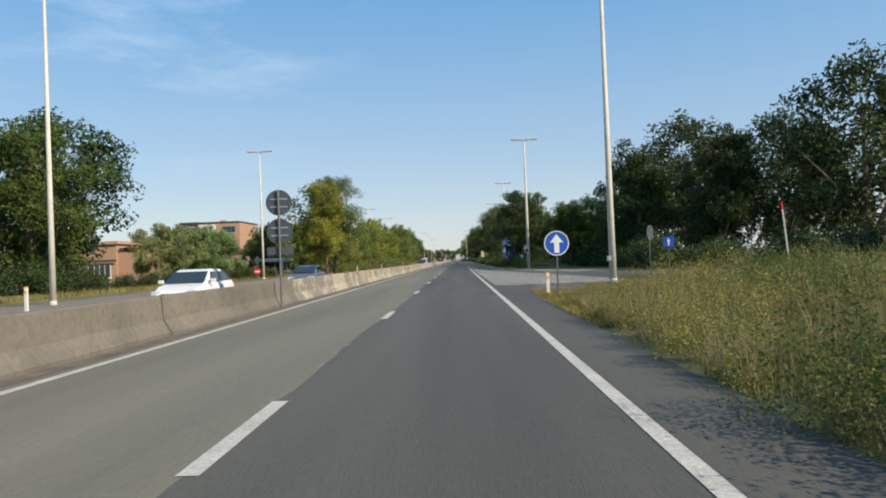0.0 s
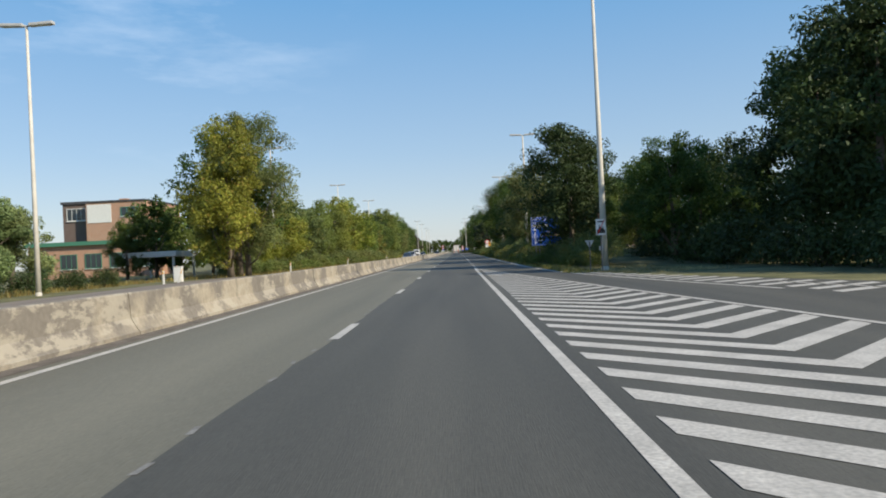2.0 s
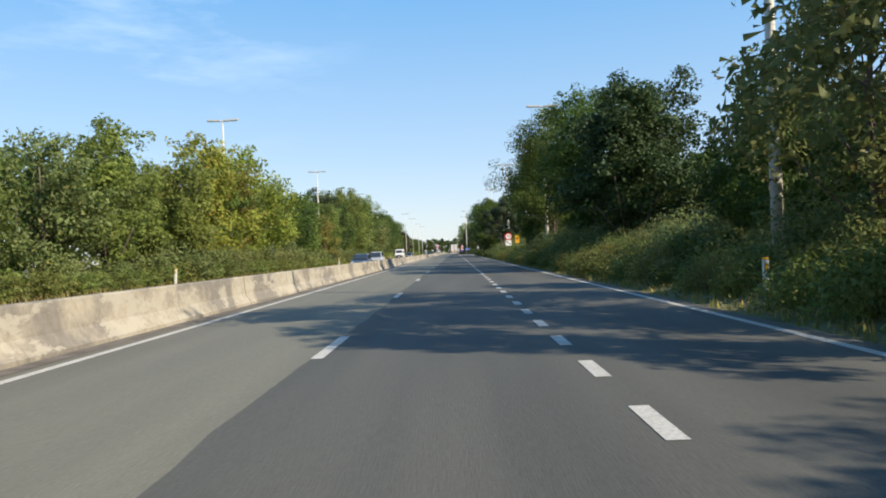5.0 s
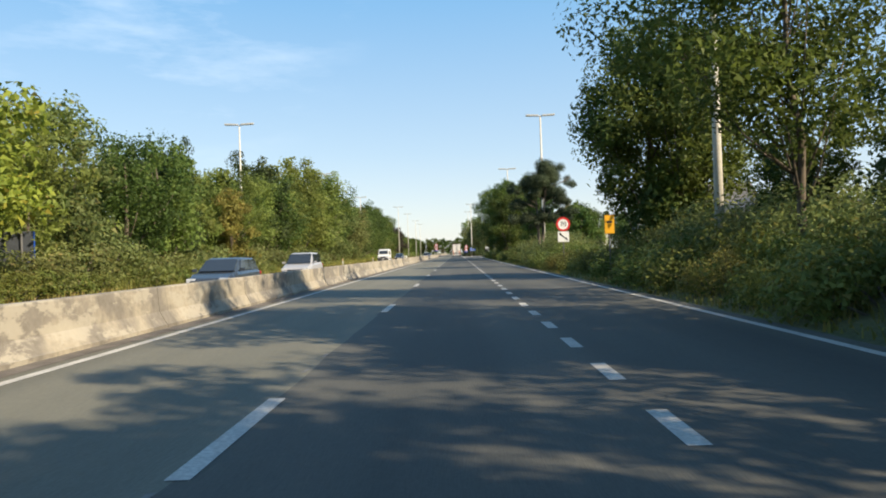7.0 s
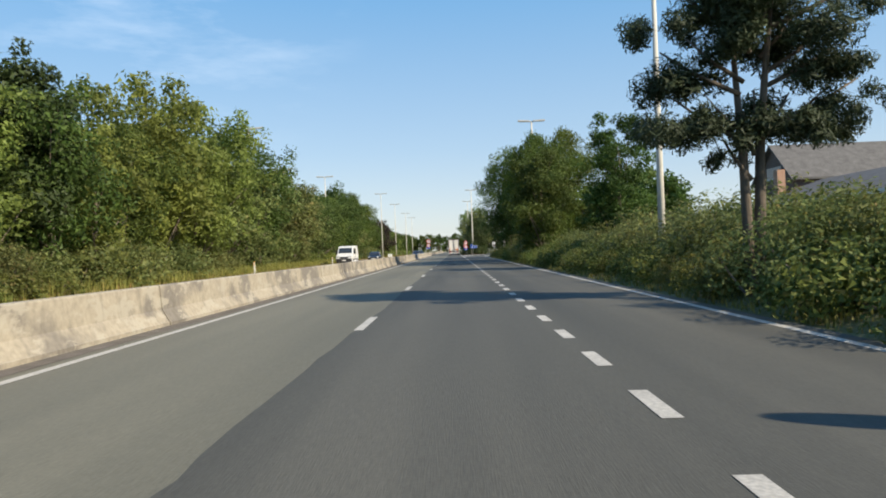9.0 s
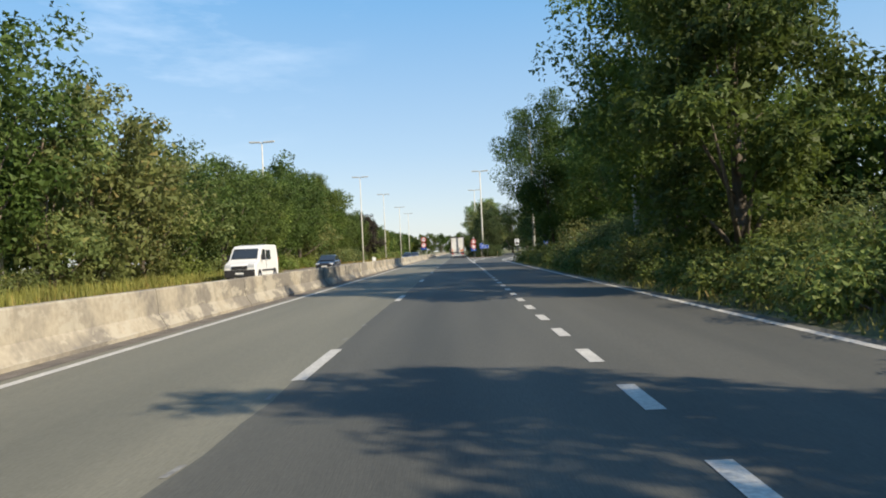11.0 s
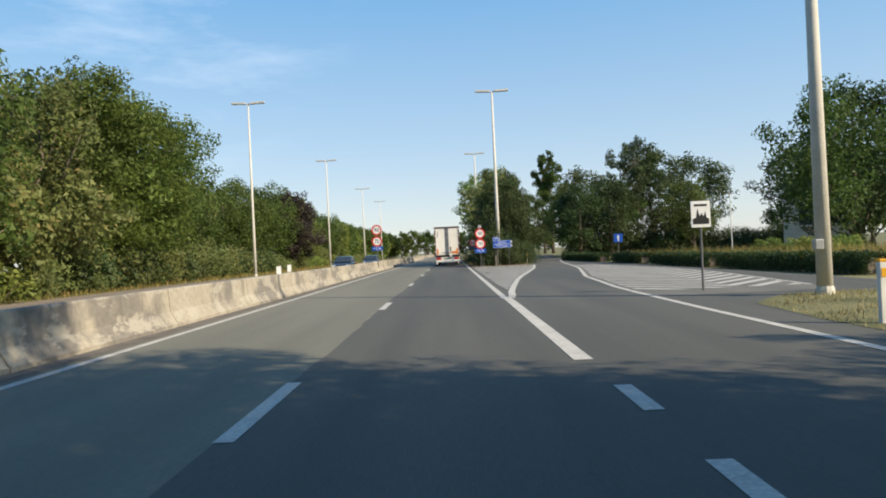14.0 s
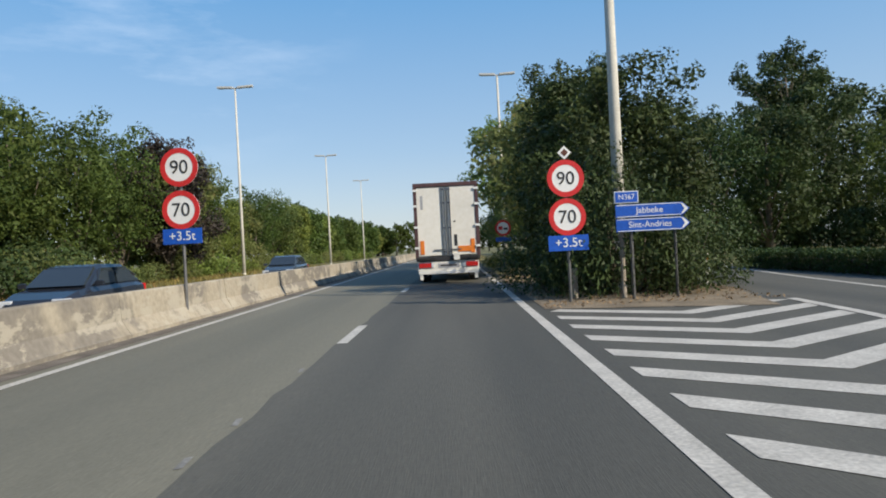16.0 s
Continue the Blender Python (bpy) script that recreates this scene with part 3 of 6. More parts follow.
# ---- concrete barrier ----
barrier = tagged(new("barrier"), "weathered concrete safety barrier with open joints", "barrier", kind="structure")
prof = [(0.32, 0.0), (0.32, 0.08), (0.29, 0.10), (0.15, 0.35), (0.105, 0.84), (0.085, 0.87), (-0.085, 0.87), (-0.105, 0.84), (-0.15, 0.35), (-0.29, 0.10), (-0.32, 0.08), (-0.32, 0.0)]
b = bmesh.new()
slab_xz(b, prof, 0.0, 5.97)
for v in b.verts:
    v.co.x += 0.006 * math.sin(v.co.z * 9)
me_seg = bpy.data.meshes.new("barrier_segment")
bmesh.ops.recalc_face_normals(b, faces=b.faces)
b.to_mesh(me_seg)
b.free()
me_seg.materials.append(M["concrete"])
me_old = me_seg.copy()
me_old.materials.clear()
me_old.materials.append(M["concrete_old"])
rs = random.Random(5)
for k in range(-11, 106):
    o = new("barrier_segment", me_old if k < 4 else me_seg)
    o.parent = barrier
    o.location = (-6.42 + rs.uniform(-0.015, 0.015), 6.0 * k + 1.4, 0)
    o.rotation_euler = (0, rs.uniform(-0.006, 0.006), rs.uniform(-0.002, 0.002))


# ---- street lamps ----
def street_lamp(at, heavy, label):
    ob = thing("street_lamp", label, "street lamp", "street lamps along the road")
    r = 0.145 if heavy else 0.12
    part("pole", tube(bmesh.new(), [(0, 0, 0), (0, 0, 5), (0, 0, 14.78)], [r * 1.25, r, r * 0.55], 10), M["pole"], ob, smooth=True)
    part("base_collar", tube(bmesh.new(), [(0, 0, 0), (0, 0, 0.12), (0, 0, 0.2)], [r * 1.45, r * 1.42, r * 1.27], 10), M["pole"], ob)
    arm = tube(bmesh.new(), [(-1.4, 0, 14.87), (0, 0, 14.80), (1.4, 0, 14.87)], [0.05, 0.06, 0.05], 8)
    part("cross_arm", arm, M["lamp"], ob)
    for sx in (-1, 1):
        hb = bmesh.new()
        box(hb, sx * 0.18, sx * 1.5, -0.18, 0.18, 14.76, 14.93, bevel=0.05)
        for v in hb.verts:
            v.co.z += abs(v.co.x) * 0.045
        lampo = part("lamp_head", hb, M["lamp"], ob)
        part("lens", boxed(sx * 0.55, sx * 1.3, -0.12, 0.12, 14.79, 14.86), M["lamp_glass"], lampo)
    if heavy:
        part("junction_box", boxed(-r * 1.2 - 0.12, -r * 1.0 + 0.04, -0.24, -0.06, 1.05, 1.28, bevel=0.02), M["zinc"], ob)
    ob.matrix_basis = at
    return ob


M["lamp_glass"] = mat("lamp_lens", (0.6, 0.6, 0.58), rough=0.15, var=0.05)
left_lamp = street_lamp(pose(-19.1, 31.0, 0), False, "tall pale street lamp with a double lamp head")
for x, y in ((-22.6, 79), (-21.8, 125.5), (-21.8, 173), (-22.0, 220), (-21.8, 265.5), (-22.8, 315), (-17.6, 360.5), (-17.6, 400), (-17.0, 437), (-17.0, 472)):
    copy_at(left_lamp, x, y, 0, 0, 1.0, 1.0 if y < 200 or y > 430 else 1.028 if y < 350 else 1.055)
right_lamp = street_lamp(pose(7.6, 32.3, 0), True, "tall concrete street lamp with a double lamp head")
for x, y in ((8.2, 78.5), (8.8, 124.8), (9.0, 172.5), (9.1, 221), (9.0, 267.5), (8.9, 314.3), (4.5, 360.9), (4.3, 401)):
    copy_at(right_lamp, x, y, 0, 0, 1.0, 1.0 if y < 200 else 1.028 if y < 350 else 1.065)

# worn remnants of an older lane line, and tarred cracks
rt = random.Random(9)
ghost = tagged(new("faded_marking"), "faint worn remnants of an older lane line", "road marking", kind="structure")
me_tick = bpy.data.meshes.new("tick")
b = mark([(-0.03, 0), (0.03, 0.02), (0.028, 0.3), (-0.026, 0.27)], 0.005)
b.to_mesh(me_tick)
b.free()
M["faded"] = mat("faded_paint", (0.20, 0.195, 0.18), rough=0.85, var=0.3, scale=6, fine=40)
me_tick.materials.append(M["faded"])
for lo, hi in ((8, 76), (140, 160), (236, 262), (312, 352)):
    y = float(lo)
    while y < hi:
        if (y - 3.18) % 12.5 > 3.2 and rt.random() < 0.7:
            o = new("tick", me_tick)
            o.parent = ghost
            o.location = (-1.84 + rt.uniform(-0.02, 0.02), y, 0)
            o.rotation_euler = (0, 0, rt.uniform(-0.15, 0.15))
        y += rt.uniform(1.0, 1.35)
M["tar"] = mat("tar_seal", (0.092, 0.088, 0.076), rough=0.7, var=0.2, scale=3)
for line in (((-5.1, 81.1), (-4.4, 80.95), (-3.5, 80.85), (-2.75, 80.9)), ((-2.75, 80.9), (-2.62, 81.5), (-2.6, 82.5), (-2.52, 84.2), (-2.4, 85.2)), ((-3.8, 83.2), (-2.8, 83.05), (-1.95, 82.95))):
    pts = [Vector((*line[i], 0)).lerp(Vector((*line[i + 1], 0)), k / 4) for i in range(len(line) - 1) for k in range(4)]
    tagged(part("tar_seam", band([(p.x + rt.uniform(-0.05, 0.05), p.y + rt.uniform(-0.06, 0.06)) for p in pts], 0.03, 0.005), M["tar"]), "dark tarred crack in the asphalt", "road repair", kind="structure")


# ---- woods and hedges ----
rw = random.Random(11)
P_oak = tree("oak_tree", 13, 4.8, 2.2, "leaf_oak", 7200, 0.285, 1, "dark green leafy oak beside the road", trunk_r=0.30)
P_lime = tree("lime_tree", 11, 3.9, 1.6, "leaf_bright", 7500, 0.25, 2, "fresh green broadleaved tree at the wood's edge", trunk_r=0.22)
P_turn = tree("maple_tree", 8.0, 3.2, 0.9, "leaf_yellow", 9000, 0.20, 3, "maple with leaves turning yellow", trunk_r=0.16)
P_olive = tree("field_maple", 9.0, 3.6, 1.0, "leaf_olive", 7200, 0.232, 4, "olive green tree at the wood's edge", trunk_r=0.18)
P_back = tree("wood_tree", 11, 4.4, 1.0, "leaf_oak", 2800, 0.58, 5, "dark green tree standing deeper in the wood", trunk_r=0.24)
P_back2 = tree("wood_tree", 11, 4.0, 1.0, "leaf_bright", 2800, 0.56, 9, "green tree standing deeper in the wood", trunk_r=0.22)
P_bushA = bush("bramble_bush", 3.6, 3.0, 1.9, "leaf_hedge", 5600, 0.128, 6, "dense bramble bush along the verge")
P_bushB = bush("shrub", 4.0, 3.4, 2.6, "leaf_olive", 2600, 0.22, 7, "tall leafy shrub along the verge")
P_bushE = bush("shrub", 4.0, 3.4, 2.6, "leaf_olive", 5800, 0.132, 18, "leafy shrub on the bank beside the road")
P_bushD = bush("shrub", 4.2, 3.6, 3.0, "leaf_dark", 3000, 0.22, 17, "dark green shrub at the foot of the trees")
P_bushC = bush("shrub", 5.0, 3.4, 2.8, "leaf_bright", 1900, 0.35, 8, "bright green shrub at the wood's edge")
P_big = tree("oak_tree", 18, 7.0, 2.0, "leaf_dark", 9000, 0.43, 21, "huge dark oak with a dense broad crown", lobes_n=52, trunk_r=0.45)
P_dark = tree("hornbeam_tree", 10, 3.3, 0.7, "leaf_oak", 17000, 0.19, 22, "dense dark hornbeam close to the road", lobes_n=40, trunk_r=0.24)
P_hornb = tree("hornbeam_tree", 10.3, 3.4, 0.7, "leaf_dark", 21000, 0.2, 28, "very dark dense hornbeam beside the road", lobes_n=46, trunk_r=0.22)
P_rowan = tree("cherry_tree", 9.8, 3.6, 1.5, "leaf_olive", 12000, 0.19, 23, "cherry tree with rusty and olive leaves", lobes_n=34, trunk_r=0.16)
P_willow = tree("pollard_willow", 5.4, 2.3, 0.6, "leaf_willow", 15000, 0.13, 24, "silvery green pollard willow", lobes_n=26, trunk_r=0.2)
P_poplar = tree("poplar_tree", 20, 2.8, 1.0, "leaf_oak", 9000, 0.34, 25, "tall narrow dark poplar", lobes_n=44, trunk_r=0.3)
P_copper = tree("copper_beech", 11, 3.8, 1.2, "leaf_copper", 9500, 0.28, 26, "dark purple copper beech", trunk_r=0.25)
P_thin = tree("robinia_tree", 16, 4.0, 5.0, "leaf_olive", 6500, 0.26, 27, "tall thin-leaved tree with bare twigs showing", open_=0.8, lobes_n=34, trunk_r=0.24, limbs_n=30)
P_near = tree("oak_tree", 13, 4.8, 1.7, "leaf_mid", 24000, 0.203, 29, "dark green oak overhanging the road", lobes_n=56, trunk_r=0.21)
P_slim = tree("field_maple", 10.0, 2.7, 1.6, "leaf_oak", 15000, 0.18, 131, "round-headed dark green tree above the bank", lobes_n=34, trunk_r=0.16)
P_low = bush("bramble_bush", 3.2, 2.8, 1.3, "leaf_hedge", 2600, 0.13, 20, "low yellow-green brambles before the wood")
P_thicket = bush("shrub", 3.2, 3.0, 2.7, "leaf_dark", 8000, 0.105, 19, "dark hazel shrub on the traffic island")
P_thin2 = tree("robinia_tree", 16, 4.4, 4.0, "leaf_dark", 9500, 0.24, 127, "tall dark thin-leaved tree with bare twigs at the top", open_=0.8, lobes_n=40, trunk_r=0.24, limbs_n=34)
P_dome = tree("hornbeam_tree", 10.6, 3.5, 0.6, "leaf_dark", 23000, 0.19, 133, "very dark round hornbeam beside the side road", lobes_n=70, trunk_r=0.24)
USED = set()


def plant(proto, x, y, turn=None, s=1.0, sz=None, z=0.0):
    turn = rw.uniform(0, 360) if turn is None else turn
    if proto.name not in USED:
        USED.add(proto.name)
        return put(proto, x, y, z, turn, s, sz)
    return copy_at(proto, x, y, z, turn, s, sz)


# left: one line of mixed trees, with shrubs at their foot
def left_height(y):
    return float(np.interp(y, [100, 178, 190, 200, 212, 220, 228, 238, 250, 264, 280, 293, 300, 310, 335, 345, 354, 362, 375, 480], [8.6, 12.4, 12.0, 10.6, 10.6, 12.0, 12.8, 15.0, 15.5, 14.0, 11.8, 11.2, 12.2, 13.6, 13.6, 16.5, 16.0, 13.5, 11.6, 9.5]))


TALL = {P_oak: 13.0, P_lime: 11.0, P_turn: 8.0, P_olive: 9.0}
y = 113.0
while y < 600:
    pick = rw.random()
    warm = 0.16 if y < 185 else 0.0
    x = -26.2 + rw.uniform(-1.0, 0.8) + float(np.interp(y, [113, 140, 160, 300, 340, 352, 375, 385], [3.0, 4.0, 5.9, 5.9, 3.4, 0, 0, 2.0]))
    p = P_turn if pick < warm else P_lime if pick < warm + (0.55 if 155 < y < 225 else 0.3 if y < 290 else 0.12) else P_olive if pick < (0.8 if y < 290 else 0.45) else P_oak
    size_ = left_height(y) * rw.uniform(0.72, 1.0) * float(np.interp(y, [113, 150, 160, 185, 200, 300, 340], [0.9, 0.95, 1.0, 1.0, 0.92, 0.92, 1.0]))
    if y < 440:
        plant(p, x, y, s=size_ / TALL[p])
        y += rw.uniform(4.0, 5.6)
    else:
        plant(P_back if pick < 0.7 else P_back2, x, y, s=size_ / 11)
        y += rw.uniform(3.4, 4.8)
y = 116.0
while y < 420:
    p = rw.choice([P_back, P_back2])
    plant(p, -32.0 + rw.uniform(-1.5, 1.5) + (3 if y > 375 else 0), y, s=left_height(y) / 11 * rw.uniform(0.8, 1.0))
    y += rw.uniform(6.5, 9.0)
y = 108.0
while y < 520:
    plant(rw.choice([P_bushC, P_bushB, P_bushB]), -23.4 + rw.uniform(-0.5, 0.5) + float(np.interp(y, [108, 135, 155, 300, 340, 350, 375, 385], [2.0, 2.4, 3.4, 3.4, 2.0, 0, 0, 1.5])), y, turn=rw.uniform(-20, 20), s=rw.uniform(0.5, 0.9))
    y += rw.uniform(3.6, 5.2) if y < 420 else rw.uniform(5.0, 7.0)
y = 113.0
while y < 222:
    plant(P_low, float(np.interp(y, [113, 150, 184, 222], [-19.4, -17.6, -17.4, -17.8])) + rw.uniform(-0.4, 0.4), y, turn=rw.uniform(-30, 30), s=rw.uniform(0.8, 1.1))
    y += rw.uniform(2.0, 2.8)
y = 152.0
while y < 250:
    plant(rw.choice([P_bushE, P_bushB, P_bushB]), -19.2 + rw.uniform(-0.5, 0.5), y, turn=rw.uniform(-60, 60), s=rw.uniform(0.8, 1.15))
    y += rw.uniform(2.8, 4.0)
y = 338.0
while y < 384:
    plant(rw.choice([P_bushD, P_bushB, P_bushD]), -22.8 + rw.uniform(-0.5, 0.5), y, turn=rw.uniform(-60, 60), s=rw.uniform(0.9, 1.25))
    y += rw.uniform(2.0, 2.8)
# single trees on the left
plant(P_big, -41.5, 70, turn=20, s=1.0)
plant(P_dark, -39, 62, s=0.8)
plant(P_dark, -43.5, 60, s=0.95)
plant(P_dark, -35.5, 56, s=1.45)
plant(P_dark, -40.0, 54, s=1.1)
for x, y in ((-31.5, 51.5), (-33.5, 53), (-36, 50), (-38.5, 52), (-34, 57), (-31.0, 55)):
    plant(P_bushD, x, y, s=rw.uniform(0.8, 1.05))
plant(P_big, -52, 62, turn=140, s=1.0)
tree("plane_tree", 14.2, 4.2, 1.1, "leaf_yellow", 24000, 0.19, 33, "broad yellow-green tree behind the opposite lane", lobes_n=44, trunk_r=0.26, at=pose(-19.7, 102.5, 0, 0, 0, 10))
tree("ash_tree", 15.2, 4.4, 1.6, "leaf_olive", 26000, 0.17, 34, "tall grey-green tree behind the opposite lane", lobes_n=46, trunk_r=0.26, at=pose(-18.9, 105.0, 0, 0, 0, 0))
plant(P_oak, -20.8, 108.5, turn=120, s=1.12)
for x, y, k in ((-33.9, 76.0, 1.0), (-32.5, 79, 1.0), (-31.4, 82.4, 0.96), (-30.8, 85.5, 1.02), (-30.2, 88.5, 0.95)):
    plant(P_willow, x, y, s=k * 1.25)
plant(P_dark, -33.5, 112, s=0.6)
tree("maple_tree", 11.0, 2.7, 1.2, "leaf_rust", 11000, 0.17, 36, "slender maple with rusty autumn leaves", lobes_n=30, trunk_r=0.14, at=pose(-20.8, 171.5, 0))
tree("maple_tree", 7.5, 2.2, 0.8, "leaf_rust", 8000, 0.17, 37, "small maple with rusty autumn leaves", lobes_n=24, trunk_r=0.12, at=pose(-18.6, 206.0, 0))
plant(P_copper, -21.6, 395, s=0.98)
plant(P_thin, -24.5, 330, s=0.9)
plant(P_hornb, -21.8, 224, s=1.2, sz=1.18)
plant(P_hornb, -19.6, 197.6, s=0.58, sz=0.92)
plant(P_lime, -20.8, 238, turn=40, s=1.33)
plant(P_lime, -20.8, 247, turn=200, s=1.3)
plant(P_oak, -22.5, 322, turn=70, s=1.1)
plant(P_near, -23.2, 344, turn=70, s=1.15)
plant(P_near, -23.6, 352, turn=170, s=1.1)
for k in range(11):
    plant(P_bushD, -25.5 - 0.25 * k, 92 - 4.0 * k, turn=rw.uniform(-20, 20), s=rw.uniform(0.5, 0.62))

# right: bramble bank along the weaving lane, trees behind
y = 86.0
while y < 304:
    if y > 96:
        plant(P_bushA, 7.75 + rw.uniform(-0.15, 0.25), y, turn=rw.uniform(-15, 15), s=rw.uniform(0.68, 1.08))
    else:
        plant(P_bushA, 8.6, y, turn=rw.uniform(-15, 15), s=0.6)
    tall = 0.62 if y > 284 or 184 < y < 197 else 0.75 if 197 <= y < 206 else 1.2 if 150 < y < 190 or 206 <= y < 226 or y > 262 else 0.95
    plant(P_bushE, 9.9 + rw.uniform(-0.3, 0.5), y + 1.2, turn=rw.uniform(-40, 40), s=tall * rw.uniform(0.75, 1.0), z=0.45)
    y += rw.uniform(2.5, 3.2)
for p, x, y, s in ((P_dome, 8.8, 92.3, 0.95), (P_near, 17.0, 100, 0.62), (P_oak, 18, 92, 0.62), (P_hornb, 19.5, 73, 1.25), (P_hornb, 21, 81, 1.22), (P_hornb, 25.5, 66, 1.3), (P_dark, 14.2, 86.0, 0.75), (P_rowan, 8.7, 116.5, 1.0), (P_rowan, 9.6, 121.8, 0.9), (P_thin, 12.6, 110.5, 0.72), (P_dark, 13.2, 104.5, 0.75),
                   (P_dark, 10.2, 128, 0.6), (P_hornb, 10.3, 147, 1.1), (P_hornb, 13.8, 151, 1.15), (P_near, 10.4, 157.0, 0.95),
                   (P_near, 10.6, 181.5, 0.9), (P_dark, 9.4, 182.5, 1.08), (P_slim, 10.2, 233, 0.9), (P_dark, 7.9, 252, 0.95), (P_near, 8.3, 258.5, 0.92), (P_near, 12.2, 264.5, 1.02),
                   (P_near, 11.2, 271.0, 0.82), (P_near, 11.6, 285.0, 0.82), (P_near, 12.2, 294.0, 0.98), (P_olive, 16, 299, 0.9)):
    plant(p, x, y, s=s, sz=s * 0.93 if p is P_hornb else None, z=0.5)
tree("oak_tree", 14.6, 4.7, 1.6, "leaf_oak", 50000, 0.15, 129, "spreading oak whose crown hangs over the road", lean=-1.6, lobes_n=56, trunk_r=0.17, at=pose(8.9, 296.5, 0.4))
plant(P_slim, 14.5, 301, s=0.75, z=0.3)
tree("oak_tree", 13.0, 4.4, 3.2, "leaf_mid", 26000, 0.15, 130, "slender oak with a thin crown beside the lamp", lobes_n=60, trunk_r=0.13, open_=0.25, limbs_n=22, lean=-0.6, at=pose(8.9, 166.5, 0.4))
for p, x, y, s in ((P_oak, 16.5, 173, 0.66), (P_slim, 14.0, 168.0, 0.7), (P_slim, 11.8, 171.5, 0.5), (P_slim, 12.6, 175.5, 0.55), (P_bushD, 12.4, 165, 0.9), (P_bushD, 13.2, 169.5, 1.0), (P_bushD, 13.8, 174, 1.0), (P_bushD, 14.5, 178, 0.9), (P_dark, 19.0, 164, 0.7), (P_back, 21, 178, 0.6), (P_back, 24, 170, 0.7)):
    plant(p, x, y, s=s, z=0.4)
for x, y, s in ((29, 86, 1.0), (38, 80, 0.95), (36, 60, 1.0), (47, 66, 1.05), (58, 54, 1.0), (24, 101, 0.55), (35, 99, 0.9), (31, 118, 0.6), (48, 95, 1.0), (62, 78, 1.0), (70, 40, 1.0), (60, 26, 0.95), (26, 135, 0.7), (24, 152, 0.7)):
    plant(P_big, x, y, s=s)
for k in range(9):
    plant(P_lime if k % 3 else P_olive, 16.5 + 0.9 * k + rw.uniform(-1, 1), 126 - 3.4 * k, s=rw.uniform(0.68, 0.82))
for k in range(16):
    plant(P_bushD, 16.0 + rw.uniform(0, 1.5) + max(0, 3 - k) * 3.0, 44 + 3.6 * k, turn=rw.uniform(0, 360), s=rw.uniform(0.7, 1.1))
# deeper wood that closes the gaps between the trunks
for y in list(range(130, 170, 6)) + list(range(250, 296, 6)):
    plant(P_back, 19.5 + rw.uniform(-1.5, 1.5), y, s=rw.uniform(0.62, 0.78))
    plant(P_bushD, 16.5 + rw.uniform(-1.0, 1.0), y + 2, s=rw.uniform(1.0, 1.3))
for x, y in ((25, 41), (28, 39), (31, 37), (34, 35), (37.5, 33), (41, 31), (45, 29), (49, 27), (53, 24), (30, 43), (36, 40), (44, 35), (22, 57), (27, 51), (33, 47), (39, 44), (46, 40), (54, 36), (62, 31)):
    plant(P_bushD, x, y, s=rw.uniform(0.8, 1.1))
# tall trees added out of view beside the side roads, to shade them
for x, y, s in ((37, 25, 1.1), (46, 17, 1.1), (43, 33, 1.1), (37.5, 362, 0.85)):
    plant(P_big, x, y, s=s)
# traffic island at the end
tree("hazel_tree", 8.0, 3.2, 0.2, "leaf_dark", 18000, 0.16, 31, "dense hazel thicket on the traffic island", lobes_n=46, trunk_r=0.12, at=pose(5.5, 364.2, 0, 0, 0, 0) @ Matrix.Diagonal((0.95, 0.95, 0.86, 1)))
plant(P_thicket, 4.3, 360.5, s=0.95, sz=1.5)
for x, y, k in ((5.7, 360.9, 0.95), (3.1, 362.2, 0.85), (6.6, 362.5, 0.9)):
    plant(P_thicket, x, y, s=k)
plant(P_hornb, 5.9, 374, s=0.9)
plant(P_hornb, 6.4, 380, turn=90, s=1.0)
plant(P_olive, 5.9, 387, s=1.2)
plant(P_olive, 6.4, 396, s=1.4)
plant(P_lime, 6.8, 405, s=1.3)
plant(P_bushA, 4.7, 383, turn=0, s=0.75)
plant(P_bushA, 3.6, 388, turn=30, s=0.7)
plant(P_bushA, 3.9, 365.5, turn=80, s=0.6)
plant(P_bushA, 6.6, 366.5, turn=80, s=0.7)
# beyond the exit
for p, x, y, s in ((P_oak, 24.8, 343.5, 0.84), (P_thin2, 27.5, 399, 1.08), (P_big, 17.0, 388, 0.52), (P_big, 21.5, 390, 0.56), (P_big, 31, 404, 0.88), (P_big, 40, 412, 0.85), (P_big, 22, 413, 0.78), (P_poplar, 23.8, 458, 1.12), (P_poplar, 22.3, 461, 1.08), (P_big, 16, 440, 0.7),
                   (P_big, 12, 445, 0.75), (P_big, 50, 398, 0.8), (P_oak, 19, 408, 0.9), (P_oak, 33, 392, 0.75), (P_oak, 24.5, 397, 0.8), (P_big, 60, 402, 0.8), (P_oak, 10.5, 470, 1.1), (P_lime, 45, 372, 1.0), (P_olive, 39, 355, 0.9), (P_oak, 47, 350, 0.8)):
    plant(p, x, y, s=s, sz=s * 1.1 if p is P_poplar else None)
for k in range(3, 15):
    plant(P_bushD, 12 + 2.6 * k, 402 - 0.9 * k + rw.uniform(-1, 1), turn=rw.uniform(0, 360), s=rw.uniform(1.0, 1.4))
for x, y in ((27, 351), (29.5, 353), (32, 355), (34, 356), (25, 352)):
    plant(P_bushC, x, y, s=0.55)
# far woods closing the road
for k in range(14):
    plant(P_back, -22 + 4.5 * k + rw.uniform(-1, 1), 560 + abs(k - 6) * -2 + rw.uniform(-6, 6), s=rw.uniform(0.75, 1.0))


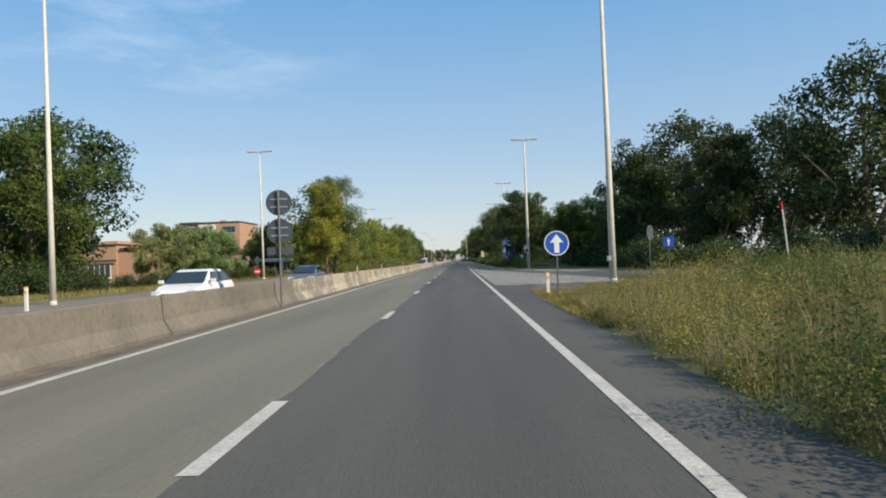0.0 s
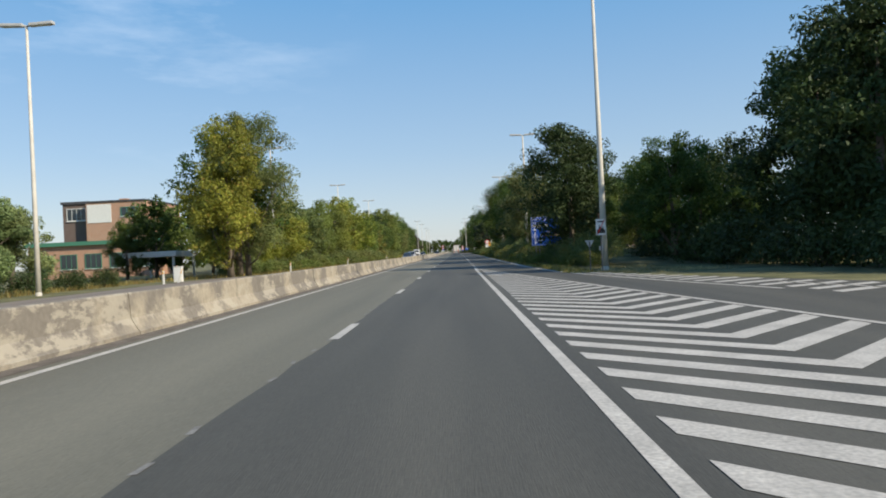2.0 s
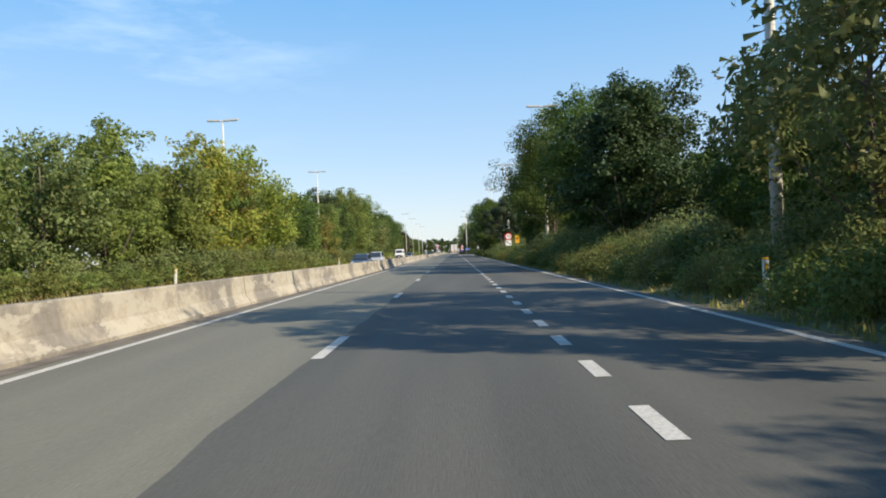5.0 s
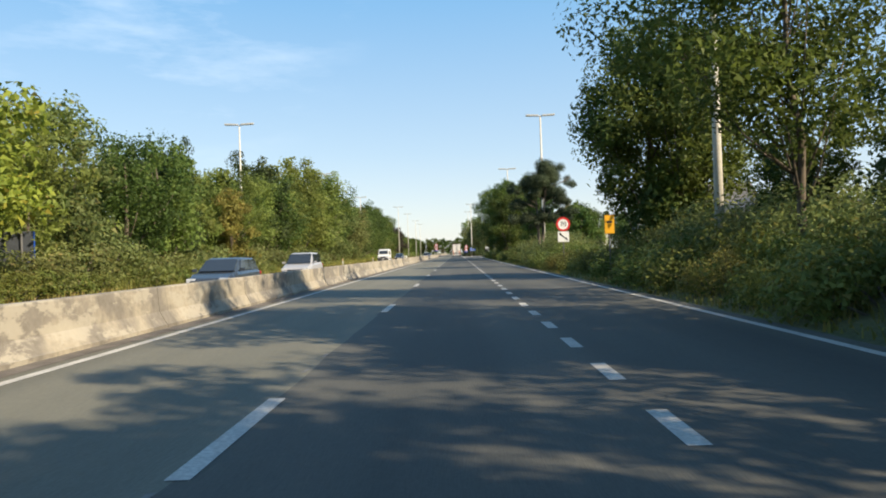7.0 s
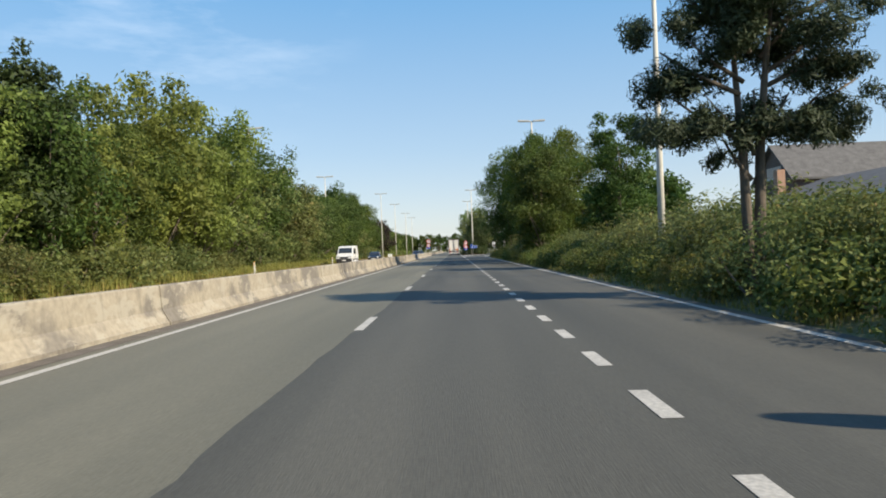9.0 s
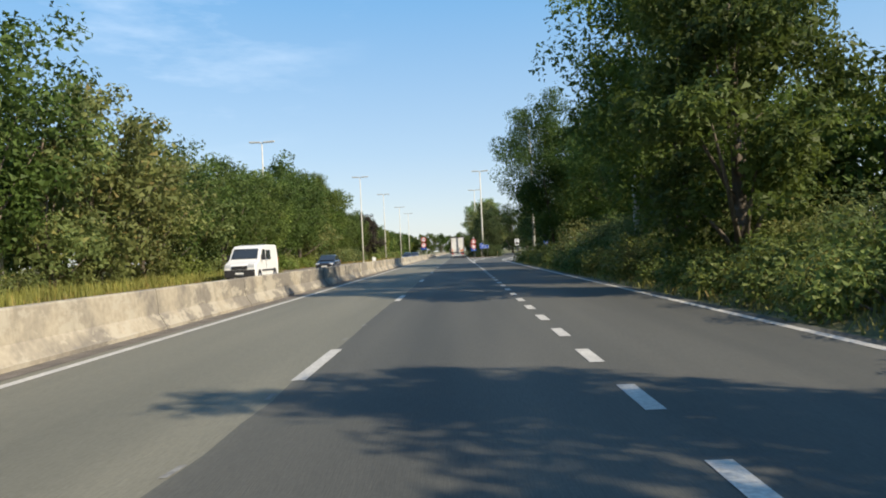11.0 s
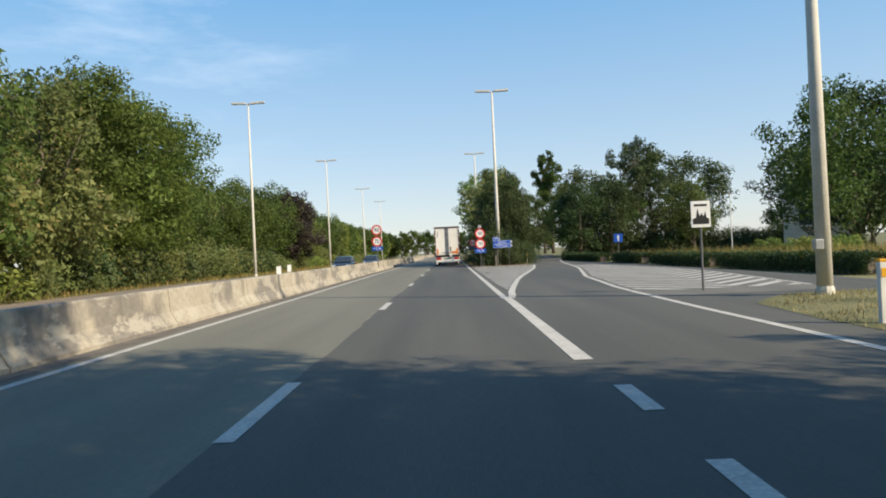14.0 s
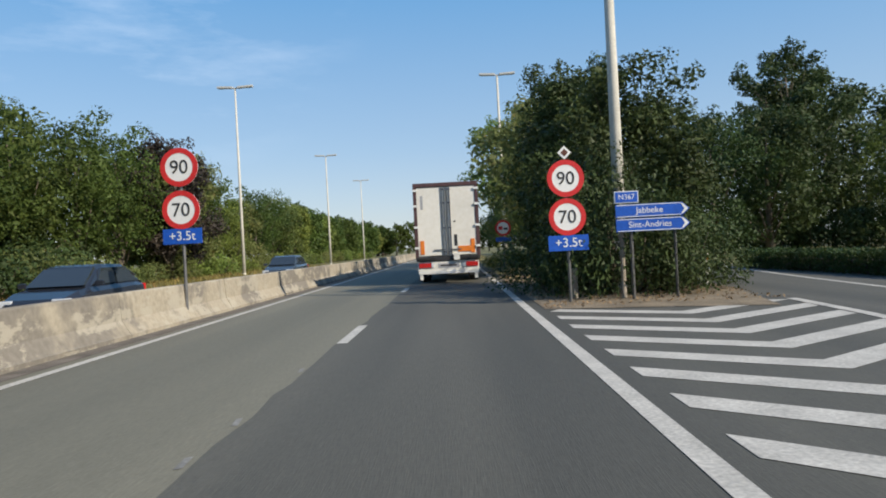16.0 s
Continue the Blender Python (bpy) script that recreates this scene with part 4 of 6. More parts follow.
def pine(at):
    """A Scots pine: bare forked trunk, flat layers of needle tufts."""
    rng = np.random.default_rng(41)
    ob = thing("pine_tree", "Scots pine with a forked bare trunk and layered crown", "tree")
    bmt = bmesh.new()
    tube(bmt, [(-0.25, 0, 0), (-0.3, 0, 2.0), (-0.3, 0.1, 3.5), (-0.42, 0.1, 5.2), (-0.6, 0, 8.0)], [0.15, 0.14, 0.12, 0.085, 0.03], 8)
    tube(bmt, [(0, 0.05, 0), (0.05, 0, 2.0), (0.15, 0.1, 3.6), (0.3, 0, 5.4), (0.7, 0, 8.4)], [0.17, 0.15, 0.13, 0.09, 0.03], 8)
    lobes = []
    low = ((-2.1, 4.85, 0.95, 8), (-1.3, 4.95, 0.6, 4), (0, 5.0, 1.0, 9), (0.9, 4.9, 0.7, 4), (1.9, 5.0, 0.95, 8), (2.7, 5.2, 0.75, 5), (-0.9, 3.9, 0.5, 3), (-0.3, 4.5, 0.6, 3))
    high = ((-1.7, 6.3, 1.1, 7), (-2.4, 6.0, 0.7, 4), (-0.5, 7.0, 1.1, 7), (0.6, 7.5, 1.2, 7), (1.9, 6.5, 1.0, 7), (2.4, 6.2, 0.7, 4), (1.2, 6.9, 0.9, 5),
            (2.8, 7.6, 0.8, 4), (-0.6, 8.1, 1.4, 8), (1.2, 8.6, 1.4, 8), (0.2, 9.0, 1.3, 6), (-1.9, 7.5, 1.0, 5))
    for cx, cz, r, n in low + high:
        for i in range(n):
            p = rng.normal(size=3) * np.array([0.5, 0.55, 0.28]) * r
            lobes.append((cx * 0.95 + p[0], p[1] * 1.3, cz - 0.7 + p[2], r * rng.uniform(0.36, 0.6)))
        tube(bmt, [(cx * 0.15, 0, cz - 1.1), (cx * 0.6, 0, cz - 0.6), (cx, 0, cz)], [0.07, 0.05, 0.02], 5)
    part("trunk", bmt, M["bark"], ob, smooth=True)
    c, nr = lobe_points(rng, lobes, 58000, inner=0.5, up=0.6)
    link_mesh("crown", leaf_mesh("crown", c, nr, 0.21, 0.2, rng), M["needle"], ob)
    ob.matrix_basis = at @ Matrix.Diagonal((0.9, 0.9, 0.96, 1))
    return ob


pine(pose(7.2, 207, 0.1))
for x, y, k in ((7.5, 202.6, 0.72), (8.6, 204.2, 0.9), (6.9, 205.2, 0.85), (7.7, 205.4, 0.95)):
    plant(P_bushE, x, y, s=k, z=0.2)
copy_at(bpy.data.objects["pine_tree"], -27.5, 213, 0, 170, 1.25)


# ---- tall grass and weeds ----
def blades(name, count, place, height, width, material, label, seed, lean=0.35):
    """Bent grass blades: three corners low, a pointed tip; all one piece of growth."""
    rng = np.random.default_rng(seed)
    xy = place(rng, count)
    z0 = np.array([mound(x, y) for x, y in xy])
    an = rng.uniform(0, 2 * np.pi, count)
    clump = np.array([0.75 + 0.55 * noise.noise(Vector((x * 0.9, y * 0.9, seed))) for x, y in xy])
    h = height * rng.uniform(0.4, 1.25, count) * clump
    if place is start_verge:
        h = h * np.clip(0.8 + (xy[:, 0] - 2.8) / 4.0, 0.8, 1.08) * (0.16 + 0.84 * rank(xy[:, 0], xy[:, 1]))
    w = width * rng.uniform(0.6, 1.4, count)
    side = np.stack([np.cos(an), np.sin(an), np.zeros(count)], 1)
    bend = np.stack([-np.sin(an), np.cos(an), np.zeros(count)], 1) * (rng.normal(size=count) * lean * h)[:, None]
    base = np.concatenate([xy, z0[:, None]], 1)
    up = np.array([0, 0, 1.0])
    v = np.empty((count, 5, 3))
    v[:, 0] = base - side * w[:, None]
    v[:, 1] = base + side * w[:, None]
    v[:, 2] = base + side * w[:, None] * 0.8 + up * h[:, None] * 0.6 + bend * 0.4
    v[:, 3] = base - side * w[:, None] * 0.8 + up * h[:, None] * 0.6 + bend * 0.4
    v[:, 4] = base + up * h[:, None] + bend
    me = bpy.data.meshes.new(name)
    me.vertices.add(count * 5)
    me.vertices.foreach_set("co", v.reshape(-1).astype(np.float32))
    idx = np.arange(count)[:, None] * 5 + np.array([[0, 1, 2, 3, 3, 2, 4]])
    me.loops.add(count * 7)
    me.loops.foreach_set("vertex_index", idx.reshape(-1).astype(np.int32))
    me.polygons.add(count * 2)
    st = (np.arange(count)[:, None] * 7 + np.array([[0, 4]])).reshape(-1)
    me.polygons.foreach_set("loop_start", st.astype(np.int32))
    me.update(calc_edges=True)
    me.validate()
    return tagged(link_mesh(name, me, material), label, "grass", kind="stuff")


def rank(x, y):
    """How tall the verge at the start has grown: mown low near the island's tip."""
    return np.clip((21.0 - y + 0.8 * (x - 4.0)) / 6.0, 0.0, 1.0)


def mown(rng, n):
    y = rng.uniform(12, 27.2, n)
    x = np.interp(y, [12, 20, 27], [2.82, 2.86, 3.1]) + rng.uniform(0, 1, n) ** 1.5 * 6.5
    tip = np.stack([rng.uniform(5.9, 8.6, n), rng.uniform(28.0, 32.0, n)], 1)
    return np.where((rng.uniform(size=n) < 0.12)[:, None], tip, np.stack([x, y], 1))


def start_verge(rng, n):
    m = n * 4
    y = rng.uniform(-3, 27.0, m)
    lo = np.interp(y, [-3, 6, 12, 20, 27.0], [2.85, 2.9, 3.1, 3.45, 4.6])
    x = lo + rng.uniform(0, 1, m) ** 1.4 * np.interp(y, [-3, 20, 27.0], [12, 11, 4.5])
    # it grows in tufts and patches
    thick = np.array([noise.noise(Vector((a * 0.75, b * 0.75, 3.0))) + 0.5 * noise.noise(Vector((a * 2.3, b * 2.3, 7.0))) for a, b in zip(x, y)])
    order = np.argsort(-(thick + rng.uniform(-0.55, 0.55, m)), kind="stable")[:n]
    return np.stack([x[order], y[order]], 1)


def left_verge(rng, n):
    y = rng.uniform(0, 430, n)
    x0 = np.interp(y, [0, 98, 112, 285, 300, 350, 380, 430], [-24.5, -24.5, -15.6, -15.6, -20.4, -19.4, -15.8, -15.8])
    return np.stack([x0 - rng.uniform(0, 1, n) * np.where(x0 < -20.0, 3.0, 6.5), y], 1)


def wood_edge(rng, n):
    y = rng.uniform(182, 300, n)
    return np.stack([np.interp(y, [180, 300], [-16.6, -17.0]) - rng.uniform(0, 1, n) * 2.4, y], 1)


def field(rng, n):
    y = rng.uniform(322, 362, n)
    return np.stack([np.interp(y, [322, 362], [16.5, 15.2]) + rng.uniform(0, 1, n) ** 1.3 * 12, y], 1)


def right_verge(rng, n):
    y = rng.uniform(76, 306, n)
    return np.stack([rng.uniform(5.85, 7.3, n), y], 1)


def island(rng, n):
    y = rng.uniform(304, 315, n)
    x0 = np.interp(y, [304, 309.5, 312.6, 313.8, 315], [6.3, 6.25, 6.75, 7.4, 8.5])
    a = np.stack([x0 + rng.uniform(0, 1, n) * np.interp(y, [304, 314, 315], [5.0, 5.0, 3.5]), y], 1)
    y2 = rng.uniform(360, 440, n)
    b2 = np.stack([rng.uniform(2.3, 3.6, n), y2], 1)
    y3 = rng.uniform(74, 92, n)
    c3 = np.stack([rng.uniform(0, 1, n) * 5 + np.interp(y3, [74, 80, 92], [8.6, 7.0, 6.2]), y3], 1)
    y4 = rng.uniform(326, 396, n)
    d4 = np.stack([rng.uniform(15.5, 34, n), y4], 1)
    pick = rng.integers(0, 4, n)
    return np.where((pick == 0)[:, None], a, np.where((pick == 1)[:, None], b2, np.where((pick == 2)[:, None], c3, d4)))


blades("tall_grass", 52000, start_verge, 0.78, 0.0034, M["blade"], "tall dry grass gone to seed on the verge", 51, lean=0.42)
blades("grass", 30000, start_verge, 0.36, 0.006, M["weed"], "green weeds among the tall grass", 52, lean=0.5)
blades("verge_weeds", 34000, left_verge, 0.42, 0.02, M["weed"], "yellow-green weeds on the far verge", 53, lean=0.5)
blades("tall_grass", 26000, wood_edge, 0.85, 0.014, M["weed"], "tall unmown grass and weeds before the wood", 58, lean=0.3)
blades("grass", 15000, right_verge, 0.28, 0.02, M["weed"], "rough grass at the foot of the bramble bank", 54, lean=0.6)
blades("grass", 26000, island, 0.16, 0.011, M["blade"], "short dry grass on the islands", 55, lean=0.6)

blades("tall_grass", 16000, field, 1.0, 0.014, M["weed"], "tall yellowing grass behind the clipped hedge", 59, lean=0.3)
blades("grass", 36000, mown, 0.15, 0.008, M["weed"], "short mown grass turning yellow at the island's tip", 57, lean=0.7)
P_weed = bush("weed_clump", 1.5, 1.5, 0.95, "leaf_weed", 3900, 0.036, 71, "leafy yellow-green roadside weeds among the grass", "weeds", 0.007)
P_weed2 = bush("weed_clump", 1.7, 1.4, 0.8, "weed", 3800, 0.034, 73, "low flowering weeds turning yellow", "weeds", 0.007)
P_weed3 = bush("weed_clump", 1.6, 1.6, 1.15, "leaf_oak", 3900, 0.040, 74, "rank dark weeds on the verge", "weeds", 0.008)
yr = -2.0
while yr < 25.5:
    xr = float(np.interp(yr, [-3, 6, 12, 20, 27], [3.35, 3.4, 3.6, 4.0, 5.2])) + rw.uniform(-0.15, 0.2)
    while xr < 13.5:
        tall_here = float(rank(xr, yr))
        if rw.random() < 0.7 and tall_here > 0.2:
            grow = min(0.95, 0.80 + (xr - 3.2) / 14) * (0.35 + 0.65 * tall_here)
            yy = yr + rw.uniform(-0.5, 0.5)
            plant(rw.choice([P_weed, P_weed2, P_weed, P_weed3, P_weed2]), xr, yy, s=rw.uniform(0.75, 1.25) * (0.55 + 0.45 * grow), sz=rw.uniform(0.6, 1.3) * grow, z=mound(xr, yy))
        xr += rw.uniform(0.85, 1.3) * (1.0 if xr < 8 else 1.4)
    yr += 1.35
P_grey = bush("shrub", 1.8, 1.6, 1.5, "leaf_weed", 6000, 0.062, 72, "yellow-green shrub rooted on the bank")
for k in range(26):
    y = 100 + 7.6 * k + rw.uniform(-2.5, 2.5)
    plant(P_grey, 6.9 + rw.uniform(-0.2, 0.5), y, s=rw.uniform(0.6, 1.1), z=0.1)

rl = np.random.default_rng(81)
n_l = 3200
lx, ly = rl.uniform(2.0, 7.2, n_l), rl.uniform(357.3, 373.5, n_l)
cl = np.stack([lx, ly, np.full(n_l, 0.03)], 1)
nl = np.stack([rl.normal(size=n_l) * 0.5, rl.normal(size=n_l) * 0.5, np.ones(n_l)], 1)
tagged(link_mesh("leaf_litter", leaf_mesh("leaf_litter", cl, nl, 0.075, 0.6, rl), M["litter"]), "dead leaves and twigs on the island's bare soil", "leaf litter", kind="stuff")


# ---- road signs ----
M["sign_white"] = mat("sign_white", (0.72, 0.72, 0.70), rough=0.4, var=0.05, scale=2, fine=20)
M["sign_red"] = mat("sign_red", (0.55, 0.03, 0.03), rough=0.4, var=0.06, scale=2, fine=20)
M["sign_blue"] = mat("sign_blue", (0.012, 0.085, 0.42), rough=0.4, var=0.08, scale=2, fine=20)
M["sign_black"] = mat("sign_black", (0.02, 0.02, 0.02), rough=0.45, var=0.1)
M["sign_yellow"] = mat("sign_yellow", (0.75, 0.36, 0.02), rough=0.5, var=0.08)
M["sign_brown"] = mat("sign_brown", (0.10, 0.030, 0.018), rough=0.5, var=0.08)
M["sign_ochre"] = mat("sign_ochre", (0.42, 0.36, 0.22), rough=0.5, var=0.1)
M["sign_back"] = mat("sign_back", (0.075, 0.085, 0.10), rough=0.6, var=0.15, metal=0.2)
M["post"] = mat("sign_post", (0.16, 0.16, 0.16), rough=0.5, metal=0.5, var=0.15)
M["white_plastic"] = mat("white_plastic", (0.66, 0.65, 0.60), rough=0.6, var=0.12, scale=3)
M["timber"] = mat("weathered_timber", (0.30, 0.26, 0.21), rough=0.9, var=0.2, scale=3, fine=30, bump=0.4)


def text_part(words, size, x, z, y, material, parent, name="lettering", align="CENTER", squeeze=1.0):
    """Letters standing on a sign's face, in the built-in font, as a flat mesh."""
    cu = bpy.data.curves.new(name, "FONT")
    cu.body, cu.size, cu.align_x, cu.align_y, cu.extrude = words, size, align, "CENTER", 0.001
    tmp = bpy.data.objects.new("tmp", cu)
    scene.collection.objects.link(tmp)
    me = bpy.data.meshes.new_from_object(tmp.evaluated_get(bpy.context.evaluated_depsgraph_get()))
    bpy.data.objects.remove(tmp)
    me.transform(Matrix.Translation((x, y, z)) @ Matrix.Rotation(radians(90), 4, "X") @ Matrix.Diagonal((squeeze, 1, 1, 1)))
    me.materials.clear()
    return link_mesh(name, me, material, parent)


def post(ob, x, h, r=0.038, material=None):
    return part("post", tube(bmesh.new(), [(x, 0.05, -0.1), (x, 0.05, h)], [r, r], 10), material or M["post"], ob)


def round_disc(ob, z, dia, face, rim=None, name="disc", y=0.0):
    d = part(name, slab_xz(bmesh.new(), disc_pts(dia / 2, 36, 0, z), y - 0.012, y + 0.012), face, ob)
    if rim:
        part("rim", ring_xz(bmesh.new(), dia * 0.37, dia / 2 + 0.004, y - 0.018, y - 0.012, z), rim, d)
    return d


def arrow_up(bm, w, z0, z1, y):
    """A broad upward arrow, standing in the plane of a sign."""
    zm = z1 - (z1 - z0) * 0.45
    s = w * 0.19
    return slab_xz(bm, [(-s, z0), (s, z0), (s, zm), (w / 2, zm), (0, z1), (-w / 2, zm), (-s, zm)], y - 0.006, y)


def speed_sign(at, z1, z2, dia, label, diamond=False, plate_z=1.95):
    ob = thing("speed_sign", label, "road sign", "speed limit signs")
    post(ob, 0, z1 + dia / 2)
    for z, words in ((z1, "90"), (z2, "70")):
        d = round_disc(ob, z, dia, M["sign_white"], M["sign_red"])
        text_part(words, dia * 0.50, 0, z - 0.01, -0.02, M["sign_black"], d)
    p = part("plate", boxed(-0.47, 0.47, -0.012, 0.012, plate_z - 0.18, plate_z + 0.18, bevel=0.006), M["sign_blue"], ob, "blue weight plate")
    text_part("+3.5t", 0.30, 0, plate_z, -0.016, M["sign_white"], p)
    if diamond:
        q = part("marker", slab_xz(bmesh.new(), [(-0.16, z1 + 0.60), (0, z1 + 0.44), (0.16, z1 + 0.60), (0, z1 + 0.76)], -0.01, 0.01), M["sign_white"], ob, "small dull red diamond marker with a pale edge")
        part("centre", slab_xz(bmesh.new(), [(-0.09, z1 + 0.60), (0, z1 + 0.51), (0.09, z1 + 0.60), (0, z1 + 0.69)], -0.016, -0.01), M["sign_brown"], q)
    ob.matrix_basis = at
    return ob


speed_sign(pose(-6.27, 358.5, 0, 0, 0, -3), 3.62, 2.62, 0.90, "pair of 90 and 70 speed limit signs above the barrier", plate_z=2.0)
speed_sign(pose(2.74, 358.6, 0, 0, 0, 2), 2.90, 2.0, 0.86, "pair of 90 and 70 speed limit signs on the island", diamond=True, plate_z=1.39)

# backs of the signs for the opposite direction
ob = thing("road_sign", "grey backs of two round signs above the barrier", "road sign")
post(ob, 0, 4.05, 0.04)
for z in (3.62, 2.62):
    d = round_disc(ob, z, 0.9, M["sign_back"], name="disc", y=0.12)
    part("bracket", boxed(-0.3, 0.3, 0.09, 0.11, z + 0.1, z + 0.15), M["zinc"], d)
    part("bracket", boxed(-0.3, 0.3, 0.09, 0.11, z - 0.17, z - 0.12), M["zinc"], d)
part("plate", boxed(-0.46, 0.46, 0.11, 0.13, 1.8, 2.08, bevel=0.006), M["sign_back"], ob)
ob.matrix_basis = pose(-6.02, 22.4, 0, 0, 0, 2)

# keep ahead
ob = thing("arrow_sign", "round blue straight-ahead sign on a thin post", "road sign")
post(ob, 0, 1.9, 0.03)
d = round_disc(ob, 1.86, 0.92, M["sign_blue"])
part("rim", ring_xz(bmesh.new(), 0.43, 0.463, -0.018, -0.012, 1.86), M["sign_white"], d)
part("arrow", arrow_up(bmesh.new(), 0.5, 1.50, 2.20, -0.013), M["sign_white"], d)
ob.matrix_basis = pose(3.85, 24.6, 0, 0, 0, 0)


def oneway_sign(at, z, size=0.75):
    ob = thing("one_way_sign", "square blue one-way sign with a white arrow", "road sign", "one-way signs")
    post(ob, 0, z + size / 2, 0.035)
    d = part("panel", boxed(-size / 2, size / 2, -0.012, 0.012, z - size / 2, z + size / 2, bevel=0.008), M["sign_blue"], ob)
    part("arrow", arrow_up(bmesh.new(), size * 0.36, z - size * 0.36, z + size * 0.36, -0.013), M["sign_white"], d)
    ob.matrix_basis = at
    return ob


oneway_sign(pose(15.5, 49.5, -0.12, 0, 0, -8), 2.2)
oneway_sign(pose(16.9, 367.4, 0, 0, 0, -8), 2.05, 0.85)
oneway_sign(pose(11.6, 296.0, 0.0, 0, 0, -8), 2.0, 0.7)

# turned round sign beside the side road
ob = thing("road_sign", "weathered back of a round sign turned sideways", "road sign")
post(ob, 0, 2.9, 0.035)
round_disc(ob, 2.5, 0.9, M["sign_back"])
ob.matrix_basis = pose(11.3, 39.0, 0, 0, 0, 50)

# 70 sign with arrow plate
ob = thing("speed_sign", "70 speed limit sign above a white arrow plate", "road sign", "speed limit signs")
post(ob, 0, 3.3)
d = round_disc(ob, 2.97, 0.90, M["sign_white"], M["sign_red"])
text_part("70", 0.42, 0, 2.96, -0.02, M["sign_black"], d)
p = part("plate", boxed(-0.36, 0.36, -0.012, 0.012, 1.84, 2.50, bevel=0.01), M["sign_white"], ob, "white plate with a slanting black arrow")
b = bmesh.new()
slab_xz(b, [(-0.27, 2.42), (-0.22, 2.44), (-0.22, 2.36), (0.13, 2.06), (0.10, 2.01), (0.28, 1.92), (0.21, 2.12), (0.17, 2.10), (-0.27, 2.31)], -0.018, -0.012)
part("arrow", b, M["sign_black"], p)
ob.matrix_basis = pose(6.93, 193.6, 0, 0, 0, 3)

# big direction board
ob = thing("direction_board", "large blue direction board on steel posts", "direction sign")
for x in (0.35, 0.62, 2.0, 2.3):
    post(ob, x, 3.6, 0.05)
d = part("panel", boxed(0, 2.68, -0.03, 0.03, 1.5, 3.86, bevel=0.02), M["sign_blue"], ob)
b = bmesh.new()
for x0, x1, z0, z1 in ((0.035, 2.645, 3.81, 3.825), (0.035, 2.645, 1.535, 1.55), (0.035, 0.05, 1.55, 3.81), (2.63, 2.645, 1.55, 3.81)):
    box(b, x0, x1, -0.036, -0.03, z0, z1)
part("border", b, M["sign_white"], d)
text_part("Blankenberge", 0.235, 0.10, 3.66, -0.033, M["sign_white"], d, align="LEFT", squeeze=0.9)
text_part("Brugge", 0.235, 0.10, 3.40, -0.033, M["sign_white"], d, align="LEFT", squeeze=0.9)
w = part("white_panel", boxed(0.12, 1.45, -0.037, -0.03, 3.02, 3.24), M["sign_white"], d)
text_part("Zeebrugge", 0.20, 0.66, 3.13, -0.039, M["sign_black"], w, align="LEFT", squeeze=0.85)
b = bmesh.new()
slab_xz(b, [(0.18, 3.10), (0.55, 3.10), (0.60, 3.17), (0.34, 3.15), (0.30, 3.19), (0.22, 3.19), (0.20, 3.15)], -0.042, -0.037)
part("ship_symbol", b, M["sign_black"], w)
text_part("Jabbeke", 0.235, 1.28, 2.62, -0.033, M["sign_white"], d, align="LEFT", squeeze=0.9)
w = part("brown_panel", boxed(0.95, 2.5, -0.037, -0.03, 2.22, 2.42), M["sign_brown"], d)
for x0, x1 in ((0.98, 1.24), (1.33, 2.45)):
    part("lettering_bar", boxed(x0, x1, -0.042, -0.037, 2.275, 2.365), M["sign_ochre"], w)
w = part("symbol", boxed(0.71, 0.92, -0.037, -0.03, 2.21, 2.43, bevel=0.003), M["sign_white"], d, "white square with a dark round mark")
part("mark", slab_xz(bmesh.new(), [(0.815 + 0.055 * math.cos(k * math.pi / 4), 2.31 + 0.055 * math.sin(k * math.pi / 4)) for k in range(8)], -0.041, -0.037), M["sign_black"], w)
b = bmesh.new()
slab_xz(b, [(0.25, 1.62), (0.34, 1.62), (0.34, 2.78), (0.43, 2.78), (0.295, 2.96), (0.16, 2.78), (0.25, 2.78)], -0.036, -0.03)
part("arrow", b, M["sign_white"], d)
b = bmesh.new()
slab_xz(b, [(0.34, 1.66), (0.34, 1.74), (0.86, 2.02), (0.82, 2.09), (1.05, 2.10), (0.95, 1.90), (0.90, 1.95)], -0.036, -0.03)
part("arrow", b, M["sign_white"], d)
for words, x, z in (("N31", 0.30, 2.28), ("N367", 0.66, 1.86)):
    h = 0.062 * len(words)
    k = part("number_panel", boxed(x - h - 0.02, x + h + 0.02, -0.042, -0.036, z - 0.105, z + 0.105), M["sign_white"], d, "white-framed blue road number")
    part("face", boxed(x - h, x + h, -0.045, -0.042, z - 0.085, z + 0.085), M["sign_blue"], k)
    text_part(words, 0.15, x, z, -0.047, M["sign_white"], k)
ob.matrix_basis = pose(6.58, 99.2, 0, 0, 0, -3)

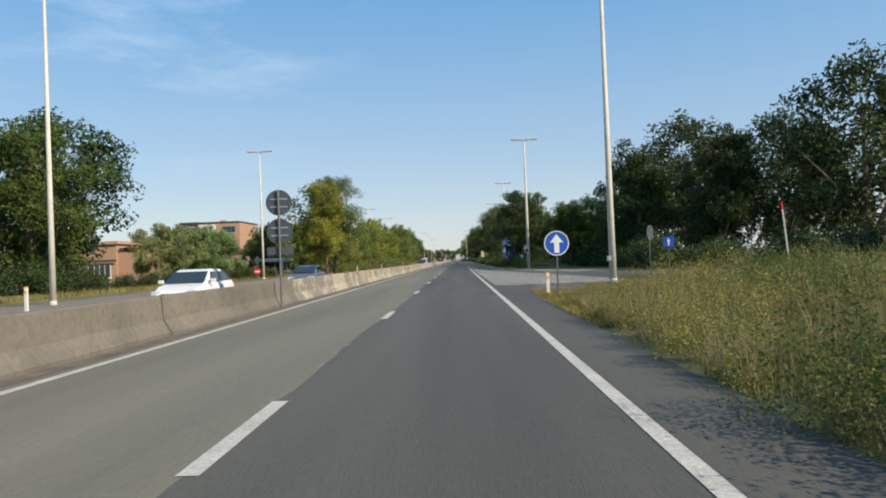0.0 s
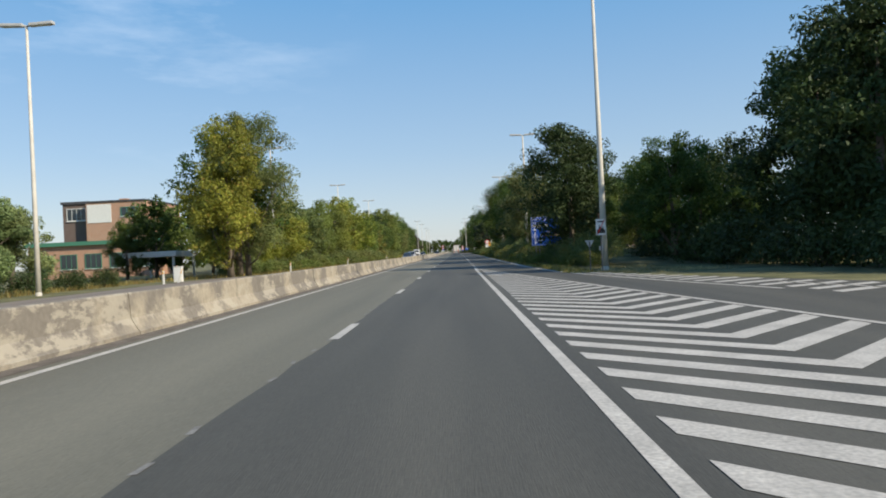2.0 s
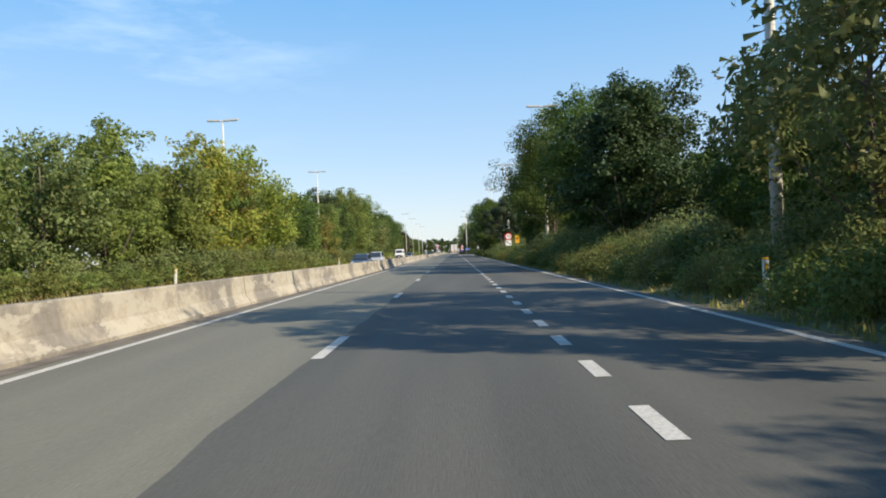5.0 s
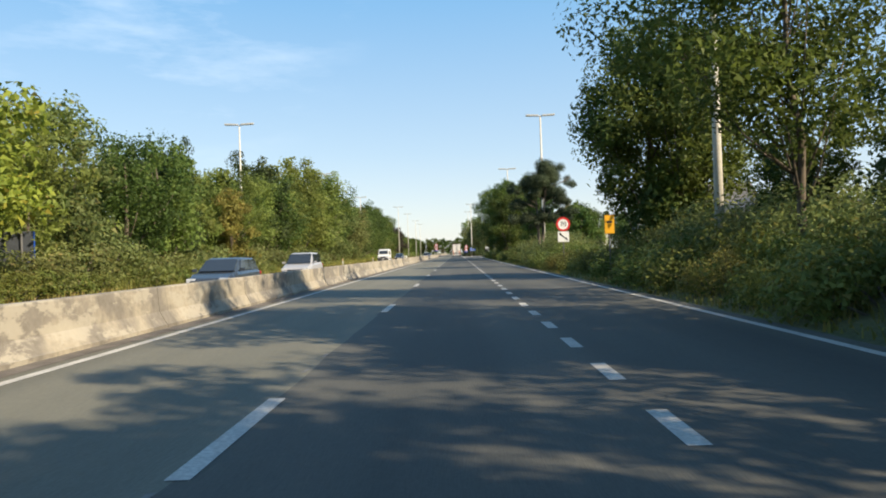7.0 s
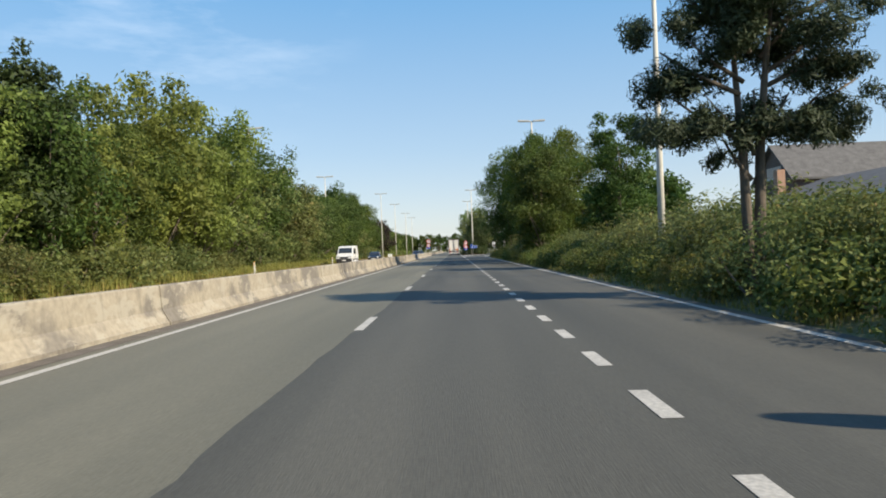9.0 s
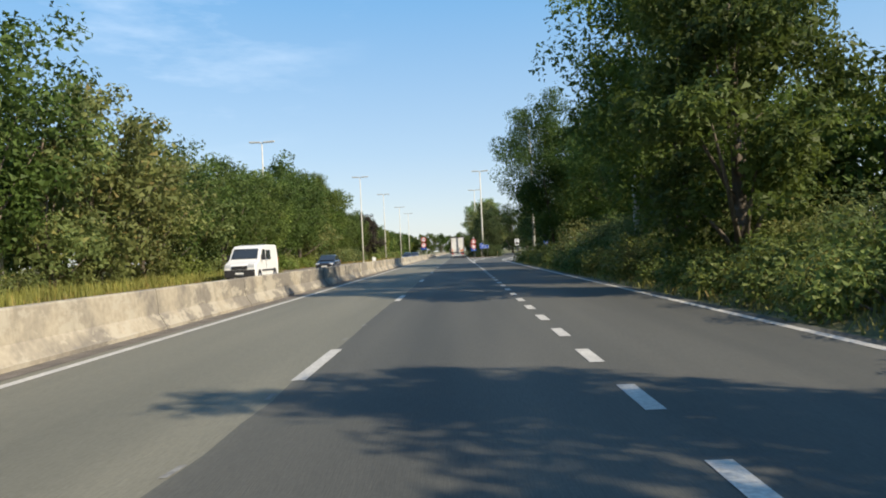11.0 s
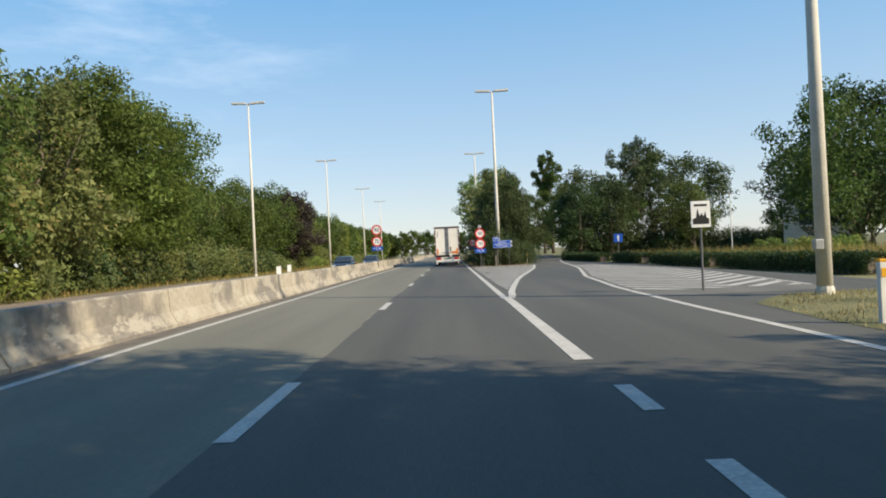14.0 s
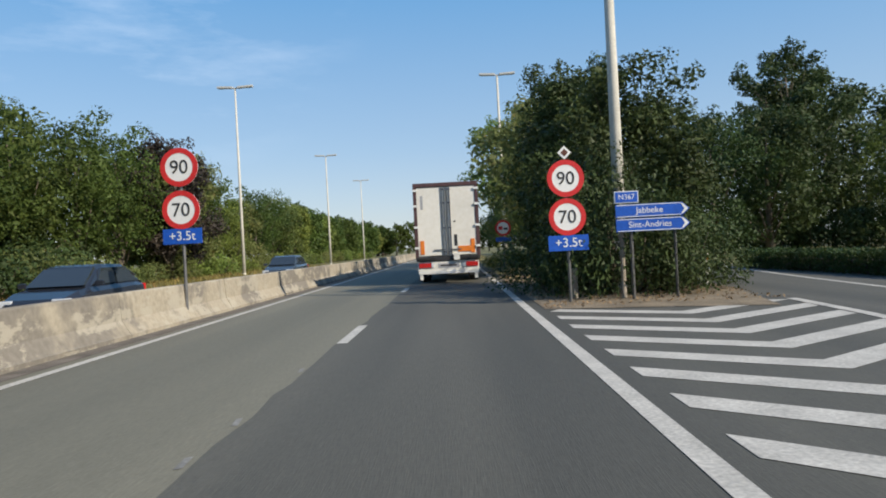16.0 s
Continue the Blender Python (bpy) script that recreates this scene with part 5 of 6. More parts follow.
# finger signs on the island
for z, words in ((2.06, "Jabbeke"), (1.73, "Sint-Andries")):
    ob = thing("direction_sign", "blue arrow-shaped direction sign on the island", "direction sign", "arrow signs on the island")
    d = part("panel", slab_xz(bmesh.new(), [(0, -0.15), (1.53, -0.15), (1.7, 0), (1.53, 0.15), (0, 0.15)], -0.02, 0.02), M["sign_blue"], ob)
    part("arrow_tip", slab_xz(bmesh.new(), [(1.50, -0.12), (1.54, -0.12), (1.67, 0), (1.54, 0.12), (1.50, 0.12), (1.58, 0)], -0.026, -0.02), M["sign_white"], d)
    part("border", boxed(0.03, 1.5, -0.024, -0.02, 0.125, 0.14), M["sign_white"], d)
    part("border", boxed(0.03, 1.5, -0.024, -0.02, -0.14, -0.125), M["sign_white"], d)
    text_part(words, 0.2, 0.78, 0.0, -0.023, M["sign_white"], d)
    part("post", tube(bmesh.new(), [(0.34, 0.06, -z), (0.34, 0.06, 0.15)], [0.035, 0.035], 8), M["post"], ob)
    part("post", tube(bmesh.new(), [(1.36, 0.06, -z), (1.36, 0.06, 0.15)], [0.035, 0.035], 8), M["post"], ob)
    ob.matrix_basis = pose(3.84, 358.5 + (0 if z > 2 else 0.0), z, 0, 0, 0)
ob = thing("route_sign", "small blue road number panel above the arrow signs", "direction sign")
d = part("panel", boxed(-0.28, 0.28, -0.02, 0.02, 2.25, 2.53, bevel=0.01), M["sign_white"], ob)
k = part("face", boxed(-0.26, 0.26, -0.025, -0.02, 2.27, 2.51), M["sign_blue"], d)
text_part("N367", 0.17, 0, 2.39, -0.028, M["sign_white"], k)
post(ob, 0.1, 2.5, 0.03)
ob.matrix_basis = pose(4.13, 358.62, 0)

# no overtaking for lorries
ob = thing("overtaking_sign", "round red-rimmed sign with lorry symbol and blue plate", "road sign")
post(ob, 0, 2.8)
d = round_disc(ob, 2.4, 0.9, M["sign_white"], M["sign_red"])
part("symbol", boxed(-0.26, -0.02, -0.018, -0.012, 2.30, 2.50), M["sign_red"], d)
part("symbol", boxed(0.04, 0.26, -0.018, -0.012, 2.30, 2.42), M["sign_black"], d)
part("plate", boxed(-0.44, 0.44, -0.012, 0.012, 1.62, 1.88), M["sign_blue"], ob)
ob.matrix_basis = pose(2.85, 382, 0)

# give way, seen from behind, and the town plates
ob = thing("give_way_sign", "grey back of a triangular give-way sign", "road sign")
post(ob, 0, 1.55, 0.03)
part("panel", slab_xz(bmesh.new(), [(-0.24, 1.62), (0.24, 1.62), (0, 1.2)], 0.06, 0.08), M["zinc"], ob)
ob.matrix_basis = pose(7.42, 78.4, 0)


def town_plate(at, w, z0, z1, struck, on_pole):
    ob = thing("town_sign", "white town sign with a dark skyline symbol", "road sign", "town signs")
    if not on_pole:
        post(ob, 0, z1, 0.035)
    d = part("panel", boxed(-w / 2, w / 2, -0.015, 0.015, z0, z1, bevel=0.01), M["sign_white"], ob)
    hgt = z1 - z0
    zs = z0 + hgt * 0.12
    k = w * 0.42
    part("skyline", slab_xz(bmesh.new(), [(-k, zs), (k, zs), (k, zs + hgt * 0.2), (k * 0.7, zs + hgt * 0.25), (k * 0.55, zs + hgt * 0.5), (k * 0.35, zs + hgt * 0.28), (k * 0.1, zs + hgt * 0.42), (-k * 0.15, zs + hgt * 0.3),
                                          (-k * 0.4, zs + hgt * 0.6), (-k * 0.6, zs + hgt * 0.25), (-k, zs + hgt * 0.2)], -0.021, -0.015), M["sign_black"], d)
    part("lettering_bar", boxed(-k * 0.8, k * 0.8, -0.021, -0.015, z1 - hgt * 0.2, z1 - hgt * 0.12), M["sign_black"], d)
    if struck:
        part("stripe", slab_xz(bmesh.new(), [(-w * 0.46, z0 + 0.03), (-w * 0.36, z0 + 0.03), (w * 0.46, z1 - 0.03), (w * 0.36, z1 - 0.03)], -0.026, -0.021), M["sign_red"], d)
    ob.matrix_basis = at
    return ob


town_plate(pose(7.95, 77.95, 0), 0.5, 1.86, 2.70, True, False)
town_plate(pose(7.17, 317.4, 0), 0.54, 1.78, 2.52, False, False)

# remaining boards
ob = thing("sign_board", "orange-yellow diversion board in the bushes", "road sign")
post(ob, 0, 2.6, 0.03)
part("panel", boxed(-0.21, 0.21, -0.012, 0.012, 2.0, 2.8, bevel=0.006), M["sign_yellow"], ob)
part("lettering_bar", boxed(-0.12, 0.12, -0.017, -0.012, 2.45, 2.55), M["sign_black"], ob)
ob.matrix_basis = pose(6.75, 179.2, 0, 0, 0, 4)
ob = thing("direction_board", "dark back of a blue-edged direction board on posts", "direction sign")
post(ob, -0.9, 2.9, 0.06)
post(ob, 0.5, 2.9, 0.06)
part("panel", boxed(-1.2, 1.0, 0.1, 0.16, 1.15, 3.0), M["sign_back"], ob)
part("edge", boxed(1.002, 1.03, 0.08, 0.18, 1.15, 3.0), M["sign_blue"], ob)
ob.matrix_basis = pose(-20.3, 180.0, 0, 0, 0, 10)
ob = thing("direction_board", "blue direction board in the shade of the trees", "direction sign")
post(ob, -0.7, 3.0, 0.05)
post(ob, 0.7, 3.0, 0.05)
d = part("panel", boxed(-1.0, 1.0, -0.02, 0.02, 1.95, 3.25, bevel=0.02), M["sign_blue"], ob)
for z in (2.9, 2.6, 2.3):
    part("lettering_bar", boxed(-0.75, 0.5, -0.026, -0.02, z - 0.06, z + 0.06), M["sign_white"], d)
ob.matrix_basis = pose(21.5, 401, 0, 0, 0, -10)
ob = thing("no_entry_sign", "round red no-entry sign on a low post", "road sign")
post(ob, 0, 2.2, 0.03)
d = round_disc(ob, 0.95, 0.70, M["sign_red"])
part("bar", boxed(-0.25, 0.25, -0.018, -0.012, 0.88, 1.02), M["sign_white"], d)
part("back_plate", boxed(-0.14, 0.14, -0.01, 0.12, 1.7, 2.5), M["sign_back"], ob)
ob.matrix_basis = pose(-20.7, 70.0, 0)

# small roadside posts and cabinets
ob = thing("cable_cabinet", "white plastic cable cabinet on the verge", "cabinet")
part("body", boxed(-0.3, 0.3, -0.2, 0.2, 0, 1.15, bevel=0.02), M["white_plastic"], ob)
part("cap", boxed(-0.33, 0.33, -0.23, 0.23, 1.15, 1.2, bevel=0.01), M["white_plastic"], ob)
part("door_seam", boxed(-0.25, 0.25, -0.206, -0.2, 0.12, 1.08), M["sign_white"], ob)
ob.matrix_basis = pose(-21.1, 94.4, 0)
for x, y in ((-15.6, 361), (-17.2, 372)):
    copy_at(ob, x, y, 0, 12, 0.7)


def marker_post(at, top, label):
    ob = thing("marker_post", label, "post", "white marker posts")
    part("body", boxed(-0.06, 0.06, -0.05, 0.05, -0.1, 0.95, bevel=0.015), M["white_plastic"], ob)
    part("reflector", boxed(-0.04, 0.04, -0.056, -0.05, 0.72, 0.86), M[top], ob)
    part("cap", boxed(-0.062, 0.062, -0.052, 0.052, 0.95, 1.0, bevel=0.012), M[top], ob)
    ob.matrix_basis = at
    return ob


mp = marker_post(pose(3.45, 24.5, -0.2), "sign_yellow", "white marker post with an orange top")
for x, y, lean in ((-16.6, 25, 0), (-20.6, 90.5, 0), (-20.4, 92.6, 18), (-16.2, 110, 0), (-16.4, 147, 4), (-16.4, 205, 0), (-16.0, 246, -3), (-16.3, 283, 0), (7.1, 362, 4), (15.5, 37.3, 0), (7.2, 122, 0)):
    copy_thing(mp, pose(x, y, 0, 0, lean, 0))
marker_post(pose(6.75, 308.6, 0), "sign_yellow", "white marker post with an orange top")
ob = thing("timber_post", "short weathered timber post on the island", "post")
part("body", tube(bmesh.new(), [(0, 0, -0.1), (0, 0, 0.75)], [0.085, 0.08], 10), M["timber"], ob)
ob.matrix_basis = pose(3.0, 359.6, 0)
ob = thing("timber_post", "tall pale timber post behind the arrow signs", "post")
part("body", tube(bmesh.new(), [(0, 0, -0.1), (0, 0, 2.0)], [0.06, 0.06], 10), M["timber"], ob)
ob.matrix_basis = pose(4.07, 359.0, 0)
ob = thing("barrier_pole", "thin leaning pole with a red tip", "pole")
part("shaft", tube(bmesh.new(), [(0, 0, 0), (-0.25, 0, 2.9)], [0.035, 0.03], 8), M["white_plastic"], ob)
part("tip", tube(bmesh.new(), [(-0.25, 0, 2.9), (-0.275, 0, 3.2)], [0.045, 0.045], 8), M["sign_red"], ob)
ob.matrix_basis = pose(13.4, 26.5, 0)
ob = thing("flag_pole", "slim white flagpole behind the hedge", "pole")
part("shaft", tube(bmesh.new(), [(0, 0, 0), (0, 0, 5.2)], [0.05, 0.035], 8), M["white_plastic"], ob)
part("finial", tube(bmesh.new(), [(0, 0, 5.2), (0, 0, 5.3)], [0.06, 0.03], 8), M["sign_red"], ob)
ob.matrix_basis = pose(24.0, 357, 0)


# ---- clipped hedges ----
def clipped_hedge(x0, y0, x1, y1, h, seed):
    rng = np.random.default_rng(seed)
    L = math.hypot(x1 - x0, y1 - y0)
    n = int(L * 900)
    s = rng.uniform(0, 1, n)
    face = rng.integers(0, 3, n)
    off = np.where(face == 0, -0.45, np.where(face == 1, 0.45, rng.uniform(-0.45, 0.45, n)))
    z = np.where(face == 2, h, rng.uniform(0.05, h, n))
    d = np.array([(x1 - x0) / L, (y1 - y0) / L])
    nrm = np.array([d[1], -d[0]])
    c = np.stack([x0 + d[0] * s * L + nrm[0] * off, y0 + d[1] * s * L + nrm[1] * off, z], 1) + rng.normal(size=(n, 3)) * 0.07
    nv = np.where((face == 2)[:, None], np.array([0, 0, 1.0]), np.array([nrm[0], nrm[1], 0.3]) * np.sign(off)[:, None]) + rng.normal(size=(n, 3)) * 0.5
    ob = thing("clipped_hedge", "low clipped dark hedge along the side road", "hedge", "clipped hedges")
    b = bmesh.new()
    w = 0.24
    e0, e1 = (x0 + d[0] * 0.25, y0 + d[1] * 0.25), (x1 - d[0] * 0.25, y1 - d[1] * 0.25)
    prism(b, [(e0[0] + nrm[0] * w, e0[1] + nrm[1] * w), (e1[0] + nrm[0] * w, e1[1] + nrm[1] * w), (e1[0] - nrm[0] * w, e1[1] - nrm[1] * w), (e0[0] - nrm[0] * w, e0[1] - nrm[1] * w)], 0.0, h - 0.22)
    part("core", b, M["bark"], ob)
    link_mesh("foliage", leaf_mesh("foliage", c, nv, 0.12, 0.6, rng), M["leaf_dark"], ob)
    return ob


for k, seg in enumerate(((14.9, 322, 14.3, 334), (14.2, 335, 13.8, 344), (13.6, 346, 13.2, 353), (12.9, 356, 12.4, 372), (16, 318, 40, 312))):
    clipped_hedge(*seg, 0.64, 60 + k)


# ---- buildings ----
def brick_mat(name, c1, c2, mortar, scale):
    m = mat(name, c1, rough=0.9, var=0.15, scale=2, fine=30, bump=0.3)
    n, l = m.node_tree.nodes, m.node_tree.links
    tc = n.new("ShaderNodeTexCoord")
    mp = n.new("ShaderNodeMapping")
    mp.inputs["Rotation"].default_value = (radians(90), 0, 0)
    bt = n.new("ShaderNodeTexBrick")
    bt.inputs["Color1"].default_value, bt.inputs["Color2"].default_value, bt.inputs["Mortar"].default_value = (*c1, 1), (*c2, 1), (*mortar, 1)
    bt.inputs["Scale"].default_value = scale
    l.new(tc.outputs["Object"], mp.inputs["Vector"])
    l.new(mp.outputs["Vector"], bt.inputs["Vector"])
    mx = n.new("ShaderNodeMixRGB")
    mx.inputs["Fac"].default_value = 0.6
    b_ = n["Principled BSDF"]
    src = b_.inputs["Base Color"].links[0].from_socket
    l.new(src, mx.inputs["Color1"])
    l.new(bt.outputs["Color"], mx.inputs["Color2"])
    l.new(mx.outputs["Color"], b_.inputs["Base Color"])
    return m


M["brick"] = brick_mat("salmon_brick", (0.40, 0.22, 0.14), (0.46, 0.26, 0.17), (0.45, 0.40, 0.34), 2.4)
M["brick_dark"] = brick_mat("dark_brick", (0.13, 0.09, 0.075), (0.17, 0.115, 0.09), (0.2, 0.18, 0.16), 2.4)
M["render_wall"] = mat("cream_render", (0.50, 0.47, 0.40), rough=0.9, var=0.1, scale=1, fine=30)
M["roof_tile"] = mat("grey_roof_tiles", (0.12, 0.115, 0.11), rough=0.85, var=0.2, scale=1.5, fine=8, bump=0.6)
M["roof_felt"] = mat("dark_roof_edge", (0.06, 0.06, 0.065), rough=0.9, var=0.2)
M["green_trim"] = mat("green_trim", (0.06, 0.20, 0.13), rough=0.6, var=0.1)
M["white_trim"] = mat("white_trim", (0.68, 0.67, 0.63), rough=0.6, var=0.06)
M["glass_dark"] = mat("window_glass", (0.03, 0.04, 0.045), rough=0.08, var=0.1, spec=0.6)


def window(parent, x0, x1, y, z0, z1, trim, bars=1):
    """A window standing on a wall that faces the road's start: frame, glass and sill."""
    w = part("window", boxed(x0, x1, y - 0.05, y + 0.02, z0, z1), M["glass_dark"], parent)
    b = bmesh.new()
    t = 0.09
    for a in ((x0 - t, x1 + t, z1, z1 + t), (x0 - t, x1 + t, z0 - t, z0), (x0 - t, x0, z0, z1), (x1, x1 + t, z0, z1)):
        box(b, a[0], a[1], y - 0.1, y + 0.02, a[2], a[3])
    for k in range(bars):
        xm = x0 + (x1 - x0) * (k + 1) / (bars + 1)
        box(b, xm - 0.03, xm + 0.03, y - 0.08, y - 0.052, z0, z1)
    part("window_frame", b, trim, w)
    part("sill", boxed(x0 - 0.15, x1 + 0.15, y - 0.18, y + 0.02, z0 - 0.17, z0 - 0.095), M["white_trim"], w)
    return w


# school-like block with a lower wing
ob = thing("office_building", "salmon brick block with flat roof and green window frames", "building")
wl_ = part("wall", boxed(-54.2, -45.4, 143, 156, 0, 11.0), M["brick"], ob)
part("roof", boxed(-54.35, -45.25, 142.85, 156.2, 11.0, 11.22), M["roof_felt"], ob)
part("chimney", boxed(-50.6, -49.4, 146, 147, 11.22, 11.7), M["brick"], ob)
part("wall", boxed(-58.5, -54.2, 144.5, 156, 0, 11.0), M["brick_dark"], ob, "dark glazed corner")
part("roof", boxed(-58.7, -54.36, 144.3, 156.2, 11.0, 11.4), M["roof_felt"], ob)
window(ob, -57.8, -55.0, 144.5, 8.6, 10.3, M["white_trim"], 3)
part("white_panel", boxed(-54.0, -50.4, 142.94, 143, 8.0, 10.7), M["white_trim"], ob, "blank white wall panel")
window(ob, -48.9, -46.4, 143, 8.9, 10.1, M["green_trim"], 2)
window(ob, -48.9, -46.4, 143, 6.0, 7.2, M["green_trim"], 2)
wing = thing("school_wing", "low brick wing with a green roof edge", "building")
part("wall", boxed(-60, -41.5, 138, 142.8, 0, 4.6), M["brick"], wing)
part("roof", boxed(-60.4, -41.1, 137.5, 142.82, 4.6, 5.15), M["green_trim"], wing)
for k in range(5):
    window(wing, -58.8 + 3.5 * k, -56.6 + 3.5 * k, 138, 1.4, 3.3, M["green_trim"], 2)
can = thing("canopy", "white flat canopy on posts beside the brick wing", "canopy")
part("roof", boxed(-34, -28.4, 112, 118, 2.2, 2.75, bevel=0.03), M["white_trim"], can)
for x in (-33.6, -28.8):
    for y in (112.3, 117.7):
        part("post", boxed(x - 0.1, x + 0.1, y - 0.1, y + 0.1, 0, 2.2), M["white_trim"], can)

# pink house with annex
ob = thing("house", "low pink brick house with dark flat annex", "building")
part("wall", boxed(-60, -46.3, 92, 102, 0, 5.3), M["brick"], ob)
part("roof", boxed(-60.3, -46.0, 91.7, 102.3, 5.3, 5.7), M["brick"], ob)
part("fascia", boxed(-60.1, -46.2, 91.6, 91.69, 2.9, 3.2), M["roof_felt"], ob)
for k in range(3):
    window(ob, -58.5 + 4.2 * k, -55.6 + 4.2 * k, 92, 0.8, 2.6, M["white_trim"], 3)
part("annex", boxed(-46.28, -43.8, 92.4, 101, 0, 4.4), M["brick"], ob)
part("annex_roof", boxed(-46.0, -43.5, 92.2, 101.2, 4.4, 4.75), M["roof_felt"], ob)


def gable_house(name, label, x0, x1, y0, y1, eave, ridge, wallm, roofm, wins=()):
    """A house whose gable faces the road's start, ridge running away from it."""
    ob = thing(name, label, "house")
    xm = (x0 + x1) / 2
    part("wall", slab_xz(bmesh.new(), [(x0, 0), (x1, 0), (x1, eave), (xm, ridge), (x0, eave)], y0, y1), wallm, ob)
    k = (ridge - eave) / (xm - x0)
    for sx in (-1, 1):
        xe = x0 - 0.5 if sx < 0 else x1 + 0.5
        ze = eave - 0.5 * k
        part("roof", slab_xz(bmesh.new(), [(xe, ze + 0.05), (xm, ridge + 0.05), (xm, ridge + 0.3), (xe, ze + 0.3)], y0 - 0.4, y1 + 0.4), roofm, ob)
        part("bargeboard", slab_xz(bmesh.new(), [(xe, ze), (xm, ridge), (xm, ridge + 0.26), (xe, ze + 0.26)], y0 - 0.47, y0 - 0.41), M["white_trim"] if wallm is M["render_wall"] else M["roof_felt"], ob)
    for w in wins:
        window(ob, w[0], w[1], y0, w[2], w[3], M["white_trim"], 1)
    return ob


h1 = thing("house", "dark brick house with a grey tiled roof", "house")
part("wall", prism(bmesh.new(), [(35.8, 264), (50, 264), (50, 273), (35.8, 273)], 0, 7.7), M["brick_dark"], h1)
for x in (35.8, 49.7):
    g_ = bmesh.new()
    pts_ = [(264.0, 7.7), (273.0, 7.7), (268.5, 11.4)]
    lo_, hi_ = [g_.verts.new((x, q[0], q[1])) for q in pts_], [g_.verts.new((x + 0.3, q[0], q[1])) for q in pts_]
    g_.faces.new(lo_), g_.faces.new(hi_)
    for i in range(3):
        g_.faces.new((lo_[i], lo_[(i + 1) % 3], hi_[(i + 1) % 3], hi_[i]))
    part("gable", g_, M["brick_dark"], h1)
for sy in (-1, 1):
    g_ = bmesh.new()
    e_, r_ = 268.5 + sy * 5.0, 268.5
    q_ = [(e_, 7.4), (r_, 11.5), (r_, 11.72), (e_, 7.62)]
    lo_, hi_ = [g_.verts.new((35.3, *q)) for q in q_], [g_.verts.new((50.5, *q)) for q in q_]
    g_.faces.new(lo_), g_.faces.new(hi_)
    for i in range(4):
        g_.faces.new((lo_[i], lo_[(i + 1) % 4], hi_[(i + 1) % 4], hi_[i]))
    part("roof", g_, M["roof_tile"], h1)
gw = part("window", boxed(35.72, 35.8, 266.6, 270.0, 8.0, 9.2), M["glass_dark"], h1)
part("window_frame", boxed(35.74, 35.79, 266.45, 270.15, 7.88, 7.995), M["white_trim"], gw)
part("chimney", boxed(33.4, 34.2, 262.5, 263.4, 0, 8.4), M["brick"], h1)
wing = thing("house_wing", "long low wing with a grey tiled roof and white gutter", "house")
part("wall", boxed(29.6, 46, 225, 262.4, 0, 4.35), M["brick_dark"], wing)
part("roof", slab_xz(bmesh.new(), [(28.9, 4.35), (38, 7.3), (47, 4.35)], 224.5, 262.5), M["roof_tile"], wing)
part("gutter", boxed(28.72, 28.9, 224.5, 262.5, 4.2, 4.5), M["white_trim"], wing)
for k in range(6):
    part("window", boxed(29.52, 29.6, 228 + 5.6 * k, 231.4 + 5.6 * k, 1.2, 3.0), M["glass_dark"], wing)
cream = gable_house("house", "cream house with dark gable and white bargeboards", 0.0, 7.8, 0, 14, 6.2, 8.6, M["render_wall"], M["roof_tile"], ((1.6, 6.0, 2.6, 4.9),))
part("gable_cladding", slab_xz(bmesh.new(), [(0.05, 5.6), (7.75, 5.6), (7.75, 6.2), (3.9, 8.55), (0.05, 6.2)], -0.06, -0.004), M["roof_felt"], cream, "dark boarded gable")
cream.matrix_basis = pose(37.6, 376.3, 0, 0, 0, -28)
gable_house("house", "small dark house behind the verge", 30.5, 36.5, 165, 174, 4.6, 7.3, M["brick_dark"], M["roof_tile"])


# ---- vehicles ----
def paint_mat(name, color, rough=0.38):
    m = mat(name, color, rough=rough, var=0.05, scale=0.8, fine=200, spec=0.5)
    m.node_tree.nodes["Principled BSDF"].inputs["Coat Weight"].default_value = 0.15
    return m


M["tyre"] = mat("tyre_rubber", (0.018, 0.018, 0.018), rough=0.85, var=0.2, fine=60)
M["rim"] = mat("alloy_rim", (0.35, 0.35, 0.36), rough=0.35, metal=0.8, var=0.08)
M["car_white"] = paint_mat("white_car_paint", (0.70, 0.70, 0.68))
M["car_black"] = paint_mat("black_car_paint", (0.020, 0.024, 0.034), 0.22)
M["car_grey"] = paint_mat("grey_car_paint", (0.10, 0.11, 0.12))
M["car_slate"] = paint_mat("slate_car_paint", (0.040, 0.052, 0.068), 0.25)
M["car_silver"] = paint_mat("silver_car_paint", (0.36, 0.36, 0.37))
M["car_glass"] = mat("car_glass", (0.03, 0.038, 0.045), rough=0.06, var=0.05, spec=0.8)
M["light_glass"] = mat("headlight_glass", (0.55, 0.57, 0.6), rough=0.12, var=0.08, spec=0.8)
M["black_plastic"] = mat("black_plastic", (0.03, 0.03, 0.032), rough=0.6, var=0.15)
M["red_light"] = mat("tail_light", (0.50, 0.02, 0.02), rough=0.2, var=0.1)
M["amber_light"] = mat("amber_marking", (0.72, 0.20, 0.03), rough=0.4, var=0.08)


def loft(bm, sections, close=True):
    """Skin over a row of sections, each a ring of points."""
    rings = [[bm.verts.new(p) for p in s] for s in sections]
    n = len(rings[0])
    for r1, r2 in zip(rings, rings[1:]):
        for k in range(n):
            bm.faces.new((r1[k], r1[(k + 1) % n], r2[(k + 1) % n], r2[k]))
    if close:
        bm.faces.new(rings[0])
        bm.faces.new(rings[-1])
    return bm


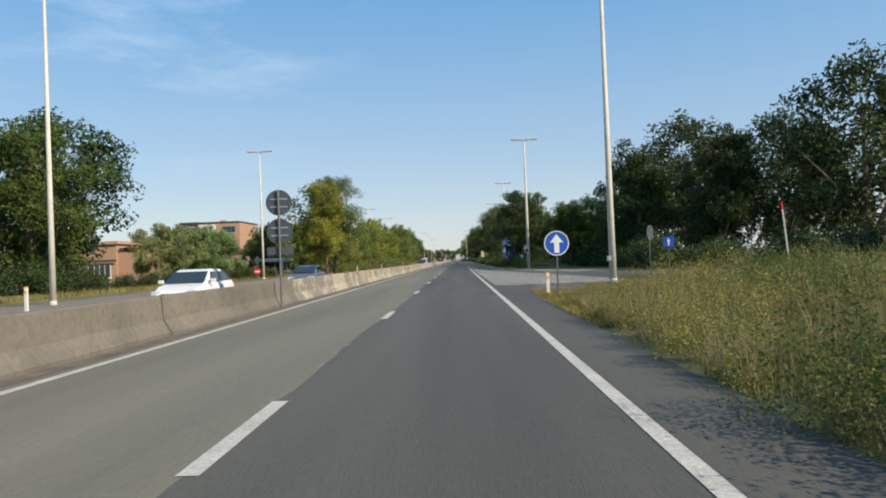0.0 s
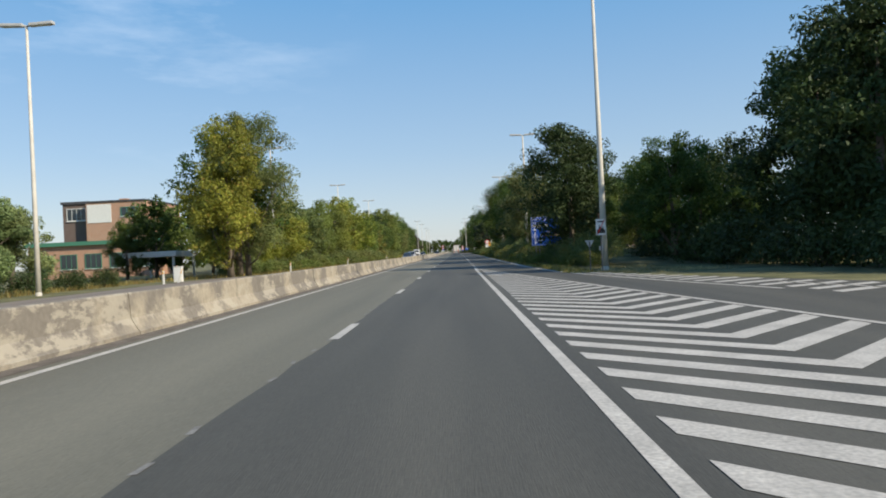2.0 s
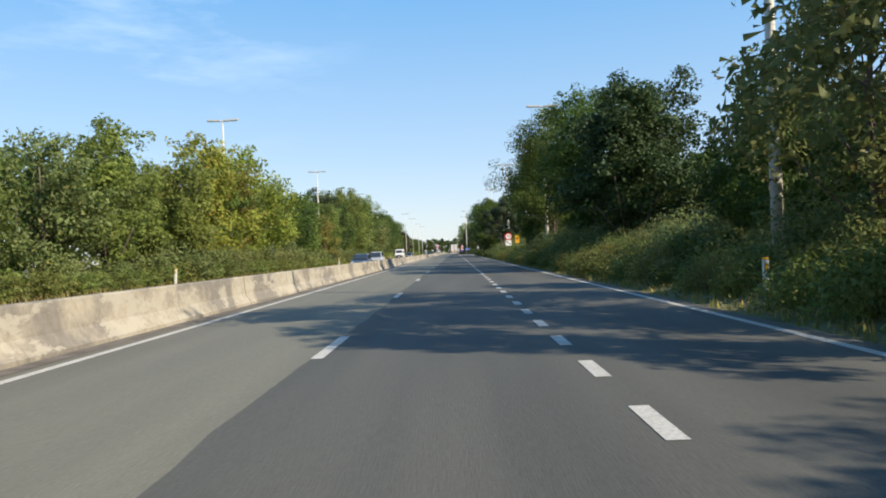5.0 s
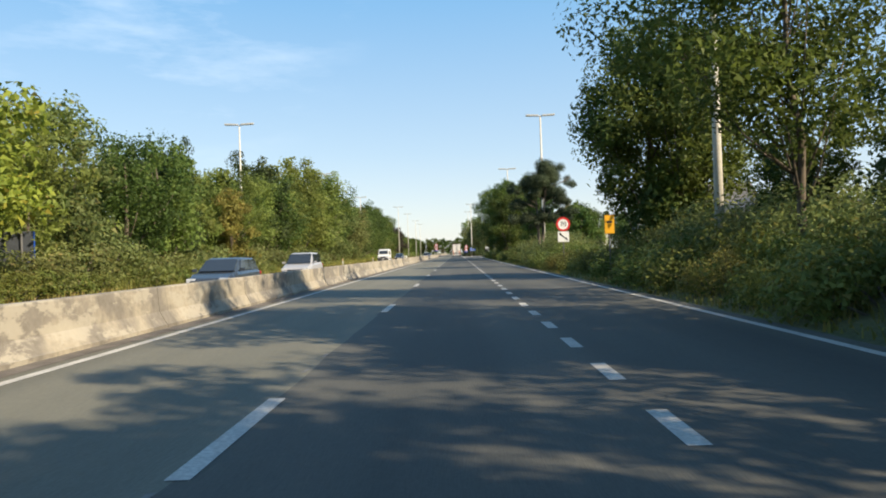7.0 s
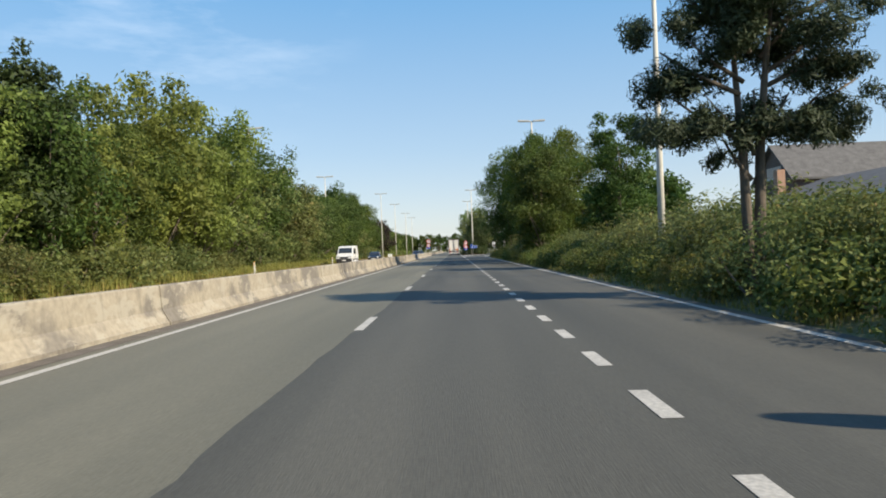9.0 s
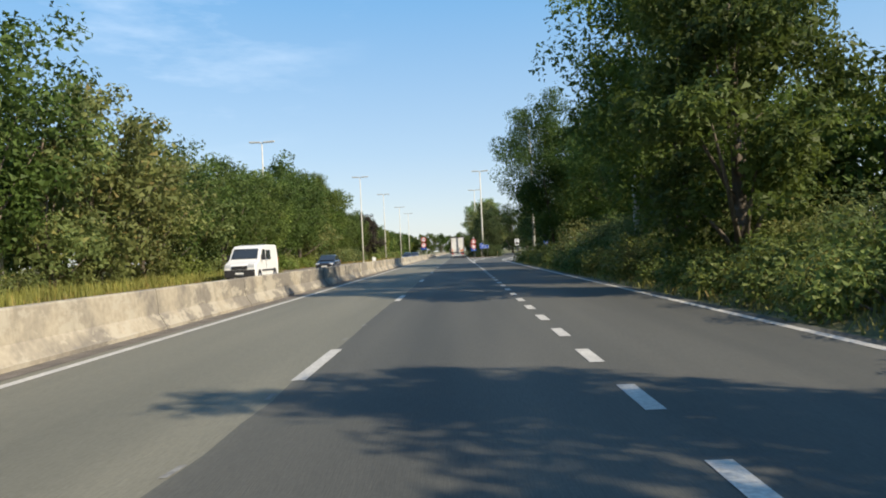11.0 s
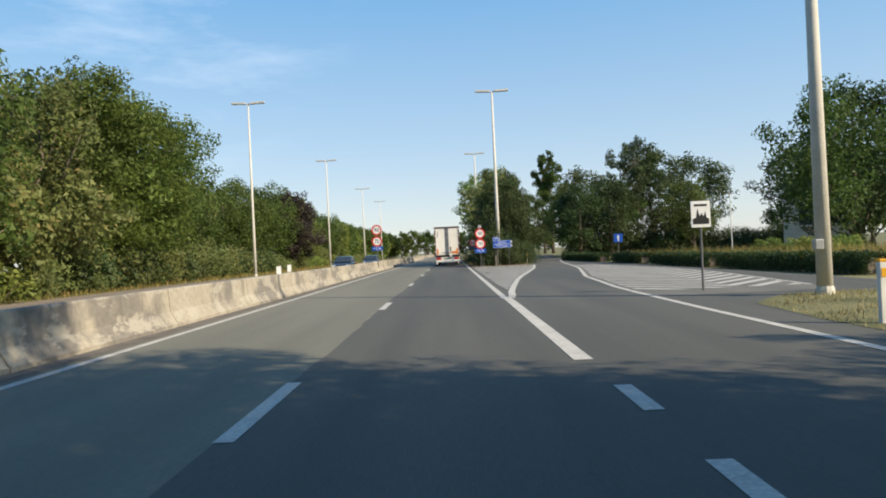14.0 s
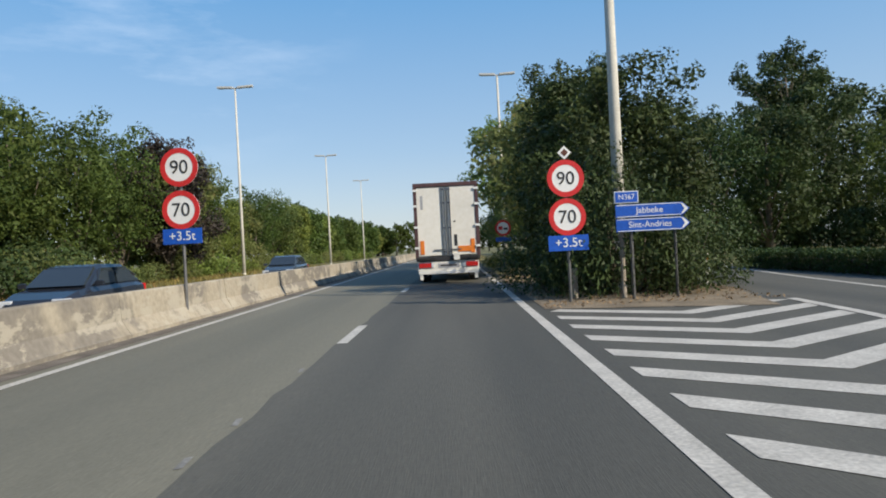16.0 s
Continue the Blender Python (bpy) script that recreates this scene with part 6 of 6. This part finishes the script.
def body_ring(y, half, z0, z1, shoulder=0.0, round_=0.12):
    """A rounded cross-section of a car body at the station y."""
    h = half
    r = min(round_, (z1 - z0) * 0.4)
    return [(-h + r * 0.6, y, z0), (h - r * 0.6, y, z0), (h, y, z0 + r), (h + shoulder, y, z0 + (z1 - z0) * 0.55), (h - r * 0.15, y, z1 - r), (h - r, y, z1), (-h + r, y, z1), (-h + r * 0.15, y, z1 - r), (-h - shoulder, y, z0 + (z1 - z0) * 0.55), (-h, y, z0 + r)]


def wheel(ob, x, y, r, w):
    t = part("wheel", tube(bmesh.new(), [(x - w / 2, y, r), (x - w / 2 + 0.03, y, r), (x + w / 2 - 0.03, y, r), (x + w / 2, y, r)], [r * 0.9, r, r, r * 0.9], 20), M["tyre"], ob)
    sx = 1 if x > 0 else -1
    part("rim", tube(bmesh.new(), [(x + sx * (w / 2 - 0.02), y, r), (x + sx * (w / 2 + 0.012), y, r)], [r * 0.66, r * 0.58], 14), M["rim"], t)
    return t


def car(name, label, paint, at, L=4.1, W=1.76, H=1.46, bonnet=0.92, kind="hatch"):
    """A car facing its own -y: lofted body, glasshouse, lights, wheels, mirrors."""
    ob = thing(name, label, "van" if kind == "van" else "car", "vehicles on the opposite carriageway")
    h = W / 2
    f, b = -L / 2, L / 2
    belt = bonnet if kind != "van" else 1.15
    st = [(f, h * 0.78, 0.34, belt * 0.66), (f + 0.12, h * 0.92, 0.24, belt * 0.78), (f + 0.6, h, 0.20, belt * 0.93), (f + L * 0.27, h, 0.20, belt), (0, h, 0.20, belt + 0.02), (b - 0.7, h, 0.20, belt + 0.05), (b - 0.15, h * 0.95, 0.26, belt + 0.03), (b, h * 0.86, 0.36, belt - 0.1)]
    part("body", loft(bmesh.new(), [body_ring(y, hh, z0, z1, 0.015) for y, hh, z0, z1 in st]), paint, ob, smooth=False)
    if kind == "van":
        y0, y1, y2, y3 = f + 0.75, f + 1.55, b - 0.12, b - 0.05
        roof = [(y0, h * 0.93, belt - 0.06, belt + 0.05), (y1, h * 0.90, belt - 0.06, H - 0.08), (y1 + 0.5, h * 0.90, belt - 0.06, H), (y2, h * 0.90, belt - 0.06, H), (y3, h * 0.88, belt - 0.06, H - 0.08)]
        part("roof", loft(bmesh.new(), [body_ring(y, hh, z0, z1, 0.03, 0.1) for y, hh, z0, z1 in roof]), paint, ob)
        gz0, gz1 = belt + 0.06, H - 0.26
        ws = [(-h * 0.80, y0 + 0.02, gz0), (h * 0.80, y0 + 0.02, gz0), (h * 0.74, y1 - 0.12, gz1), (-h * 0.74, y1 - 0.12, gz1)]
        side = [(y0 + 0.45, gz0), (y1 + 0.35, gz0), (y1 + 0.35, gz1 - 0.02), (y1 - 0.02, gz1 - 0.02)]
        side2 = [(y1 + 0.55, gz0), (y1 + 1.45, gz0), (y1 + 1.45, gz1 - 0.02), (y1 + 0.55, gz1 - 0.02)]
        sides = [side, side2]
    else:
        ya, yb, yc, yd = f + L * 0.25, f + L * 0.43, b - L * 0.22, b - 0.12
        if kind == "estate":
            yc = b - 0.45
        glass = [(ya, h * 0.86, belt - 0.08, belt + 0.01), (yb, h * 0.76, belt - 0.08, H - 0.05), (yb + 0.3, h * 0.75, belt - 0.08, H), (yc, h * 0.74, belt - 0.08, H - 0.03), (yd, h * 0.82, belt - 0.08, belt + 0.06)]
        part("roof", loft(bmesh.new(), [body_ring(y, hh, z0, z1, 0.05, 0.1) for y, hh, z0, z1 in glass]), paint, ob)
        gz0, gz1 = belt + 0.05, H - 0.1
        ws = [(-h * 0.80, ya + 0.02, gz0 - 0.02), (h * 0.80, ya + 0.02, gz0 - 0.02), (h * 0.70, yb - 0.06, gz1), (-h * 0.70, yb - 0.06, gz1)]
        sides = [[(ya + 0.45, gz0), ((yb + yc) / 2 - 0.05, gz0), ((yb + yc) / 2 - 0.05, gz1), (yb + 0.08, gz1)], [((yb + yc) / 2 + 0.05, gz0), (yd - 0.35, gz0), (yc - 0.05, gz1), ((yb + yc) / 2 + 0.05, gz1)]]
        rw_ = [(-h * 0.72, yd - 0.03, gz0 + 0.1), (h * 0.72, yd - 0.03, gz0 + 0.1), (h * 0.66, yc + 0.06, gz1), (-h * 0.66, yc + 0.06, gz1)]
        b1 = bmesh.new()
        vs = [b1.verts.new(Vector(p) + Vector((0, k, 0.02))) for k in (0.0, 0.05) for p in rw_]
        b1.faces.new(vs[:4]), b1.faces.new(vs[4:])
        for i in range(4):
            b1.faces.new((vs[i], vs[(i + 1) % 4], vs[4 + (i + 1) % 4], vs[4 + i]))
        part("rear_window", b1, M["car_glass"], ob)
    b2 = bmesh.new()
    vs = [b2.verts.new(Vector(p) + Vector((0, k, 0.02))) for k in (-0.06, 0.05) for p in ws]
    b2.faces.new(vs[:4]), b2.faces.new(vs[4:])
    for i in range(4):
        b2.faces.new((vs[i], vs[(i + 1) % 4], vs[4 + (i + 1) % 4], vs[4 + i]))
    part("windscreen", b2, M["car_glass"], ob)
    for sx in (-1, 1):
        for s in sides:
            b3 = bmesh.new()
            w1 = h * (0.94 if kind == "van" else 0.86)
            w2 = h * (0.93 if kind == "van" else 0.775)
            zs = [z for _, z in s]
            pts = [(sx * (w1 + (w2 - w1) * (z - min(zs)) / (max(zs) - min(zs)) + o), y, z) for o in (0.03, -0.03) for y, z in s]
            vs = [b3.verts.new(p) for p in pts]
            b3.faces.new(vs[:4]), b3.faces.new(vs[4:])
            for i in range(4):
                b3.faces.new((vs[i], vs[(i + 1) % 4], vs[4 + (i + 1) % 4], vs[4 + i]))
            part("side_window", b3, M["car_glass"], ob)
        part("headlight", boxed(sx * h * 0.52, sx * h * 0.9, f + 0.04, f + 0.30, belt * 0.62, belt * 0.78, bevel=0.03), M["light_glass"], ob)
        part("mirror", boxed(sx * (h - 0.02), sx * (h + 0.17), f + L * 0.30, f + L * 0.30 + 0.1, belt + 0.02, belt + (0.3 if kind == "van" else 0.15), bevel=0.03), M["black_plastic"] if kind == "van" else paint, ob)
        part("tail_light", boxed(sx * h * 0.62, sx * h * 0.93, b - 0.12, b + 0.01, belt * 0.72, belt * 0.95, bevel=0.02), M["red_light"], ob)
        for y in (f + L * 0.19, b - L * 0.19):
            wheel(ob, sx * (h - 0.1), y, 0.31 if kind != "van" else 0.34, 0.2)
    part("grille", boxed(-h * 0.5, h * 0.5, f - 0.015, f + 0.1, belt * 0.48, belt * 0.68, bevel=0.02), M["black_plastic"], ob)
    part("bumper", boxed(-h * 0.72, h * 0.72, f - 0.03, f + 0.12, 0.28, belt * 0.42, bevel=0.04), M["black_plastic"], ob)
    part("number_plate", boxed(-0.26, 0.26, f - 0.045, f - 0.03, 0.40, 0.51), M["sign_white"], ob)
    ob.matrix_basis = at
    return ob


def panel_van(at):
    """A white panel van facing its own -y: raked nose, tall box, dark lower bumper."""
    ob = thing("van", "white panel van with dark front bumper", "van", "vehicles on the opposite carriageway")
    side = [(-2.75, 0.32), (-2.78, 0.62), (-2.74, 0.98), (-2.55, 1.12), (-1.95, 1.30), (-1.75, 1.42), (-1.15, 2.12), (-0.8, 2.28), (0.2, 2.36), (2.55, 2.36), (2.7, 2.22), (2.75, 1.2), (2.74, 0.36)]
    secs = []
    for x, k in ((-1.0, 0.05), (-0.985, 0.02), (-0.95, 0.0), (0.95, 0.0), (0.985, 0.02), (1.0, 0.05)):
        secs.append([(x * (1 - 0.075 * max(0.0, z - 1.2)), y * (1 - k * 0.6), z - k * (0.7 if z > 2 else 0.0)) for y, z in side])
    part("body", loft(bmesh.new(), secs), M["car_white"], ob)

    def pane(name, pts, thick, material):
        b = bmesh.new()
        vs = [b.verts.new(Vector(p) + Vector(thick) * s_) for s_ in (1, -1) for p in pts]
        b.faces.new(vs[:4]), b.faces.new(vs[4:])
        for i in range(4):
            b.faces.new((vs[i], vs[(i + 1) % 4], vs[4 + (i + 1) % 4], vs[4 + i]))
        return part(name, b, material, ob)

    pane("windscreen", [(-0.84, -1.74, 1.45), (0.84, -1.74, 1.45), (0.78, -1.19, 2.08), (-0.78, -1.19, 2.08)], (0, -0.025, 0.02), M["car_glass"])
    for sx in (-1, 1):
        pane("side_window", [(sx * 0.975, -1.35, 1.42), (sx * 0.975, -0.35, 1.36), (sx * 0.935, -0.38, 2.02), (sx * 0.935, -0.92, 2.05)], (0.03, 0, 0), M["car_glass"])
        pane("side_window", [(sx * 0.975, -0.1, 1.38), (sx * 0.975, 0.85, 1.38), (sx * 0.935, 0.85, 2.0), (sx * 0.935, -0.1, 2.0)], (0.03, 0, 0), M["car_glass"])
        part("door_seam", boxed(sx * 0.99, sx * 1.008, -0.27, -0.255, 0.5, 2.0), M["black_plastic"], ob)
        part("headlight", boxed(sx * 0.55, sx * 0.93, -2.77, -2.45, 0.92, 1.12, bevel=0.04), M["light_glass"], ob)
        part("mirror", boxed(sx * 1.0, sx * 1.22, -1.42, -1.30, 1.35, 1.72, bevel=0.03), M["black_plastic"], ob)
        part("tail_light", boxed(sx * 0.86, sx * 0.985, 2.68, 2.77, 1.0, 1.5, bevel=0.02), M["red_light"], ob)
        part("side_trim", boxed(sx * 0.985, sx * 1.02, -1.3, 1.6, 0.62, 0.74, bevel=0.01), M["black_plastic"], ob)
        for y in (-1.85, 1.75):
            wheel(ob, sx * 0.9, y, 0.34, 0.22)
            part("wheel_arch", tube(bmesh.new(), [(sx * 0.80, y, 0.36), (sx * 1.012, y, 0.36)], [0.42, 0.42], 20), M["black_plastic"], ob)
    part("bumper", boxed(-0.96, 0.96, -2.82, -2.5, 0.30, 0.78, bevel=0.06), M["black_plastic"], ob)
    part("grille", boxed(-0.5, 0.5, -2.80, -2.6, 0.82, 1.02, bevel=0.03), M["black_plastic"], ob)
    part("number_plate", boxed(-0.26, 0.26, -2.835, -2.82, 0.5, 0.61), M["sign_white"], ob)
    ob.matrix_basis = at
    return ob


car("hatchback", "white hatchback car on the opposite carriageway", M["car_white"], pose(-9.5, 23.7, 0), 4.0, 1.72, 1.42)
car("hatchback", "grey hatchback car on the opposite carriageway", M["car_grey"], pose(-9.5, 42.5, 0), 4.0, 1.72, 1.40)
car("estate_car", "dark blue-grey estate car behind the barrier", M["car_slate"], pose(-9.4, 177, 0), 4.4, 1.78, 1.48, kind="estate")
car("people_carrier", "silver people carrier behind the barrier", M["car_silver"], pose(-9.6, 192, 0), 4.3, 1.8, 1.68, bonnet=1.0, kind="estate")
panel_van(pose(-13.6, 278.6, 0))
car("sport_utility_car", "black sport utility car behind the barrier", M["car_black"], pose(-12.6, 300, 0), 4.3, 1.8, 1.52, bonnet=0.98)
car("hatchback", "black hatchback car on the opposite carriageway", M["car_black"], pose(-9.4, 359.6, 0), 4.0, 1.74, 1.46)
car("hatchback", "dark grey hatchback car on the opposite carriageway", M["car_slate"], pose(-9.4, 381, 0), 4.1, 1.75, 1.45)

# ---- lorry with refrigerated trailer ----
M["trailer_white"] = mat("trailer_panel", (0.74, 0.71, 0.64), rough=0.42, var=0.07, scale=0.7, fine=6, stain=0.3)
M["maroon"] = mat("maroon_frame", (0.085, 0.045, 0.045), rough=0.5, var=0.12)
M["steel_rod"] = mat("lock_rod_steel", (0.22, 0.22, 0.23), rough=0.35, metal=0.8, var=0.1)
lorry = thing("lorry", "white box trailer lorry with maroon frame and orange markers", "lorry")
part("box_body", boxed(-1.27, 1.27, 0.06, 13.5, 1.12, 4.0), M["trailer_white"], lorry)
for sx in (-1, 1):
    part("door_post", boxed(sx * 1.17, sx * 1.30, -0.05, 0.06, 1.05, 4.02, bevel=0.01), M["maroon"], lorry)
    for z in (1.42, 2.25, 3.1, 3.72):
        part("hinge", boxed(sx * 1.13, sx * 1.315, -0.085, -0.05, z, z + 0.09, bevel=0.008), M["sign_white"], lorry)
    d = part("door", boxed(sx * 0.012, sx * 1.165, -0.02, 0.055, 1.14, 3.88, bevel=0.008), M["trailer_white"], lorry)
    for x in (0.055, 0.16):
        part("lock_rod", tube(bmesh.new(), [(sx * x, -0.05, 1.08), (sx * x, -0.05, 3.9)], [0.018, 0.018], 8), M["steel_rod"], d)
    for z in (1.25, 2.2, 3.2, 3.75):
        part("rod_guide", boxed(sx * 0.03, sx * 0.19, -0.065, -0.02, z, z + 0.06), M["steel_rod"], d)
    part("lock_handle", boxed(sx * 0.08, sx * 0.55, -0.07, -0.04, 1.34, 1.38), M["steel_rod"], d)
    part("marker_board", boxed(sx * 0.93, sx * 1.09, -0.04, -0.02, 1.2, 1.75), M["amber_light"], lorry, "amber reflective marker board")
part("top_rail", boxed(-1.30, 1.30, -0.06, 0.08, 3.9, 4.05, bevel=0.012), M["maroon"], lorry)
part("sticker", boxed(-1.02, -0.92, -0.026, -0.02, 3.0, 3.55), M["car_silver"], lorry)
part("sticker", boxed(0.28, 0.40, -0.03, -0.02, 1.5, 1.95), M["black_plastic"], lorry)
part("sticker", boxed(0.28, 0.36, -0.03, -0.02, 2.45, 2.5), M["black_plastic"], lorry)
part("hazard_panel", boxed(0.42, 0.92, -0.045, -0.02, 1.26, 1.48), M["amber_light"], lorry, "orange hazard panel")
part("rear_beam", boxed(-1.28, 1.28, -0.06, 0.3, 0.92, 1.10, bevel=0.02), M["black_plastic"], lorry)
for x0, x1 in ((-1.2, -0.5), (0.5, 1.2)):
    part("rubber_buffer", boxed(x0, x1, -0.13, -0.06, 0.95, 1.06, bevel=0.02), M["tyre"], lorry)
part("light_bar", boxed(-1.22, 1.22, -0.02, 0.12, 0.52, 0.9, bevel=0.01), M["trailer_white"], lorry)
for sx in (-1, 1):
    part("tail_light", boxed(sx * 0.70, sx * 1.18, -0.06, -0.02, 0.66, 0.84, bevel=0.015), M["red_light"], lorry)
    part("reverse_light", boxed(sx * 0.58, sx * 0.69, -0.06, -0.02, 0.66, 0.84, bevel=0.015), M["light_glass"], lorry)
    part("underrun_leg", boxed(sx * 1.04, sx * 1.16, -0.01, 0.1, 0.18, 0.52), M["trailer_white"], lorry)
    for k, y in enumerate((2.4, 3.7, 5.0)):
        wheel(lorry, sx * 1.06, y, 0.5, 0.36)
    part("mudguard", boxed(sx * 0.85, sx * 1.25, 1.6, 1.66, 0.25, 1.0), M["black_plastic"], lorry)
part("name_plate", boxed(-0.42, 0.42, -0.03, -0.02, 0.64, 0.82), M["car_silver"], lorry)
part("lettering_bar", boxed(-0.32, 0.32, -0.036, -0.03, 0.70, 0.76), M["black_plastic"], lorry)
part("underrun_bar", boxed(-1.2, 1.2, -0.03, 0.08, 0.40, 0.52, bevel=0.01), M["white_trim"], lorry)
part("number_plate", boxed(-0.3, 0.3, -0.045, -0.03, 0.405, 0.51), M["sign_white"], lorry)
part("document_box", boxed(0.22, 0.46, -0.16, -0.062, 0.93, 1.2, bevel=0.015), M["white_plastic"], lorry)
part("chassis", boxed(-0.5, 0.5, 0.2, 13.0, 0.85, 1.11), M["black_plastic"], lorry)
cab = part("cab", boxed(-1.25, 1.25, 14.0, 16.2, 0.9, 3.6, bevel=0.1), M["trailer_white"], lorry)
part("cab_chassis", boxed(-0.5, 0.5, 11.5, 16.2, 0.5, 0.9), M["black_plastic"], lorry)
for sx in (-1, 1):
    for y in (12.4, 15.5):
        wheel(lorry, sx * 1.06, y, 0.5, 0.34)
    part("mirror", boxed(sx * 1.3, sx * 1.5, 15.6, 15.75, 2.3, 3.0, bevel=0.03), M["black_plastic"], lorry)
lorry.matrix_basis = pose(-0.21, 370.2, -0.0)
